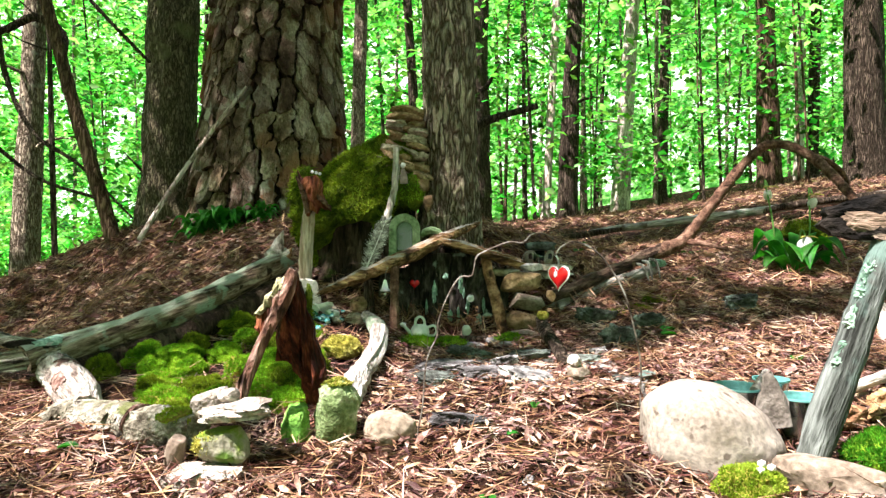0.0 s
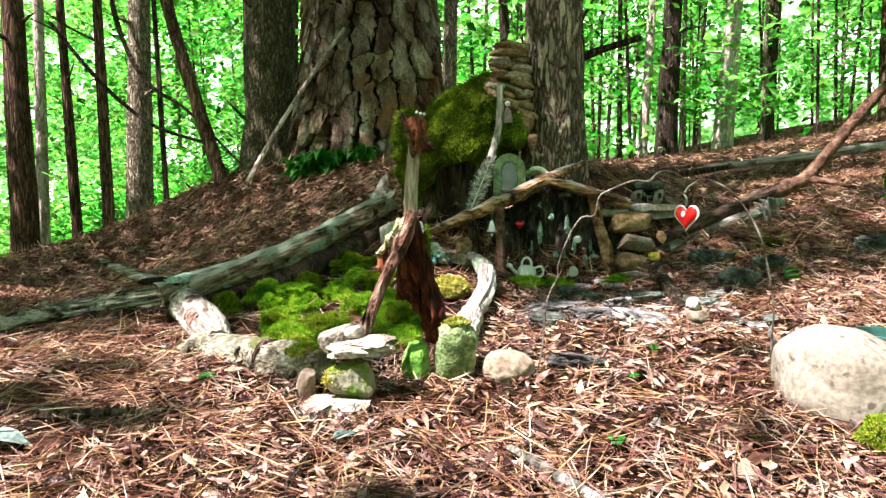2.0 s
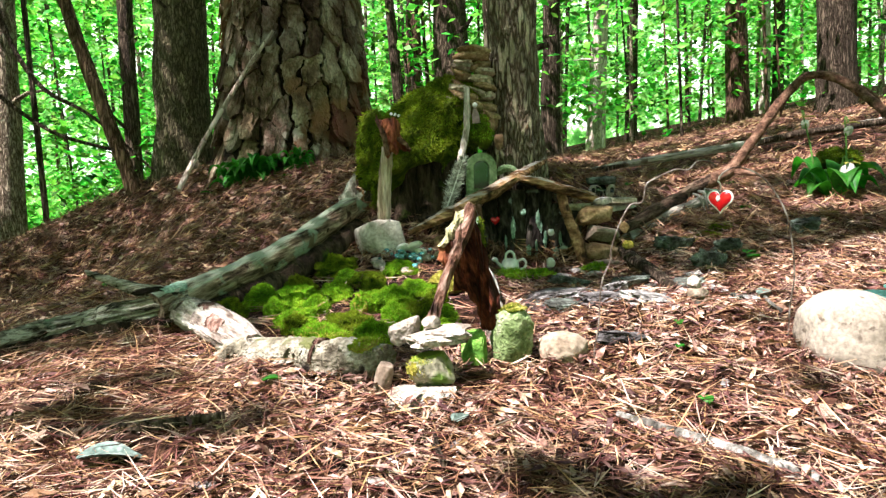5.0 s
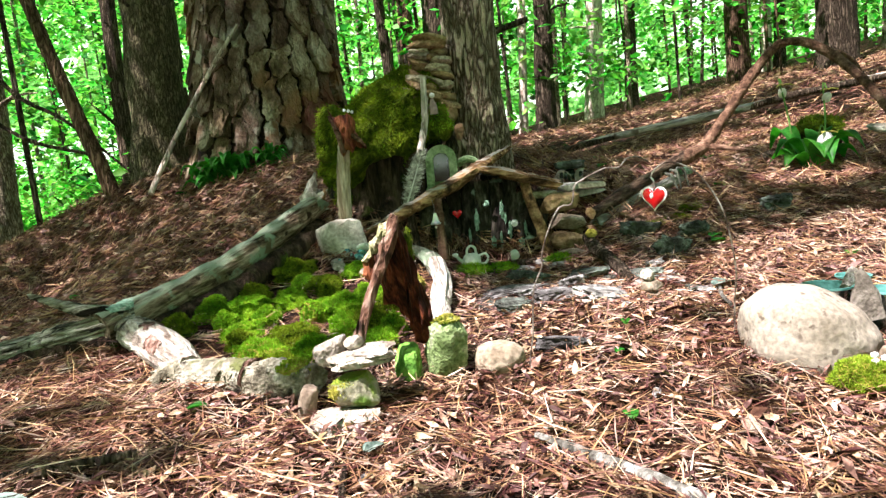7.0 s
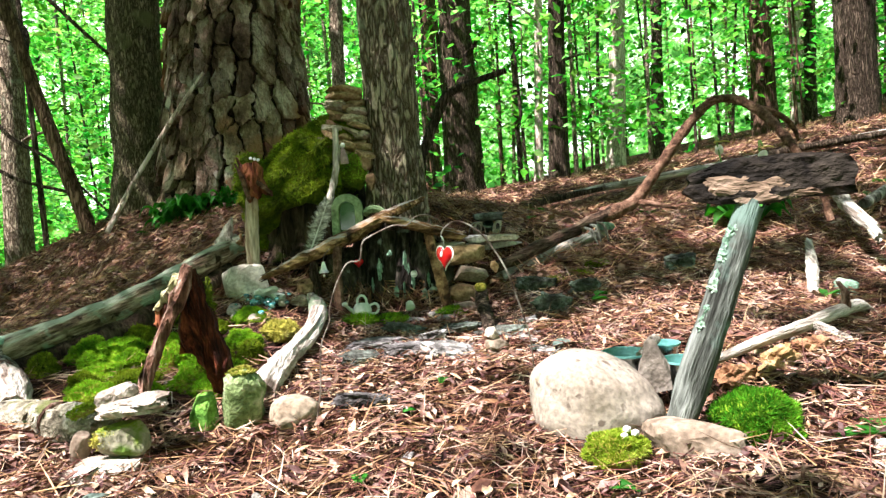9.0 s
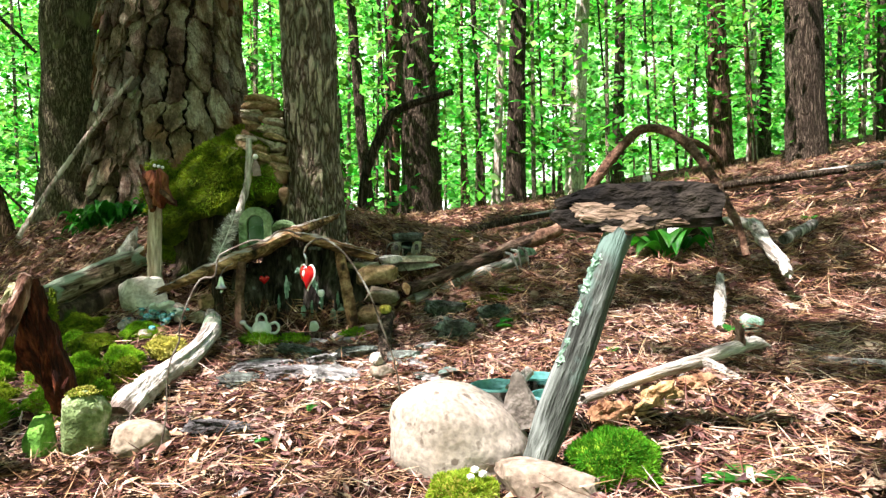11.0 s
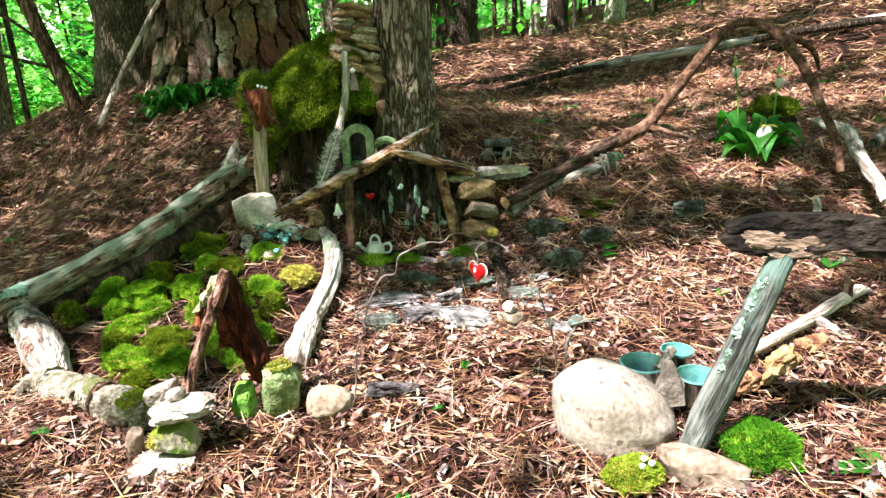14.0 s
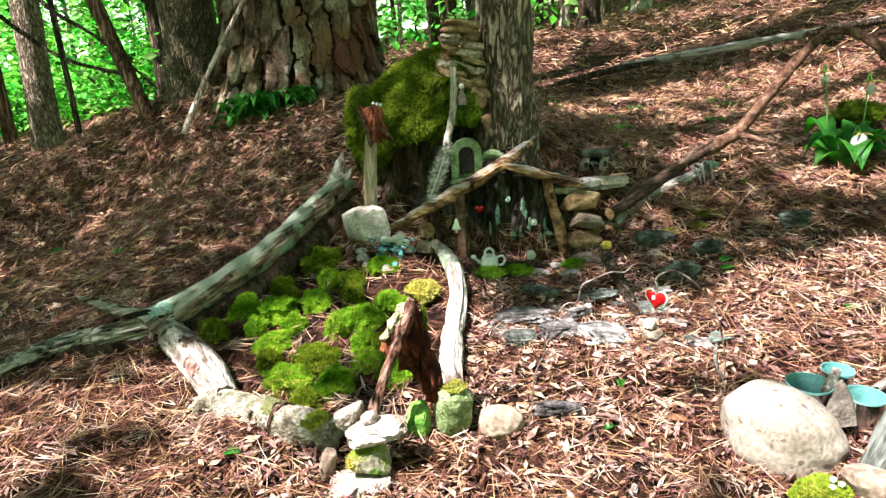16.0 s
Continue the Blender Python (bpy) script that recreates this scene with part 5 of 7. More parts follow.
moss("moss_clump", (-.475, 2.20, .62), (.10, .10, .16), "green moss drape on the stump's edge", ("moss_olive", "olive_tuft"), 1800, .022, 201, droop=.7)
moss("moss_clump", (-.115, 2.155, .615), (.10, .08, .12), "dark green moss beside the tree trunk", ("moss_olive", "moss_tuft"), 1400, .012, 202, droop=.5)

tw = random.Random(210)
z = .672
k = 0
while z < .880:
    m_ = 3 if z < .74 else 2 if z < .85 else 1
    span = .175 - .46 * (z - .672)
    for j in range(m_):
        w = span / m_ * tw.uniform(1.15, 1.6)
        hgt_ = tw.uniform(.020, .034)
        solo("tower_stone", rock((-.142 + (j - (m_ - 1) / 2) * span / m_ + tw.uniform(-.012, .012) + .10 * (z - .67), 2.19 + tw.uniform(-.02, .02), z + hgt_ / 2 - .05 * (j - (m_ - 1) / 2) * span), (w, .085 * tw.uniform(.8, 1.2), hgt_), 211 + k, .24, .45, 3, rot=tw.uniform(-40, 40), tilt=(tw.uniform(-16, 16), 14 + tw.uniform(-14, 14)), fine=.08),
             tw.choice(["stone_brown", "stone_brown", "stone_brown", "stone"]), "thin flat tan stone in the little tower", "stone", "stone tower")
        k += 1
    z += .0185
solo("fieldstone", rock((-.085, 2.165, .655), (.075, .06, .085), 240, .12, .4), "stone_brown", "brown stone wedged under the tower", "stone")
solo("fieldstone", rock((-.052, 2.12, .575), (.035, .03, .06), 241, .12, .3), "stone_brown", "small upright tan stone behind the door", "stone")

solo("prop_stick", tube([(-.196, 2.070, .480), (-.185, 2.085, .535), (-.168, 2.10, .60), (-.160, 2.11, .66), (-.158, 2.115, .76)], [.012, .013, .011, .012, .010], 9, .012, .25, .08, 242), "wood_white", "weathered brown twig propped against the mossy mound", "twig")
charm = thing("hanging_charm", (-.134, 2.095, .655), "pale pink gauze charm with a white bead head", "ornament")
part("gown", tube([(-.132, 2.095, .640), (-.133, 2.095, .668), (-.134, 2.095, .692)], [.015, .012, .004], 10, .006, .35, .2, 243, flat=.6), "charm", charm)
part("bead", rock((-.134, 2.093, .700), (.018, .018, .018), 244, 0, 0, 2), "white", charm, "round white bead")

fdoor = thing("fairy_door", (-.128, 2.045, .40), "small green arched resin door with a dark window", "toy door")


def arch_plate(cx, y, z0, w, h, t, n=14):
    """An upright arched plate: its outline runs up one side, round the top and down."""
    r = w / 2
    ring = [(cx - r, z0)] + [(cx - r * math.cos(math.pi * k / n), z0 + h - r + r * math.sin(math.pi * k / n)) for k in range(n + 1)] + [(cx + r, z0)]
    v = [(a, y, b) for a, b in ring] + [(a, y + t, b) for a, b in ring]
    m = len(ring)
    f = [tuple(range(m)), tuple(range(2 * m - 1, m - 1, -1))] + [(k + m, (k + 1) % m + m, (k + 1) % m, k) for k in range(m)]
    return np.array(v), f


def arch_ring(cx, y, z0, w, h, band, t, n=14):
    r, q = w / 2, w / 2 - band
    out = [(cx - r, z0)] + [(cx - r * math.cos(math.pi * k / n), z0 + h - r + r * math.sin(math.pi * k / n)) for k in range(n + 1)] + [(cx + r, z0)]
    inn = [(cx - q, z0)] + [(cx - q * math.cos(math.pi * k / n), z0 + h - r + q * math.sin(math.pi * k / n)) for k in range(n + 1)] + [(cx + q, z0)]
    m = len(out)
    v = [(a, y, b) for a, b in out] + [(a, y, b) for a, b in inn] + [(a, y + t, b) for a, b in out] + [(a, y + t, b) for a, b in inn]
    f = []
    for k in range(m - 1):
        f += [(k, k + 1, m + k + 1, m + k), (2 * m + k + 1, 2 * m + k, 3 * m + k, 3 * m + k + 1), (k + 1, k, 2 * m + k, 2 * m + k + 1), (m + k, m + k + 1, 3 * m + k + 1, 3 * m + k)]
    return np.array(v), f


part("frame", arch_ring(-.126, 2.030, .405, .100, .134, .024, .030), "door", fdoor, smooth=False)
part("panel", arch_plate(-.128, 2.050, .406, .066, .115, .006), "door", fdoor, smooth=False)
part("window", arch_plate(-.126, 2.043, .424, .048, .088, .006), "dark", fdoor, "dark glossy arched window", smooth=False)
part("threshold", rock((-.128, 2.03, .402), (.11, .045, .018), 246, .1, .8, 2), "door", fdoor)
solo("scroll_ornament", tube([(-.075, 2.05, .47), (-.05, 2.05, .485), (-.02, 2.05, .482), (.0, 2.05, .465)], [.016, .02, .016, .008], 10, .008, .2, .1, 247, flat=.7), "door", "dark green scroll ornament beside the little door", "ornament")

fe = thing("feather", (-.235, 2.0, .37), "barred grey feather stuck upright beside the little door", "feather")
fq = np.random.RandomState(249)
ft = fq.rand(900) ** .8
fc = np.array([-.252, 2.0, .350]) + ft[:, None] * np.array([.068, .033, .172])
fsd = np.where(fq.rand(900) < .5, -1.0, 1.0)
fway = fsd[:, None] * np.array([.90, .1, -.36]) + np.array([.36, .15, .85]) * (.55 + .5 * ft)[:, None] + fq.normal(0, .16, (900, 3))
V_, q_, t_ = ribbon_field(fc, fway, .030 * (.55 + .6 * np.sin(math.pi * np.clip(ft, .08, .95))) * fq.uniform(.7, 1.2, 900), np.full(900, .0022), .5, 248)
blade_object("vane", V_, q_, t_, "feather", fe)
part("quill", tube([(-.252, 2.0, .35), (-.215, 2.018, .44), (-.184, 2.033, .522)], [.003, .0022, .001], 6, .01, 0, 0, 248), "white", fe)

post = thing("driftwood_post", (-.45, 2.08, .25), "upright bleached stick topped by a red-brown root knot", "post")
part("stick", tube([(-.452, 2.078, .27), (-.450, 2.07, .36), (-.442, 2.06, .46), (-.430, 2.045, .56)], [.020, .023, .022, .020], 16, .010, .15, .07, 250, jag=(.01, .01), ridge=.15), "post_wood", post)
KP = [(-.466, .676), (-.446, .650), (-.428, .654), (-.405, .664), (-.392, .648), (-.385, .615), (-.374, .582), (-.352, .546), (-.386, .556), (-.400, .536), (-.416, .552), (-.430, .530), (-.441, .565), (-.446, .61)]
part("knot", plate(KP, lambda z: 2.012 + .1 * (z - .55), .046, 251, .016), "wood_red", post, "jagged red-brown root knot")
for k, (a, b) in enumerate([((-.428, .54), (-.462, .655)), ((-.418, .55), (-.402, .655)), ((-.410, .60), (-.355, .552)), ((-.430, .60), (-.395, .545))]):
    part("splinter", tube([(a[0], 2.0, a[1]), ((a[0] + b[0]) / 2 + .006, 1.988, (a[1] + b[1]) / 2), (b[0], 1.99, b[1])], [.009, .008, .003], 8, .008, .4, .2, 254 + k), "wood_red" if k % 2 else "vine", post)
for k, x in enumerate((-.412, -.400, -.389)):
    part("pearl", rock((x, 1.995, .668 - .003 * k), (.011, .011, .011), 253, 0, 0, 1), "white", post, "tiny white pearl")

# ---------------- the little wooden house ----------------
house = thing("fairy_house", (.0, 1.98, gz(.0, 1.98)), "little lean-to house of bark beams, posts and bark slabs", "toy house")
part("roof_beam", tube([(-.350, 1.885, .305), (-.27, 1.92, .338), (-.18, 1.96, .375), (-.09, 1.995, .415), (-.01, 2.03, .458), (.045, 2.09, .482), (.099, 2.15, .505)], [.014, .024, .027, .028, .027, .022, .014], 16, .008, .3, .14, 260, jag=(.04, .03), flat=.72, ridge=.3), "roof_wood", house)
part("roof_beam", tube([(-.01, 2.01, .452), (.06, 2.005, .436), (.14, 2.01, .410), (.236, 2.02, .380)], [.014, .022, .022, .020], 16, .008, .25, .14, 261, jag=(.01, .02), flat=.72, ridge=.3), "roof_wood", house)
# panels added behind the beams to keep light out of the interior
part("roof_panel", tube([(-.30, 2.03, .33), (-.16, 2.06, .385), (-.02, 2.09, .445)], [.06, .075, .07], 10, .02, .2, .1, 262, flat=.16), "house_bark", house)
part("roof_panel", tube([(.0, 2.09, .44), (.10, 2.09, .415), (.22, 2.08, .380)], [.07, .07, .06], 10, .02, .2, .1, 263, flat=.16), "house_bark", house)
part("post", tube([(-.146, 1.90, .155), (-.150, 1.92, .26), (-.152, 1.955, .372)], [.016, .014, .014], 9, .012, .2, .08, 264), "vine", house)
part("post", tube([(.180, 1.925, .165), (.165, 1.955, .25), (.145, 2.0, .33), (.132, 2.02, .40)], [.016, .018, .017, .015], 9, .012, .2, .08, 265), "wood_brown", house)
part("post", tube([(-.225, 1.97, .17), (-.232, 1.98, .25), (-.236, 1.99, .33)], [.018, .017, .015], 9, .012, .2, .08, 266), "bark_dark", house)
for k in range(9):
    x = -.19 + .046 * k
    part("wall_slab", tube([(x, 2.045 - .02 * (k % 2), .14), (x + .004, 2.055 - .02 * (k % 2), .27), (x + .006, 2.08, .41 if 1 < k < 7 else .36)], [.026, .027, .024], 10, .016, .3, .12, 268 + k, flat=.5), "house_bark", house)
part("sill", tube([(-.12, 1.90, .155), (.0, 1.885, .158), (.16, 1.88, .160)], [.010, .012, .010], 8, .015, .25, .1, 280), "bark_dark", house)
for k, (x, z, w, h) in enumerate([(-.03, .29, .014, .05), (.052, .318, .012, .045), (.062, .29, .008, .03), (.075, .25, .010, .05), (.02, .215, .014, .035), (.11, .20, .016, .04), (.045, .22, .008, .05), (.125, .25, .008, .04), (-.055, .24, .008, .04), (.005, .34, .014, .016)]):
    solo("lichen_patch", rock((x, 2.010, z), (w, .012, h), 281 + k, .8, 0, 3, freq=2.6, fine=.2), "fungus", "pale grey-green lichen flake on the house wall", "lichen", "lichen on the house wall")
solo("white_shell", rock((.082, 1.955, .275), (.022, .018, .022), 287, .15, .1, 2), "white", "small white shell on the house wall", "shell")
solo("sea_glass_stone", rock((.065, 1.90, .182), (.034, .024, .036), 288, .15, .3, 2), "ceramic", "pale blue-white sea glass at the house front", "stone")

bell = thing("hanging_bell", (-.168, 1.80, .30), "small silver bell hanging from the roof beam", "bell")
bprof = [(.0, .342), (.004, .340), (.0055, .334), (.008, .326), (.0095, .318), (.0145, .311), (.014, .308), (.008, .313)]
bvv, bff = [], []
for r_, z_ in bprof:
    for k in range(14):
        a = 2 * math.pi * k / 14
        bvv.append((-.168 + r_ * math.cos(a), 1.80 + r_ * math.sin(a), z_))
for j in range(len(bprof) - 1):
    for k in range(14):
        a, b = j * 14 + k, j * 14 + (k + 1) % 14
        bff.append((a, b, b + 14, a + 14))
part("cup", (np.array(bvv), bff), "silver", bell)
part("clapper", rock((-.168, 1.80, .300), (.008, .008, .010), 289, 0, 0, 1), "silver", bell)
part("cord", tube([(-.168, 1.80, .343), (-.169, 1.83, .358), (-.170, 1.93, .372)], [.0012, .0012, .0012], 5, .01, 0, 0, 290), "wire", bell)

rc = thing("red_charm", (-.09, 1.975, .30), "small dark red heart charm on the house wall", "ornament")


def heart(cx, y, cz, w, t, bulge=1.0, seg=40, rings=5):
    """A puffed heart facing the camera side."""
    pts = []
    for k in range(seg):
        a = 2 * math.pi * k / seg
        pts.append((16 * math.sin(a) ** 3 / 32, (13 * math.cos(a) - 5 * math.cos(2 * a) - 2 * math.cos(3 * a) - math.cos(4 * a)) / 32))
    v, f = [], []
    for side in (-1, 1):
        for j in range(rings):
            s = 1 - j / rings
            d = t / 2 * (1 - s * s) ** .5 * bulge
            for (a, b) in pts:
                v.append((cx + a * s * w, y + side * d, cz + b * s * w))
        v.append((cx, y + side * t / 2 * bulge, cz))
    n = seg * rings + 1
    for side in (0, 1):
        o = side * n
        for j in range(rings - 1):
            for k in range(seg):
                a, b = o + j * seg + k, o + j * seg + (k + 1) % seg
                f.append((a, b, b + seg, a + seg) if side else (b, a, a + seg, b + seg))
        for k in range(seg):
            a, b = o + (rings - 1) * seg + k, o + (rings - 1) * seg + (k + 1) % seg
            f.append((a, b, o + n - 1) if side else (b, a, o + n - 1))
    return np.array(v), f


part("heart", heart(-.092, 1.985, .318, .030, .010), "red", rc)

# watering can
can = thing("watering_can", (-.070, 1.84, .168), "pale green glazed toy watering can with a hooped handle", "watering can")
prof = [(.0, .168), (.024, .168), (.031, .176), (.033, .190), (.030, .204), (.024, .212), (.022, .215), (.019, .212), (.0, .209)]
cv, cf = [], []
for r_, z_ in prof:
    for k in range(22):
        a = 2 * math.pi * k / 22
        cv.append((-.070 + r_ * math.cos(a), 1.84 + r_ * .9 * math.sin(a), z_))
for j in range(len(prof) - 1):
    for k in range(22):
        a, b = j * 22 + k, j * 22 + (k + 1) % 22
        cf.append((a, b, b + 22, a + 22))


def can_part(name, vf, m):
    v, f = vf
    o = np.array([-.070, 1.84, .168])
    part(name, (o + (np.asarray(v) - o) * .84, f), m, can)


can_part("body", (np.array(cv), cf), "ceramic")
can_part("spout", tube([(-.094, 1.835, .184), (-.112, 1.83, .198), (-.124, 1.825, .213)], [.009, .006, .005], 10, .006, 0, 0, 291), "ceramic")
can_part("rose", rock((-.128, 1.824, .217), (.022, .018, .016), 292, .05, 0, 2), "white")
can_part("top_handle", tube([(-.086, 1.84, .208), (-.084, 1.84, .232), (-.070, 1.84, .243), (-.056, 1.84, .232), (-.054, 1.84, .208)], [.0045] * 5, 9, .005, 0, 0, 293), "ceramic")
can_part("side_handle", tube([(-.042, 1.84, .207), (-.022, 1.84, .212), (-.012, 1.84, .196), (-.022, 1.84, .178), (-.040, 1.84, .178)], [.0045] * 5, 9, .005, 0, 0, 294), "ceramic")
moss("moss_clump", (-.07, 1.80, .162), (.10, .05, .03), "green moss below the watering can", ("moss", "moss_tuft"), 700, .012, 295)
moss("moss_clump", (.02, 1.83, .155), (.09, .05, .03), "green moss along the house front", ("moss", "moss_tuft"), 600, .010, 296)
moss("moss_clump", (.20, 1.84, .165), (.09, .05, .03), "green moss along the house front", ("moss", "moss_tuft"), 600, .010, 297)

# front step stones
for k, (x, y, w, d, m) in enumerate([(.07, 1.84, .10, .05, "stone_grey"), (.15, 1.86, .06, .05, "slab"), (.235, 1.885, .085, .05, "stone"), (.25, 1.84, .07, .05, "stone"), (.175, 1.80, .07, .05, "stone_grey")]):
    solo("step_stone", rock((x, y, gz(x, y) + .012), (w, d, .026), 300 + k, .2, .6, 2, rot=10 * k - 20), m, "flat grey-tan stone along the house front", "stone", "front stones")
# retaining stones
for k, (at, size_, m, r_) in enumerate([((.245, 2.03, .318), (.135, .10, .072), "stone_brown", 5), ((.255, 2.0, .262), (.125, .10, .060), "stone", -6), ((.245, 1.96, .208), (.115, .09, .056), "stone_brown", 8),
                                        ((.20, 2.08, .350), (.12, .09, .03), "stone", 4), ((.285, 2.10, .366), (.08, .07, .03), "stone_grey", 0), ((.36, 2.14, .362), (.19, .09, .026), "stone", 4), ((.345, 2.18, .338), (.20, .08, .03), "stone_grey", -5), ((.30, 2.02, .218), (.05, .05, .05), "stone_brown", 0)]):
    solo("wall_stone", rock(at, size_, 310 + k, .14, .5, 3, rot=r_), m, "stacked tan and brown stone beside the little house", "stone", "little retaining wall")
solo("yellow_pebble", rock((.281, 1.802, .240), (.036, .030, .028), 320, .12, .2, 2), "moss_gold", "small bright yellow stone", "stone")
solo("dark_root", tube([(.285, 1.86, .215), (.283, 1.76, .198), (.29, 1.60, .175), (.29, 1.46, .152)], [.019, .019, .017, .012], 12, .010, .25, .10, 321, ridge=.2), "bark_dark", "dark brown root lying before the wall", "root")
for k, (z, s) in enumerate([(.138, (.078, .062, .030)), (.163, (.054, .046, .028)), (.187, (.036, .032, .030))]):
    solo("cairn_stone", rock((.286 + .012 * (2 - k), 1.345, z), s, 322 + k, .12, .35, 2, rot=30 * k), ["stone", "stone", "stone_pale"][k], "small smooth stone of a three-stone cairn", "stone", "cairn")

# tiny stone cottage
cot = thing("toy_cottage", (.335, 2.25, .37), "tiny pale stone cottage with dark windows and a dark roof", "toy house")
for x in (.300, .368):
    v, f = rock((x, 2.25, .398), (.038, .04, .052), 330, .06, .85, 2)
    part("wall", (v, f), "stone_pale", cot)
    part("window", arch_plate(x, 2.2265, .390, .013, .020, .003, 8), "dark", cot, "dark arched window", smooth=False)
part("passage", rock((.334, 2.262, .395), (.05, .03, .05), 331, .06, .8, 2), "dark", cot)
part("roof", rock((.334, 2.255, .434), (.125, .07, .035), 332, .25, .5, 3), "slab_dark", cot)
solo("wire_hoop", tube([(.262, 2.19, .36), (.272, 2.185, .405), (.295, 2.18, .418), (.318, 2.18, .400), (.325, 2.18, .36)], [.002] * 5, 6, .008, 0, 0, 333), "wire", "thin bent grey wire hoop before the cottage", "wire")

# branch, arch and broken bits
fb = thing("fallen_branch", (.342, 2.01, .25), "dark brown fallen branch with a cut pale end", "branch")
part("stem", tube([(.342, 2.01, .278), (.45, 2.12, .305), (.56, 2.22, .338), (.70, 2.32, .385), (.80, 2.385, .425)], [.020, .021, .022, .023, .020], 16, .010, .25, .16, 340, jag=(.01, .01), ridge=.15), "root_wood", fb)
part("cut_end", rock((.337, 2.004, .277), (.012, .040, .042), 348, .15, .2, 3, rot=40, tilt=(0, -12)), "cut_wood", fb, "pale cut wood end")
wt = thing("broken_branch", (.5, 2.16, .27), "bleached broken branch with hanging splinters", "branch")
part("stem", tube([(.36, 2.03, .24), (.50, 2.165, .285), (.60, 2.22, .312), (.73, 2.27, .35)], [.018, .018, .02, .018], 10, .015, .25, .1, 341, jag=(.02, .02)), "splinter_wood", wt)
for k, (x, y, z) in enumerate([(.497, 2.15, .29), (.71, 2.24, .372), (.735, 2.24, .378), (.69, 2.24, .362)]):
    part("splinter", tube([(x - .02, y, z + .012), (x + .005, y - .004, z), (x + .012 + .004 * k, y - .008, z - .05 - .008 * (k % 3))], [.004, .006, .002], 7, .008, .3, .1, 342 + k), "wood_grey", wt)
part("knot", rock((.75, 2.26, .375), (.07, .04, .03), 347, .35, .2, 2), "fungus", wt)
avine = thing("arched_vine", (.76, 2.37, gz(.76, 2.37)), "thick brown vine bent into an arch", "vine")
part("stem", tube([(.76, 2.37, .405), (.86, 2.41, .435), (.909, 2.42, .467), (.993, 2.42, .573), (1.088, 2.42, .70), (1.172, 2.42, .789), (1.215, 2.40, .811), (1.275, 2.36, .797), (1.335, 2.29, .73), (1.345, 2.16, .635), (1.352, 2.05, .53), (1.36, 1.97, .44), (1.365, 1.94, .36)],
                         [.028, .025, .022, .020, .019, .0175, .0165, .016, .0175, .015, .0135, .012, .011], 12, .015, .25, .10, 350), "vine", avine)
part("side_shoot", tube([(1.30, 2.33, .765), (1.40, 2.36, .745), (1.47, 2.38, .70), (1.50, 2.39, .64)], [.013, .012, .010, .006], 9, .015, .2, .08, 354), "vine", avine)
part("side_shoot", tube([(.90, 2.42, .455), (.96, 2.36, .44), (1.02, 2.31, .42)], [.012, .009, .005], 9, .015, .2, .08, 355), "vine", avine)
lg = thing("fallen_log", (2.2, 5.6, gz(2.2, 5.6)), "long grey fallen log across the slope", "log")
part("stem", tube([(.95, 5.12, .492), (1.25, 5.15, .543), (1.6, 5.16, .588), (2.2, 5.18, .662), (2.8, 5.2, .742), (3.5, 5.3, .838), (4.3, 5.5, .94)], [.018, .026, .030, .031, .030, .027, .024], 16, .05, .15, .05, 351, jag=(.05, 0)), "far_log_wood", lg)
part("butt", tube([(.60, 5.08, .41), (.80, 5.08, .455), (1.05, 5.09, .505), (1.35, 5.11, .55)], [.014, .022, .026, .016], 12, .05, .2, .05, 352, jag=(.06, .03)), "bark_dark", lg, "dark rotten butt end")
part("fork", tube([(2.45, 5.18, .69), (2.75, 5.10, .75), (3.2, 5.05, .80), (3.9, 5.05, .87)], [.022, .028, .028, .022], 12, .05, .2, .05, 353), "bark_dark", lg, "dark forked limb")

# lady's slipper plant
plant = thing("orchid_plant", (1.26, 2.33, gz(1.26, 2.33)), "lady's slipper orchids with broad green leaves and pale pouch flowers", "plant")


def broad_leaf(base, yaw, length, width, lift, seed):
    v, f = [], []
    n = 9
    d = np.array([math.cos(yaw), math.sin(yaw)])
    s = np.array([-d[1], d[0]])
    for k in range(n):
        t = k / (n - 1)
        w = width / 2 * math.sin(math.pi * (.06 + .94 * t) ** .8) * (1 if t < 1 else .1)
        c = np.array([*(np.array(base[:2]) + d * length * (t - .12 * t * t)), base[2] + length * (lift * t - (lift * .9 + .1) * t * t)])
        for j, q in enumerate((-1, -.5, 0, .5, 1)):
            v.append(c + np.array([*(s * w * q), abs(q) * w * .5 + .004 * ((j % 2) - .5)]))
    for k in range(n - 1):
        for j in range(4):
            a = k * 5 + j
            f.append((a, a + 1, a + 6, a + 5))
    return np.array(v), f


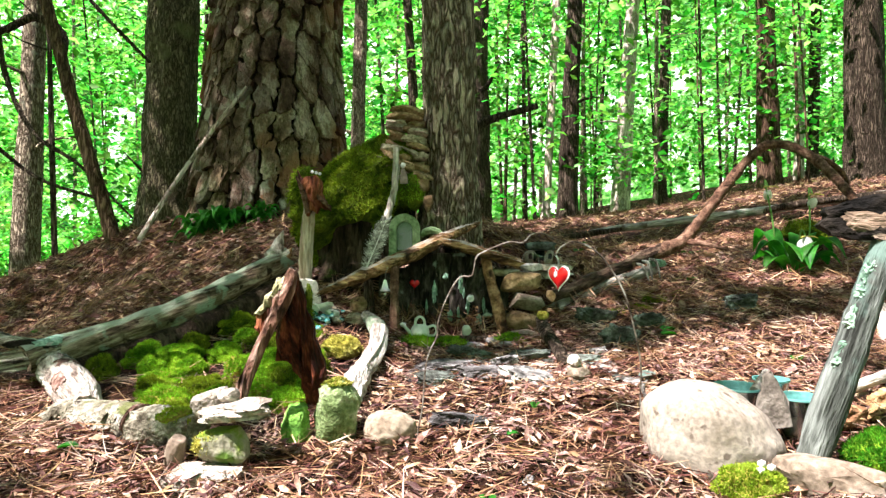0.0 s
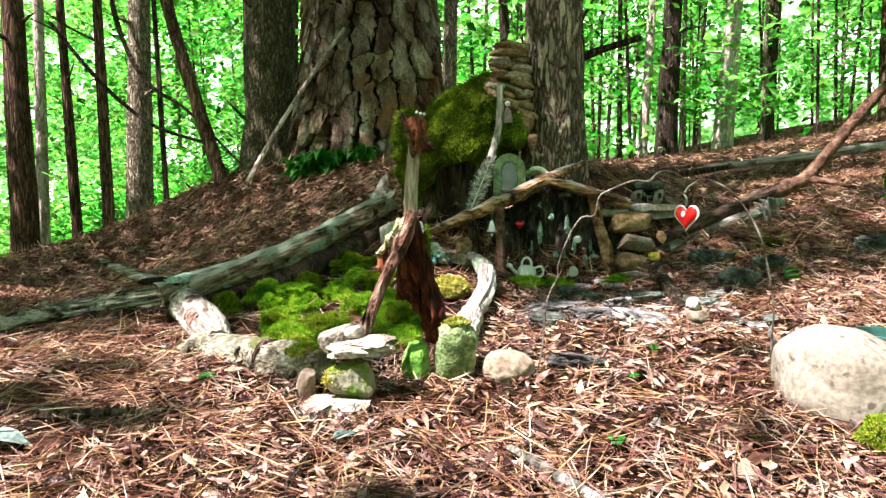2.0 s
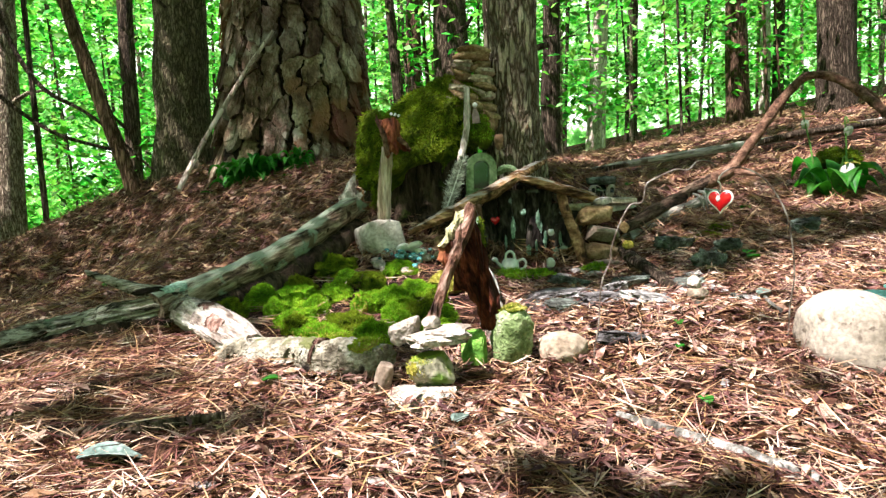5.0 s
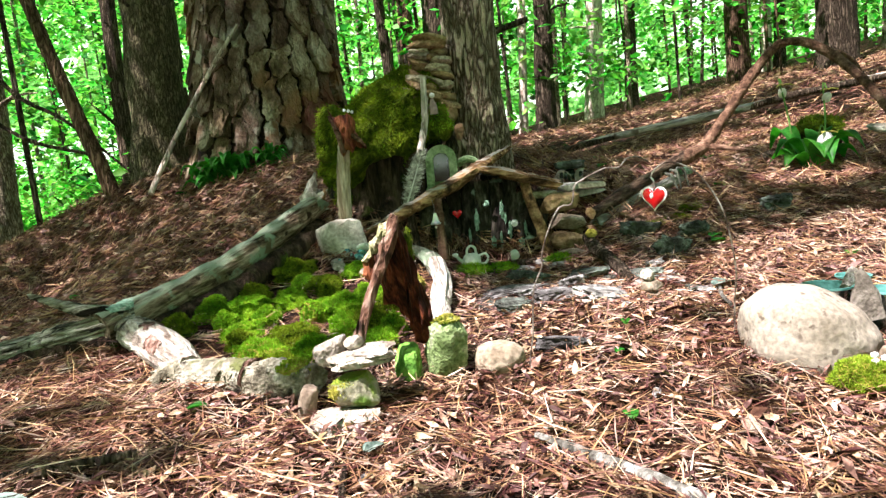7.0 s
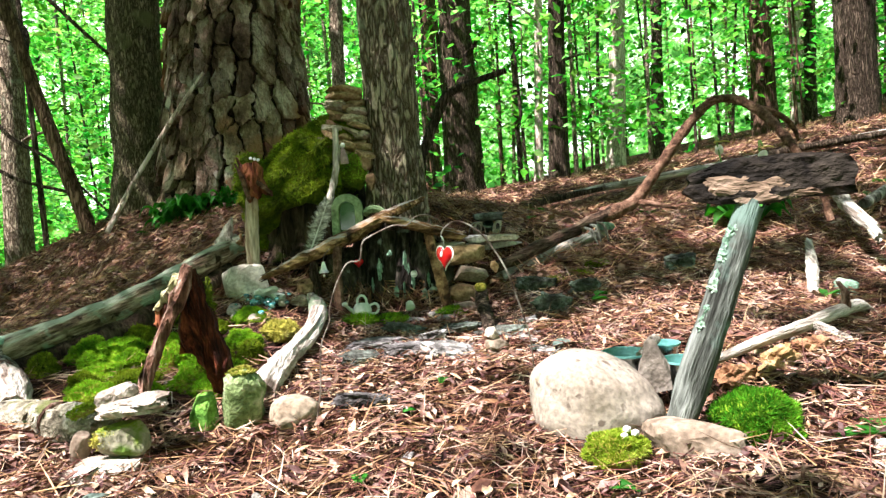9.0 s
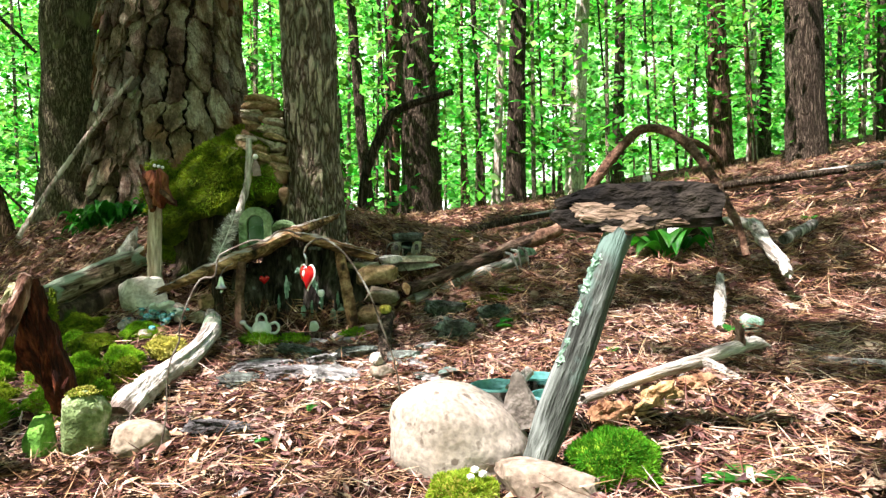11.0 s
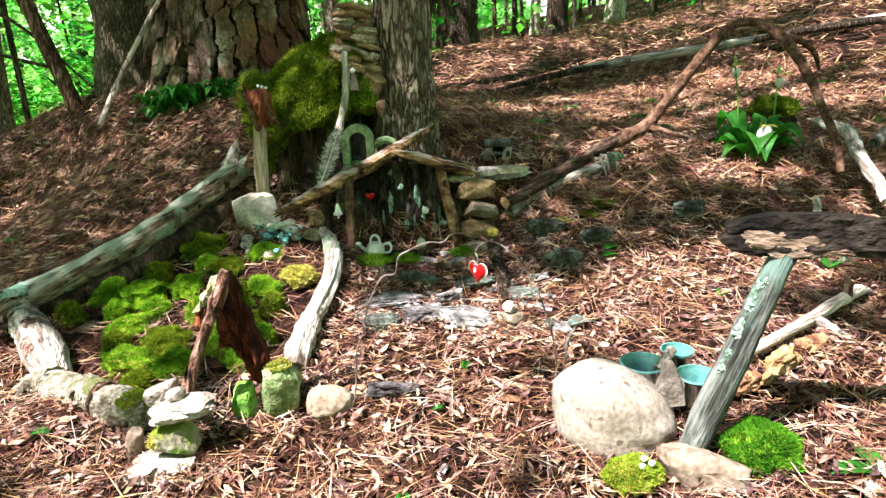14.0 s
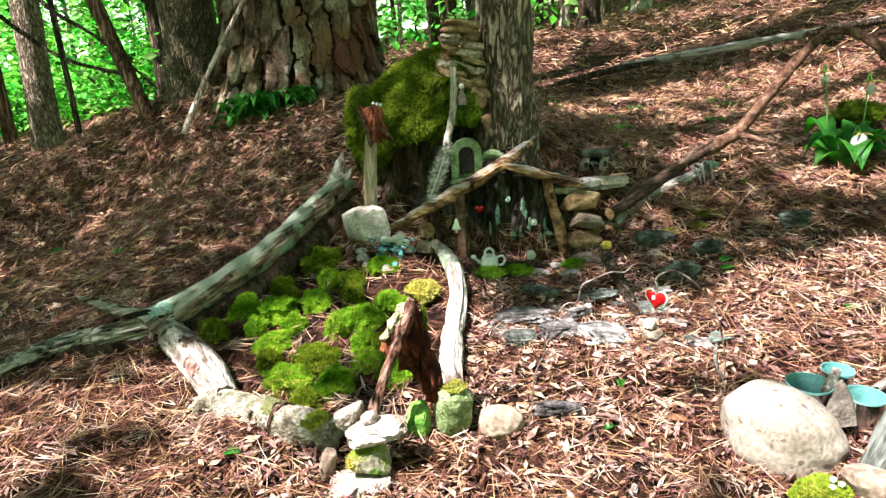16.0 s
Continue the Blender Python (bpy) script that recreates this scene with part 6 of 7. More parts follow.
pr = random.Random(360)
for k in range(12):
    a = 2 * math.pi * k / 12 + pr.uniform(-.25, .25)
    bxy = (1.27 + .07 * math.cos(a) * pr.uniform(.2, 1), 2.34 + .05 * math.sin(a))
    part("leaf", broad_leaf((*bxy, gz(*bxy) + (.02 if k % 2 else .055)), a, pr.uniform(.11, .165), pr.uniform(.08, .11), pr.uniform(1.2, 2.3), k), "leaf", plant)
for k, (f_, b_) in enumerate([((1.262, 2.245, .440), (1.24, 2.32)), ((1.385, 2.43, .600), (1.35, 2.40)), ((1.25, 2.50, .635), (1.24, 2.40))]):
    fs_ = 1.1 if k == 0 else .72
    fl = part("flower", rock((f_[0], f_[1], f_[2] - .004), (.046 * fs_, .042 * fs_, .056 * fs_), 370 + k, .18, .0, 3, tilt=(15, 0)), "petal_white" if k == 0 else "petal", plant, "pale pink-white pouch flower")
    zb = gz(*b_)
    part("stalk", tube([(b_[0], b_[1], zb), ((b_[0] * .5 + f_[0] * .5), (b_[1] + f_[1]) / 2, (zb + f_[2]) / 2 + .04), (f_[0] - .008, f_[1] + .01, f_[2] + .052), (f_[0], f_[1], f_[2] + .03)], [.004, .0035, .003, .003], 7, .01, .05, 0, 373 + k), "stalk", plant)
    for j, a in enumerate((-2.4, -.6, 1.6)):
        part("sepal", broad_leaf((f_[0], f_[1], f_[2] + .026), a, .045, .012, .2, 3), "sepal", fl, "narrow yellow-green sepal")
solo("rotten_stump", rock((1.45, 2.60, .42), (.19, .16, .20), 380, .3, .3, 3, fine=.1), "stump_wood", "low dark rotten stump behind the orchids", "stump")
moss("moss_clump", (1.45, 2.59, .49), (.17, .14, .08), "dark olive moss on the rotten stump", ("moss_olive", "olive_tuft"), 1800, .016, 382, rough=.5)
solo("dark_log", tube([(.98, 2.58, .33), (1.12, 2.56, .36), (1.30, 2.58, .39), (1.5, 2.62, .42)], [.02, .03, .035, .03], 10, .02, .2, .1, 381), "bark_dark", "dark rotten log lying behind the orchids", "log")

# ---------------- right: boulder, pails, sign ----------------
bo_v, bo_f = rock((.441, .975, .121), (.219, .20, .176), 390, .13, .10, 5, rot=-8, tilt=(0, 10), cuts=0, fine=.012)
bo_v[:, 0] -= .22 * (bo_v[:, 2] - .121)
bo_v[:, 2] += .012 * np.exp(-((bo_v[:, 0] - .42) / .05) ** 2) * (bo_v[:, 2] > .16)
solo("boulder", (bo_v, bo_f), "boulder", "smooth speckled tan boulder", "boulder")


def pail(cx, cy, z0, r, h):
    th = thing("pail", (cx, cy, z0), "small galvanised toy pail with teal inside", "pail", "toy pails")
    n = 28

    def lathe(prof):
        v, f = [], []
        for r_, z_ in prof:
            for k in range(n):
                a = 2 * math.pi * k / n
                v.append((cx + r_ * math.cos(a), cy + r_ * math.sin(a), z0 + z_))
        for j in range(len(prof) - 1):
            for k in range(n):
                a, b = j * n + k, j * n + (k + 1) % n
                f.append((a, b, b + n, a + n))
        return np.array(v), f
    part("body", lathe([(.001, 0), (r * .72, 0), (r * .76, h * .3), (r * .9, h * .72), (r * .985, h * .97)]), "galv", th)
    part("lining", lathe([(r * .975, h * .97), (r * .88, h * .72), (r * .74, h * .3), (r * .70, h * .12), (.001, h * .12)]), "teal", th, "teal inside")
    part("rim", lathe([(r * .98, h * .96), (r * 1.04, h * .975), (r * 1.04, h * 1.01), (r * .97, h * 1.01), (r * .96, h * .96)]), "teal", th, "rolled teal rim")
    return th


pail(.505, 1.02, .108, .042, .092)
pail(.594, .985, .104, .037, .086)
pail(.582, 1.062, .118, .030, .086)
solo("grey_shard", plate([(.500, .140), (.512, .195), (.524, .226), (.534, .236), (.544, .222), (.560, .190), (.562, .150)], lambda z: .952 + .15 * (z - .15), .016, 395, .005), "shard", "thin brown-grey stone shard leaning between the pails", "stone")
solo("wooden_peg", tube([(.524, .996, .196), (.543, 1.014, .207), (.562, 1.032, .219)], [.009, .0095, .009], 12, .006, .06, .03, 396), "wood_white", "short pale wooden peg resting across the pails", "peg")

sign = thing("wooden_sign", (.535, .853, .11), "charred rough board on a leaning grey weathered stake", "sign")
stake = part("stake", tube([(.532, .852, .095), (.560, .858, .165), (.610, .868, .29), (.668, .880, .44)], [.021, .024, .024, .021], 16, .012, .12, .05, 400, jag=(.02, .015), ridge=.12), "stake_wood", sign)
for k, t in enumerate((.50, .56, .66, .70, .80, .86, .91)):
    c = np.array([.532 + .136 * t - .023, .852 + .028 * t - .010, .095 + .345 * t])
    part("shelf_lichen", rock(c + np.array([.006 + .004 * (k % 3), 0, 0]), (.022 + .010 * (k % 3), .018, .026 + .014 * (k % 2)), 401 + k, .8, .2, 3, tilt=(0, 25 - 15 * (k % 2)), freq=2.2), "fungus", stake, "grey lichen ruffle")
bv, bf = plank((.694, .872, .484), (.97, -.24, .03), (0, .1, 1), .228, .068, .030, 408)
BAX = np.array([.97, -.24, .03]) / np.linalg.norm((.97, -.24, .03))
ss = (bv - np.array([.712, .872, .484])) @ BAX / .228
bv[:, 2] += np.where(ss < -.28, (.472 - bv[:, 2]) * np.clip((-.28 - ss) / .24, 0, 1) * .30, 0) - .010 * np.clip(ss, 0, 1)
board = part("board", (bv, bf), "char", sign, "charred dark board with a bare tan patch")
for k, (s_, z_, w_, h_) in enumerate([(-.22, .478, .075, .026), (-.06, .468, .085, .032), (.03, .462, .06, .016), (.20, .463, .05, .010)]):
    c = np.array([.694, .872, 0]) + BAX * .228 * s_
    part("bare_patch", rock((c[0] - .004, c[1] - .013, z_), (w_ * 1.25, .010, h_ * 1.3), 403 + k, .5, .2, 3, rot=-14, freq=2.2, cuts=3), "bare_wood", board, "bare tan wood")

solo("grey_stone", rock((.550, .815, .102), (.150, .085, .078), 410, .2, .55, 4, rot=-14, fine=.06), "stone", "angular grey stone at the stake's foot", "stone")
moss("moss_clump", (.648, .835, .126), (.118, .09, .09), "deep green moss cushion by the stake", ("moss", "moss_deep"), 9000, .008, 411, width=.0012)
moss("moss_clump", (.437, .815, .098), (.09, .07, .055), "bright yellow-green moss cushion by the boulder", ("moss_gold", "lime_tuft"), 6000, .006, 412, width=.0012)
for k, (x, y) in enumerate(((.452, .815), (.462, .806), (.445, .803))):
    solo("bead", rock((x, y, .132 - .003 * k), (.013, .012, .011), 413, .05, 0, 1), "white", "tiny white bead on the moss", "bead", "white beads")
dbr = thing("driftwood_branch", (.90, 1.20, gz(.90, 1.20)), "bleached branch with a stub lying on the litter", "branch")
part("stem", tube([(.66, 1.05, .165), (.78, 1.12, .182), (.90, 1.20, .190), (1.02, 1.29, .20), (1.10, 1.35, .20), (1.14, 1.38, .185)], [.008, .011, .0125, .014, .014, .009], 16, .010, .2, .06, 415, jag=(.02, .02)), "branch_wood", dbr)
part("stub", tube([(1.05, 1.31, .205), (1.045, 1.30, .235), (1.03, 1.295, .258)], [.012, .009, .005], 9, .008, .3, .1, 421, jag=(0, .01)), "bark_strip", dbr)
part("stub", tube([(.93, 1.215, .192), (.955, 1.19, .178), (.98, 1.17, .165)], [.012, .010, .007], 9, .008, .3, .1, 422, jag=(0, .01)), "branch_wood", dbr)
rot = thing("rotten_log", (.80, 1.09, gz(.80, 1.09)), "crumbling brown and yellow rotten log under the branch", "log")
for k, (x, y, w, d, hh_, r_, m) in enumerate([(.70, 1.03, .12, .05, .05, 32, "wood_brown"), (.80, 1.09, .13, .055, .055, 36, "wood_gold"), (.89, 1.15, .10, .05, .04, 30, "wood_brown"), (.76, 1.045, .07, .03, .03, 50, "wood_gold"), (.94, 1.19, .07, .04, .03, 20, "bark_strip")]):
    part("chunk", rock((x, y, gz(x, y) + .018), (w, d, hh_), 416 + k, .5, .35, 4, rot=r_, fine=.14, freq=1.8), m, rot)
solo("grey_branch", tube([(1.46, 2.28, .47), (1.50, 2.16, .45), (1.44, 1.98, .40), (1.41, 1.82, .35), (1.385, 1.74, .32)], [.014, .020, .021, .019, .014], 12, .012, .4, .15, 417, jag=(.02, .02)), "beyond_wood", "bleached grey branch piece lying beyond the sign", "branch")
solo("grey_branch", tube([(1.62, 2.2, .40), (1.72, 2.3, .42), (1.85, 2.42, .45)], [.018, .02, .018], 10, .02, .2, .08, 418), "wood_grey", "dull grey branch on the slope", "branch")
solo("grey_branch", tube([(1.13, 1.60, gz(1.13, 1.60) + .012), (1.17, 1.68, .262), (1.215, 1.78, .312)], [.013, .015, .010], 12, .010, .3, .12, 419, jag=(.02, .02), ridge=.2), "beyond_wood", "short bleached branch stub", "branch")
solo("fieldstone", rock((1.215, 1.60, gz(1.215, 1.60) + .02), (.06, .045, .055), 423, .2, .4, 3), "fungus", "small lichen-green stone beside the branch", "stone")
solo("thin_stick", tube([(1.20, 1.30, .17), (1.35, 1.24, .165), (1.5, 1.12, .16)], [.009, .010, .008], 8, .02, .2, .08, 420), "wood_grey", "thin grey stick on the litter", "stick")

# heart on its bent wires
hw = thing("heart_ornament", (-.045, 1.02, gz(-.045, 1.02)), "red heart hanging from bent rusty wires", "ornament")
part("wire", tube([(-.045, 1.02, .085), (-.045, 1.02, .12), (-.037, 1.02, .164), (-.030, 1.02, .242), (-.012, 1.02, .285), (-.011, 1.02, .305), (.004, 1.02, .349), (.026, 1.02, .386), (.048, 1.02, .390), (.055, 1.02, .420), (.068, 1.02, .430), (.110, 1.02, .447), (.135, 1.02, .446), (.150, 1.02, .460), (.170, 1.02, .462), (.190, 1.025, .452)],
                  [.0015] * 16, 7, .006, 0, .0, 430), "wire", hw)
part("wire", tube([(.352, 1.065, .09), (.345, 1.045, .18), (.338, 1.02, .24), (.318, .995, .31), (.298, .985, .368), (.262, .99, .425), (.225, 1.01, .448), (.200, 1.02, .438), (.193, 1.025, .424)], [.0015] * 9, 7, .008, 0, 0, 431), "wire", hw)
turn_ = np.array(Matrix.Rotation(radians(-50), 3, 'Z'))


def turned_about(vf, c):
    v, f = vf
    return (np.asarray(v) - np.array(c)) @ turn_.T + np.array(c), f


HC = (.198, 1.026, .388)
part("heart", turned_about(heart(*HC, .047, .013), HC), "red", hw, "glossy red heart")
part("edge", turned_about(heart(*HC, .050, .007), HC), "white", hw, "white rim of the heart")
part("plaque", turned_about(rock((.197, 1.0195, .392), (.008, .004, .012), 432, .3, .2, 3), HC), "white", hw, "small pale plaque on the heart")
part("hook", tube([(.193, 1.025, .424), (.197, 1.022, .416), (.197, 1.024, .405)], [.0016] * 3, 6, .004, 0, 0, 433), "silver", hw)

# path of bark slabs
for k, (x, y, w, d, r_, m) in enumerate([(.195, 1.385, .13, .10, 8, "slab"), (.085, 1.42, .12, .065, 20, "slab"), (.0, 1.52, .18, .09, -8, "slab"), (.03, 1.085, .11, .04, 10, "slab"), (-.02, 1.40, .09, .05, 10, "slab_dark"), (.22, 1.60, .12, .05, 5, "slab_dark"),
                                         (.06, 1.66, .12, .04, -4, "slab_dark"), (.15, 1.50, .07, .04, 30, "slab"), (.33, 1.50, .10, .05, -10, "slab_dark"), (.47, 1.66, .11, .05, 15, "slab_dark"), (.452, 1.87, .12, .06, 10, "slab_dark"), (.89, 1.915, .10, .08, 0, "slab_dark"), (.58, 1.78, .10, .05, -15, "slab_dark")]):
    solo("bark_slab", rock((x, y, gz(x, y) + .020), (w * 1.12, d * 1.15, .040 if m == "slab" else .030 if k < 9 else .070), 440 + k, .42, .55, 4, rot=r_, tilt=(12 - 7 * (k % 4), 10 - 8 * (k % 3)), freq=1.7, fine=.22, cuts=9), m, "flaky weathered grey slab on the path" if m == "slab" else "dark lichen-spotted slab on the litter", "slab", "path slabs")
fr_ = random.Random(455)
for k in range(30):
    x, y = fr_.uniform(-.10, .42), fr_.uniform(1.28, 1.72)
    w = fr_.uniform(.025, .07)
    solo("bark_flake", rock((x, y, gz(x, y) + .012), (w, w * fr_.uniform(.4, .8), .014), 650 + k, .35, .5, 3, rot=fr_.uniform(0, 180), tilt=(fr_.uniform(-16, 16), fr_.uniform(-16, 16)), fine=.1, cuts=5), fr_.choice(["slab", "slab_dark", "slab", "bark_strip"]), "small grey bark flake beside the slabs", "bark", "bark flakes")
for k, (x, y) in enumerate([(.66, 2.0), (.60, 1.95), (.52, 1.93), (.74, 2.08)]):
    moss("moss_clump", (x, y, gz(x, y) + .004), (.075, .035, .018), "low green moss patch on the litter", ("moss_olive", "olive_tuft"), 500, .010, 460 + k, group="moss patches")

# pale leaves and small growth
for k, (x, y, s, yaw) in enumerate([(.455, 1.31, .085, .4), (-.79, .70, .09, .2), (-.315, .774, .05, 1.0), (-1.91, 2.69, .10, .3), (-1.44, 2.29, .07, 1.2), (-1.34, 3.24, .06, .3), (.12, 1.02, .03, .6), (1.9, 2.6, .12, .5), (2.1, 2.9, .12, 1.5), (.55, 3.6, .12, .2), (.42, 3.7, .10, 2.5), (.60, 1.66, .06, .4), (1.15, 1.55, .09, .8)]):
    z = gz(x, y)
    mat_ = "leaf_pale" if k in (0, 1, 2) else "leaf"
    solo("fallen_leaf" if k < 3 else "seedling_leaf", broad_leaf((x - s * .5 * math.cos(yaw), y - s * .5 * math.sin(yaw), z + .02), yaw, s, s * .55, .05 if k < 3 else .12, k), mat_, "pale curled leaf on the litter" if k < 3 else "small green leaf in the litter", "leaf", "leaves on the litter")
fe_ = random.Random(468)
for k, (x, y, q_) in enumerate([(-1.22, 3.20, .9), (-1.15, 3.19, 1.25), (-1.08, 3.17, 1.2), (-1.03, 3.20, .9), (-.90, 3.18, .8), (-.87, 3.20, .6)]):
    th = thing("fern_tuft", (x, y, gz(x, y)), "dark green leafy tuft at the pine's foot", "plant", "growth at the pine")
    for j in range(16):
        a = 2 * math.pi * j / 16 + k
        part("frond", broad_leaf((x + .02 * math.cos(a), y + .02 * math.sin(a), gz(x, y) + .02 * (j % 4)), a, q_ * fe_.uniform(.07, .13), q_ * .045, fe_.uniform(1.2, 2.6), j), "leaf", th)
solo("leaning_stick", tube([(-1.40, 3.0, .46), (-1.386, 3.02, .50), (-1.29, 3.09, .70), (-1.18, 3.16, .90), (-1.10, 3.21, 1.04), (-.98, 3.26, 1.22)], [.013, .0125, .011, .0105, .010, .008], 10, .03, .2, .1, 470), "bark_pale", "pale grey stick leaning against the big pine", "stick")
solo("surface_root", tube([(x, y, gz(x, y) + dz) for x, y, dz in ((-1.33, 3.0, .01), (-1.44, 2.97, .014), (-1.54, 2.90, .012), (-1.63, 2.86, .004), (-1.74, 2.78, -.01))], [.014, .016, .014, .012, .008], 9, .02, .25, .12, 471), "bark_brown", "brown root running down the mound", "root")
solo("thin_stick", tube([(-.085, .76, .085), (.0, .66, .078), (.09, .54, .07)], [.006, .008, .008], 8, .015, .25, .1, 472), "wood_grey", "broken grey stick on the litter", "stick")
solo("thin_stick", tube([(-.95, .80, .085), (-.80, .80, .092), (-.68, .84, .09)], [.008, .010, .007], 8, .02, .1, .02, 473), "bark_dark", "dark dead stick on the litter", "stick")
solo("white_stick", tube([(.772, .735, .050), (.784, .748, .085), (.792, .756, .112)], [.014, .015, .014], 14, .006, .1, .06, 474, jag=(0, .006)), "wood_white", "cut white stick end poking from the litter", "stick")

# ---------------- litter ----------------
nr = np.random.RandomState(500)


def litter_places(n, seed, xlo, xhi, ylo, yhi, near=1.3):
    r = np.random.RandomState(seed)
    y = ylo + (yhi - ylo) * r.rand(n) ** near
    x = r.uniform(xlo, xhi, n)
    return x, y


def needle_field(name, n, seed, xlo, xhi, ylo, yhi, near, lmin, lmax, wide, mat="needle", lift=.0, tilt_=.012):
    """Bundles of two to three long needles that share a foot, lying crosswise."""
    r = np.random.RandomState(seed + 5000)
    x, y = litter_places(n // 3, seed, xlo, xhi, ylo, yhi, near)
    keepit = ~((x > -.85) & (x < -.2) & (y > 1.2) & (y < 1.95) & (r.rand(n // 3) < .5))
    keepit &= ~((np.hypot((x - .35) / .75, (y - 1.25) / .55) < 1) & (r.rand(n // 3) < .18))
    x, y = x[keepit], y[keepit]
    a = r.uniform(0, 2 * math.pi, len(x))
    L_ = r.uniform(lmin, lmax, len(x))
    x, y, a, L_ = (np.repeat(q, 3) for q in (x, y, a, L_))
    m = len(x)
    a = a + r.normal(0, .16, m)
    L_ = L_ * r.uniform(.7, 1.05, m)
    z = ground_z(x, y) + r.uniform(.002, .018, m) + lift * r.rand(m)
    ex, ey = x + np.cos(a) * L_, y + np.sin(a) * L_
    rise = ground_z(ex, ey) - ground_z(x, y) + r.normal(0, tilt_, m)
    way = np.stack([np.cos(a) * L_, np.sin(a) * L_, rise], 1)
    V, q, t = ribbon_field(np.stack([x, y, z], 1), way, np.linalg.norm(way, axis=1), np.full(m, wide) * r.uniform(.6, 1.5, m), .26, seed + 1)
    return blade_object(name, V, q, t, mat)


tagged(needle_field("needle_litter", 158000, 501, -3.1, 2.1, .25, 3.6, 1.3, .04, .125, .0016), "fallen dry pine needles over the forest floor", "needles", kind="stuff")
tagged(needle_field("needle_litter", 15000, 515, -2.3, 2.1, .25, 3.4, 1.3, .04, .11, .0016, "needle_pale", lift=.004), "bleached tan pine needles over the forest floor", "needles", kind="stuff")
tagged(needle_field("needle_litter", 84000, 503, -4.0, 2.6, 2.0, 5.5, 1.2, .05, .11, .0030, lift=.022, tilt_=.022), "fallen dry pine needles on the mound and slope", "needles", kind="stuff")
lx, ly = litter_places(38000, 505, -2.9, 2.1, .25, 3.2, 1.3)
kk = ~((lx > -.85) & (lx < -.2) & (ly > 1.2) & (ly < 1.95))
lx, ly = lx[kk], ly[kk]
tagged(leaf_cloud("leaf_litter", np.stack([lx, ly, ground_z(lx, ly) + nr.uniform(.004, .02, len(lx))], 1), nr.uniform(.007, .026, len(lx)) * np.where(nr.rand(len(lx)) < .12, 1.8, 1), "deadleaf", 506, 1.3, slim=.19), "dry brown leaf scraps over the forest floor", "leaves", kind="stuff")
lx, ly = litter_places(6500, 517, -.75, 1.2, .35, 1.85, 1.0)
kk = ~((lx < -.15) & (ly > 1.1))
lx, ly = lx[kk], ly[kk]
tagged(leaf_cloud("leaf_litter", np.stack([lx, ly, ground_z(lx, ly) + nr.uniform(.006, .024, len(lx))], 1), nr.uniform(.012, .038, len(lx)), "scrap", 518, .9, slim=.20), "pinkish-tan bark and leaf scraps over the clearing", "leaves", kind="stuff")
tagged(needle_field("needle_litter", 60000, 509, -9, 6.5, 4.0, 12, 1.3, .08, .2, .006, lift=.03, tilt_=.03), "fallen dry pine needles on the far slope", "needles", kind="stuff")
lx, ly = litter_places(36000, 507, -11, 7, 3.0, 15, 1.2)
tagged(leaf_cloud("leaf_litter", np.stack([lx, ly, ground_z(lx, ly) + nr.uniform(.01, .04, len(lx))], 1), nr.uniform(.02, .05, len(lx)), "deadleaf_far", 508, 1.3, slim=.24), "dry brown leaves over the far slope", "leaves", kind="stuff")

lx, ly = litter_places(8200, 511, -3.8, -.25, 1.9, 4.4, 1.0)
tagged(leaf_cloud("leaf_litter", np.stack([lx, ly, ground_z(lx, ly) + nr.uniform(.014, .034, len(lx))], 1), nr.uniform(.014, .046, len(lx)), "deadleaf_far", 512, 1.1), "dry brown leaf scraps on the mound", "leaves", kind="stuff")
lx, ly = litter_places(3000, 513, .3, 2.6, 1.9, 4.2, 1.0)
tagged(leaf_cloud("leaf_litter", np.stack([lx, ly, ground_z(lx, ly) + nr.uniform(.014, .034, len(lx))], 1), nr.uniform(.014, .046, len(lx)), "deadleaf_far", 514, 1.1), "dry brown leaf scraps on the slope", "leaves", kind="stuff")

# dead lobed leaves, twigs and small green shoots on the floor
def lobed_leaf(seed):
    r = random.Random(seed)
    v, f = [(0, 0, 0)], []
    n = 26
    for k in range(n):
        a = 2 * math.pi * k / n
        R = .5 * (.62 + .38 * abs(math.cos(2.5 * a + .3))) * r.uniform(.85, 1.1)
        x, y = R * math.cos(a) * 1.25, R * math.sin(a) * .8
        v.append((x, y, .16 * y * y * 4 - .10 * abs(x) + r.uniform(-.05, .09)))
    for k in range(n):
        f.append((0, 1 + k, 1 + (k + 1) % n))
    return raw_mesh("dead_leaf", v, f, M["oakleaf"])


lm = [lobed_leaf(600 + k) for k in range(6)]
qr = random.Random(77)
n_l = 0
while n_l < 150:
    x, y = qr.uniform(-2.0, 1.9), .35 + 3.3 * qr.random() ** .9
    if (-.85 < x < .35 and 1.05 < y < 2.2) or (.3 < x < .75 and .75 < y < 1.1):
        continue
    s_ = qr.uniform(.022, .055)
    ob = new("dead_leaf", lm[qr.randrange(6)])
    ob.matrix_basis = Matrix.Translation((x, y, gz(x, y) + .014)) @ Euler((qr.uniform(-.5, .5), qr.uniform(-.5, .5), qr.uniform(0, 6.28))).to_matrix().to_4x4() @ Matrix.Diagonal((s_, s_, s_, 1))
    tagged(ob, "curled dry brown leaf lying on the needles", "leaf", "dead leaves")
    n_l += 1
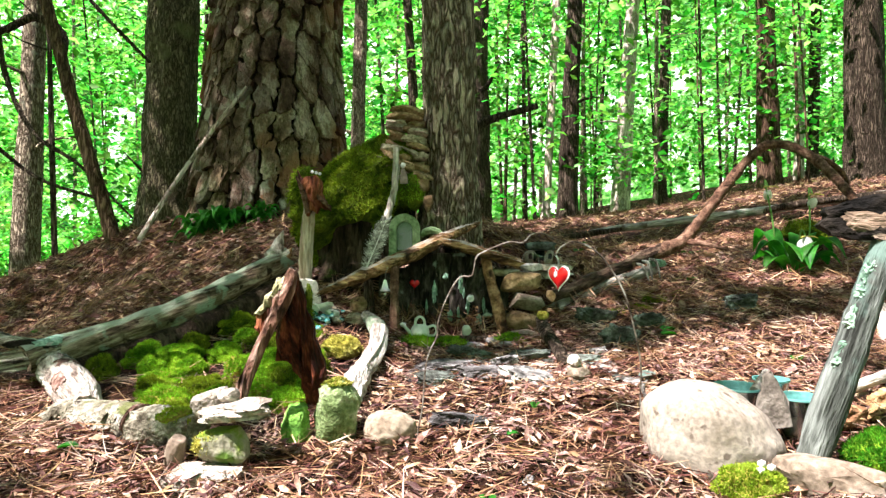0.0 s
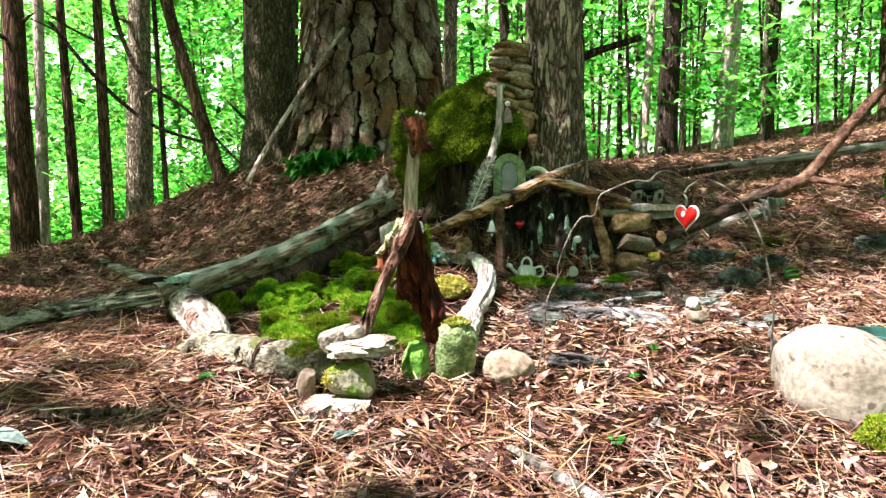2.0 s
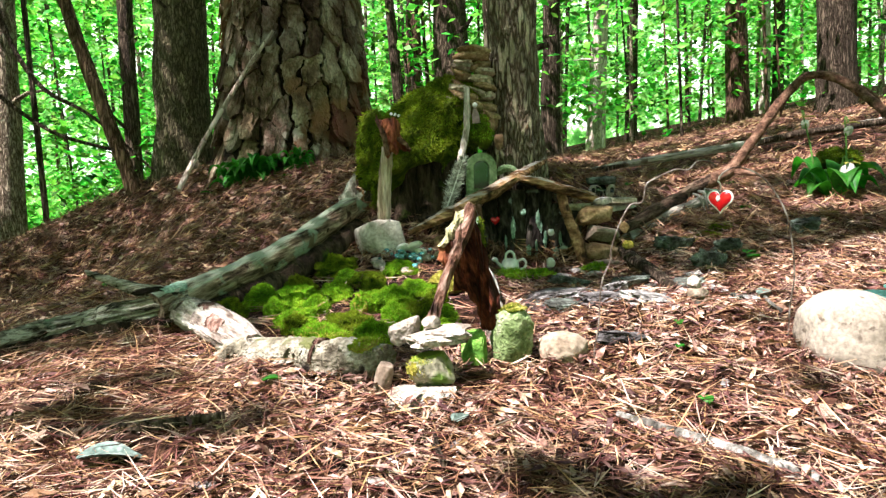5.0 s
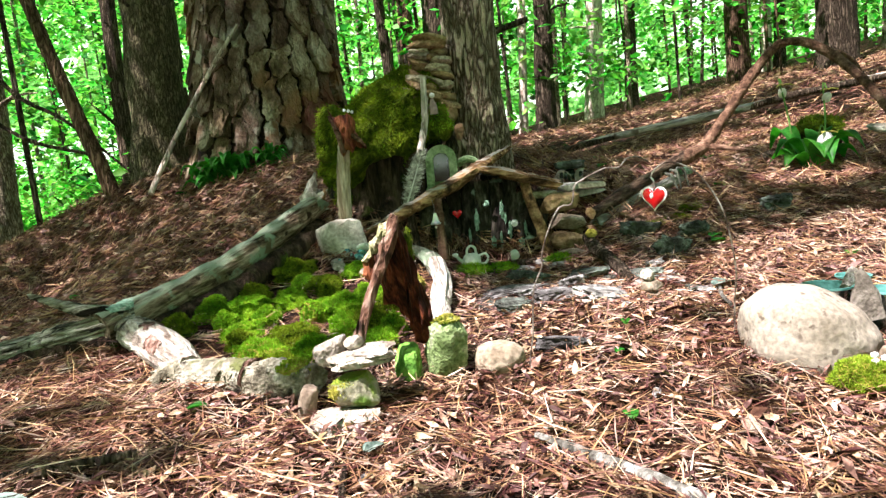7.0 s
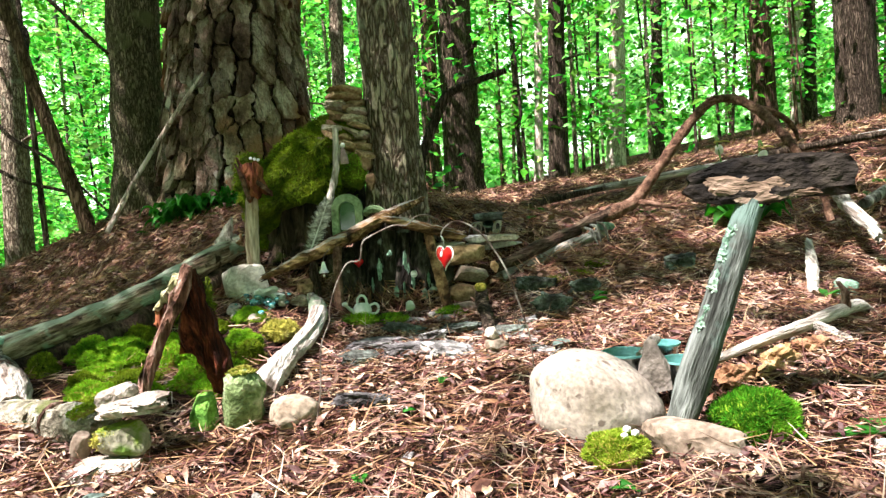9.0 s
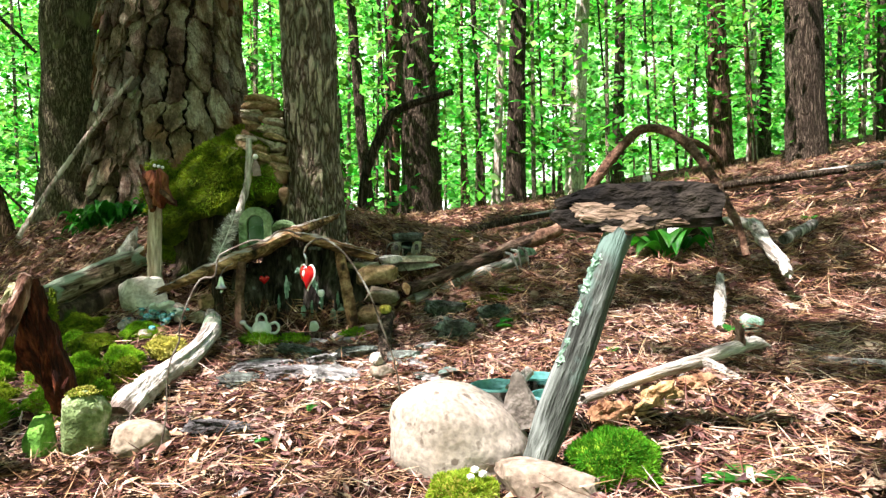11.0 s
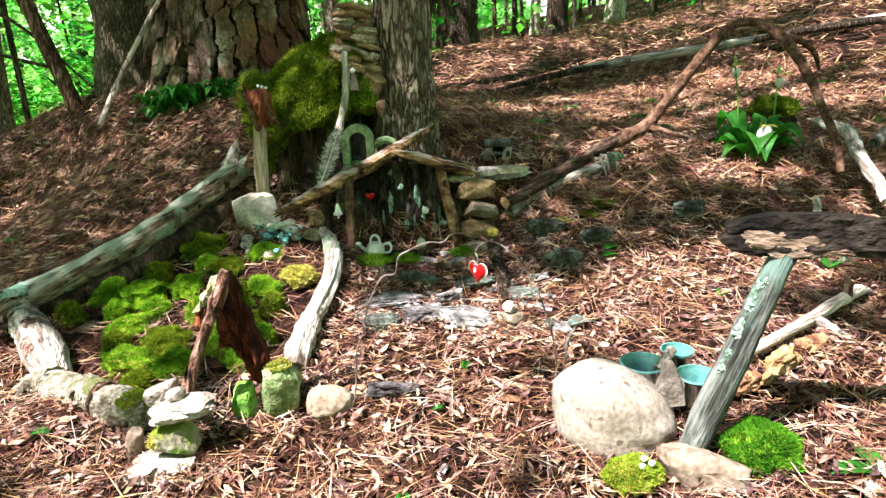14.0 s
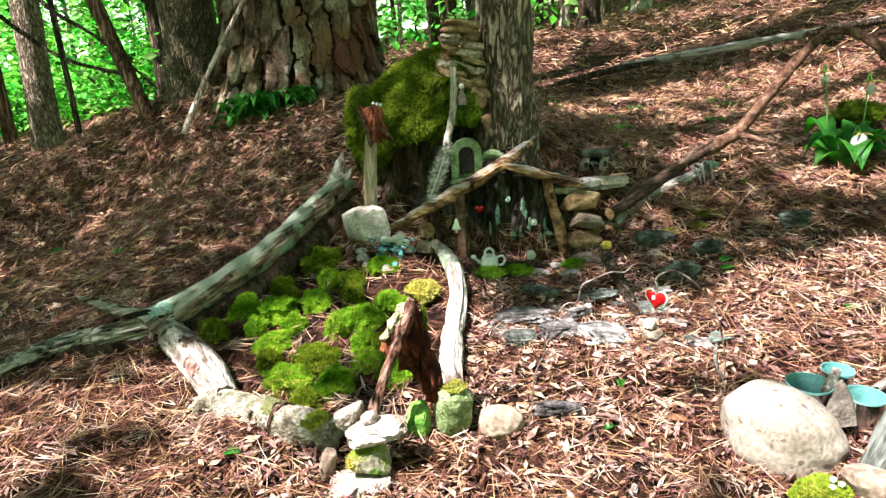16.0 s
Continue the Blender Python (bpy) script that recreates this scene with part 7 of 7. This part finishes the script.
for k in range(46):
    x, y = qr.uniform(-2.0, 1.9), .4 + 3.2 * qr.random()
    if (-.85 < x < .35 and 1.05 < y < 2.2) or (.3 < x < .75 and .75 < y < 1.1):
        continue
    a, l = qr.uniform(0, 6.28), qr.uniform(.05, .2)
    p3 = []
    for t in (-.5, -.1, .25, .5):
        px_, py_ = x + math.cos(a) * l * t + qr.uniform(-.008, .008), y + math.sin(a) * l * t + qr.uniform(-.008, .008)
        p3.append((px_, py_, gz(px_, py_) + .012 + qr.uniform(0, .008)))
    w = qr.uniform(.0018, .005)
    solo("twig", tube(p3, [w, w * 1.2, w, w * .6], 6, .015, .25, .1, 700 + k), qr.choice(["twig", "twig", "wood_grey", "bark_dark"]), "thin dead twig lying on the needles", "twig", "dead twigs")
for k, (x, y) in enumerate([(.62, 3.3), (.85, 3.7), (.45, 4.1), (1.3, 3.5), (1.75, 3.0), (2.2, 3.6), (.55, 2.75), (1.05, 3.05), (1.6, 4.2), (1.05, 2.75)]):
    th = thing("seedling", (x, y, gz(x, y)), "small green seedling in the litter", "plant", "seedlings")
    for j in range(4):
        part("leaf", broad_leaf((x, y, gz(x, y) + .02), 1.57 * j + k, .075, .035, .55, j), "leaf", th)
for k, (x, y) in enumerate([(.20, .915), (.255, .80), (.01, .87)]):
    solo("seed_husk", rock((x, y, gz(x, y) + .010), (.018, .016, .014), 760 + k, .2, 0, 2), "bark_dark", "small dark seed husk on the needles", "husk", "seed husks")
for k in range(40):
    x, y = qr.uniform(-.9, .9), .5 + 1.1 * qr.random()
    if -.85 < x < -.1 and y > .85 or (.3 < x < .75 and .75 < y < 1.1):
        continue
    s_ = qr.uniform(.010, .022)
    solo("bark_chip", rock((x, y, gz(x, y) + .010), (s_ * 1.8, s_, s_ * .35), 780 + k, .3, .4, 2, rot=qr.uniform(0, 180), tilt=(qr.uniform(-15, 15), qr.uniform(-15, 15)), cuts=0), qr.choice(["stone_pale", "slab", "wood_peel", "wood_brown"]), "small pale wood or bark chip on the needles", "chip", "wood chips")

star = thing("seedling", (.82, .79, gz(.82, .79)), "low bright green seedling with three pointed leaves", "plant", "seedlings")
for a in (.05, 1.5, 3.05):
    part("leaf", broad_leaf((.82, .79, gz(.82, .79) + .008), a, .10, .034, .24, 1), "leaf", star)

LEAVES = [(-.95, 3.10, .06), (-.94, 2.38, .05), (1.36, 3.82, .09), (.85, 2.24, .06), (.59, 1.70, .06), (1.78, 4.55, .10), (.53, 2.49, .06), (.75, 4.11, .09), (.80, 1.40, .05), (.60, 5.0, .10), (.18, 1.18, .035), (.40, .715, .05), (.06, .77, .04), (-.62, 1.0, .04)]
for k, (x, y, s) in enumerate(LEAVES):
    solo("seedling_leaf", broad_leaf((x, y, gz(x, y) + .016), 1.7 * k, s, s * .6, .25, k), "leaf", "small green leaf in the litter", "leaf", "leaves on the litter")
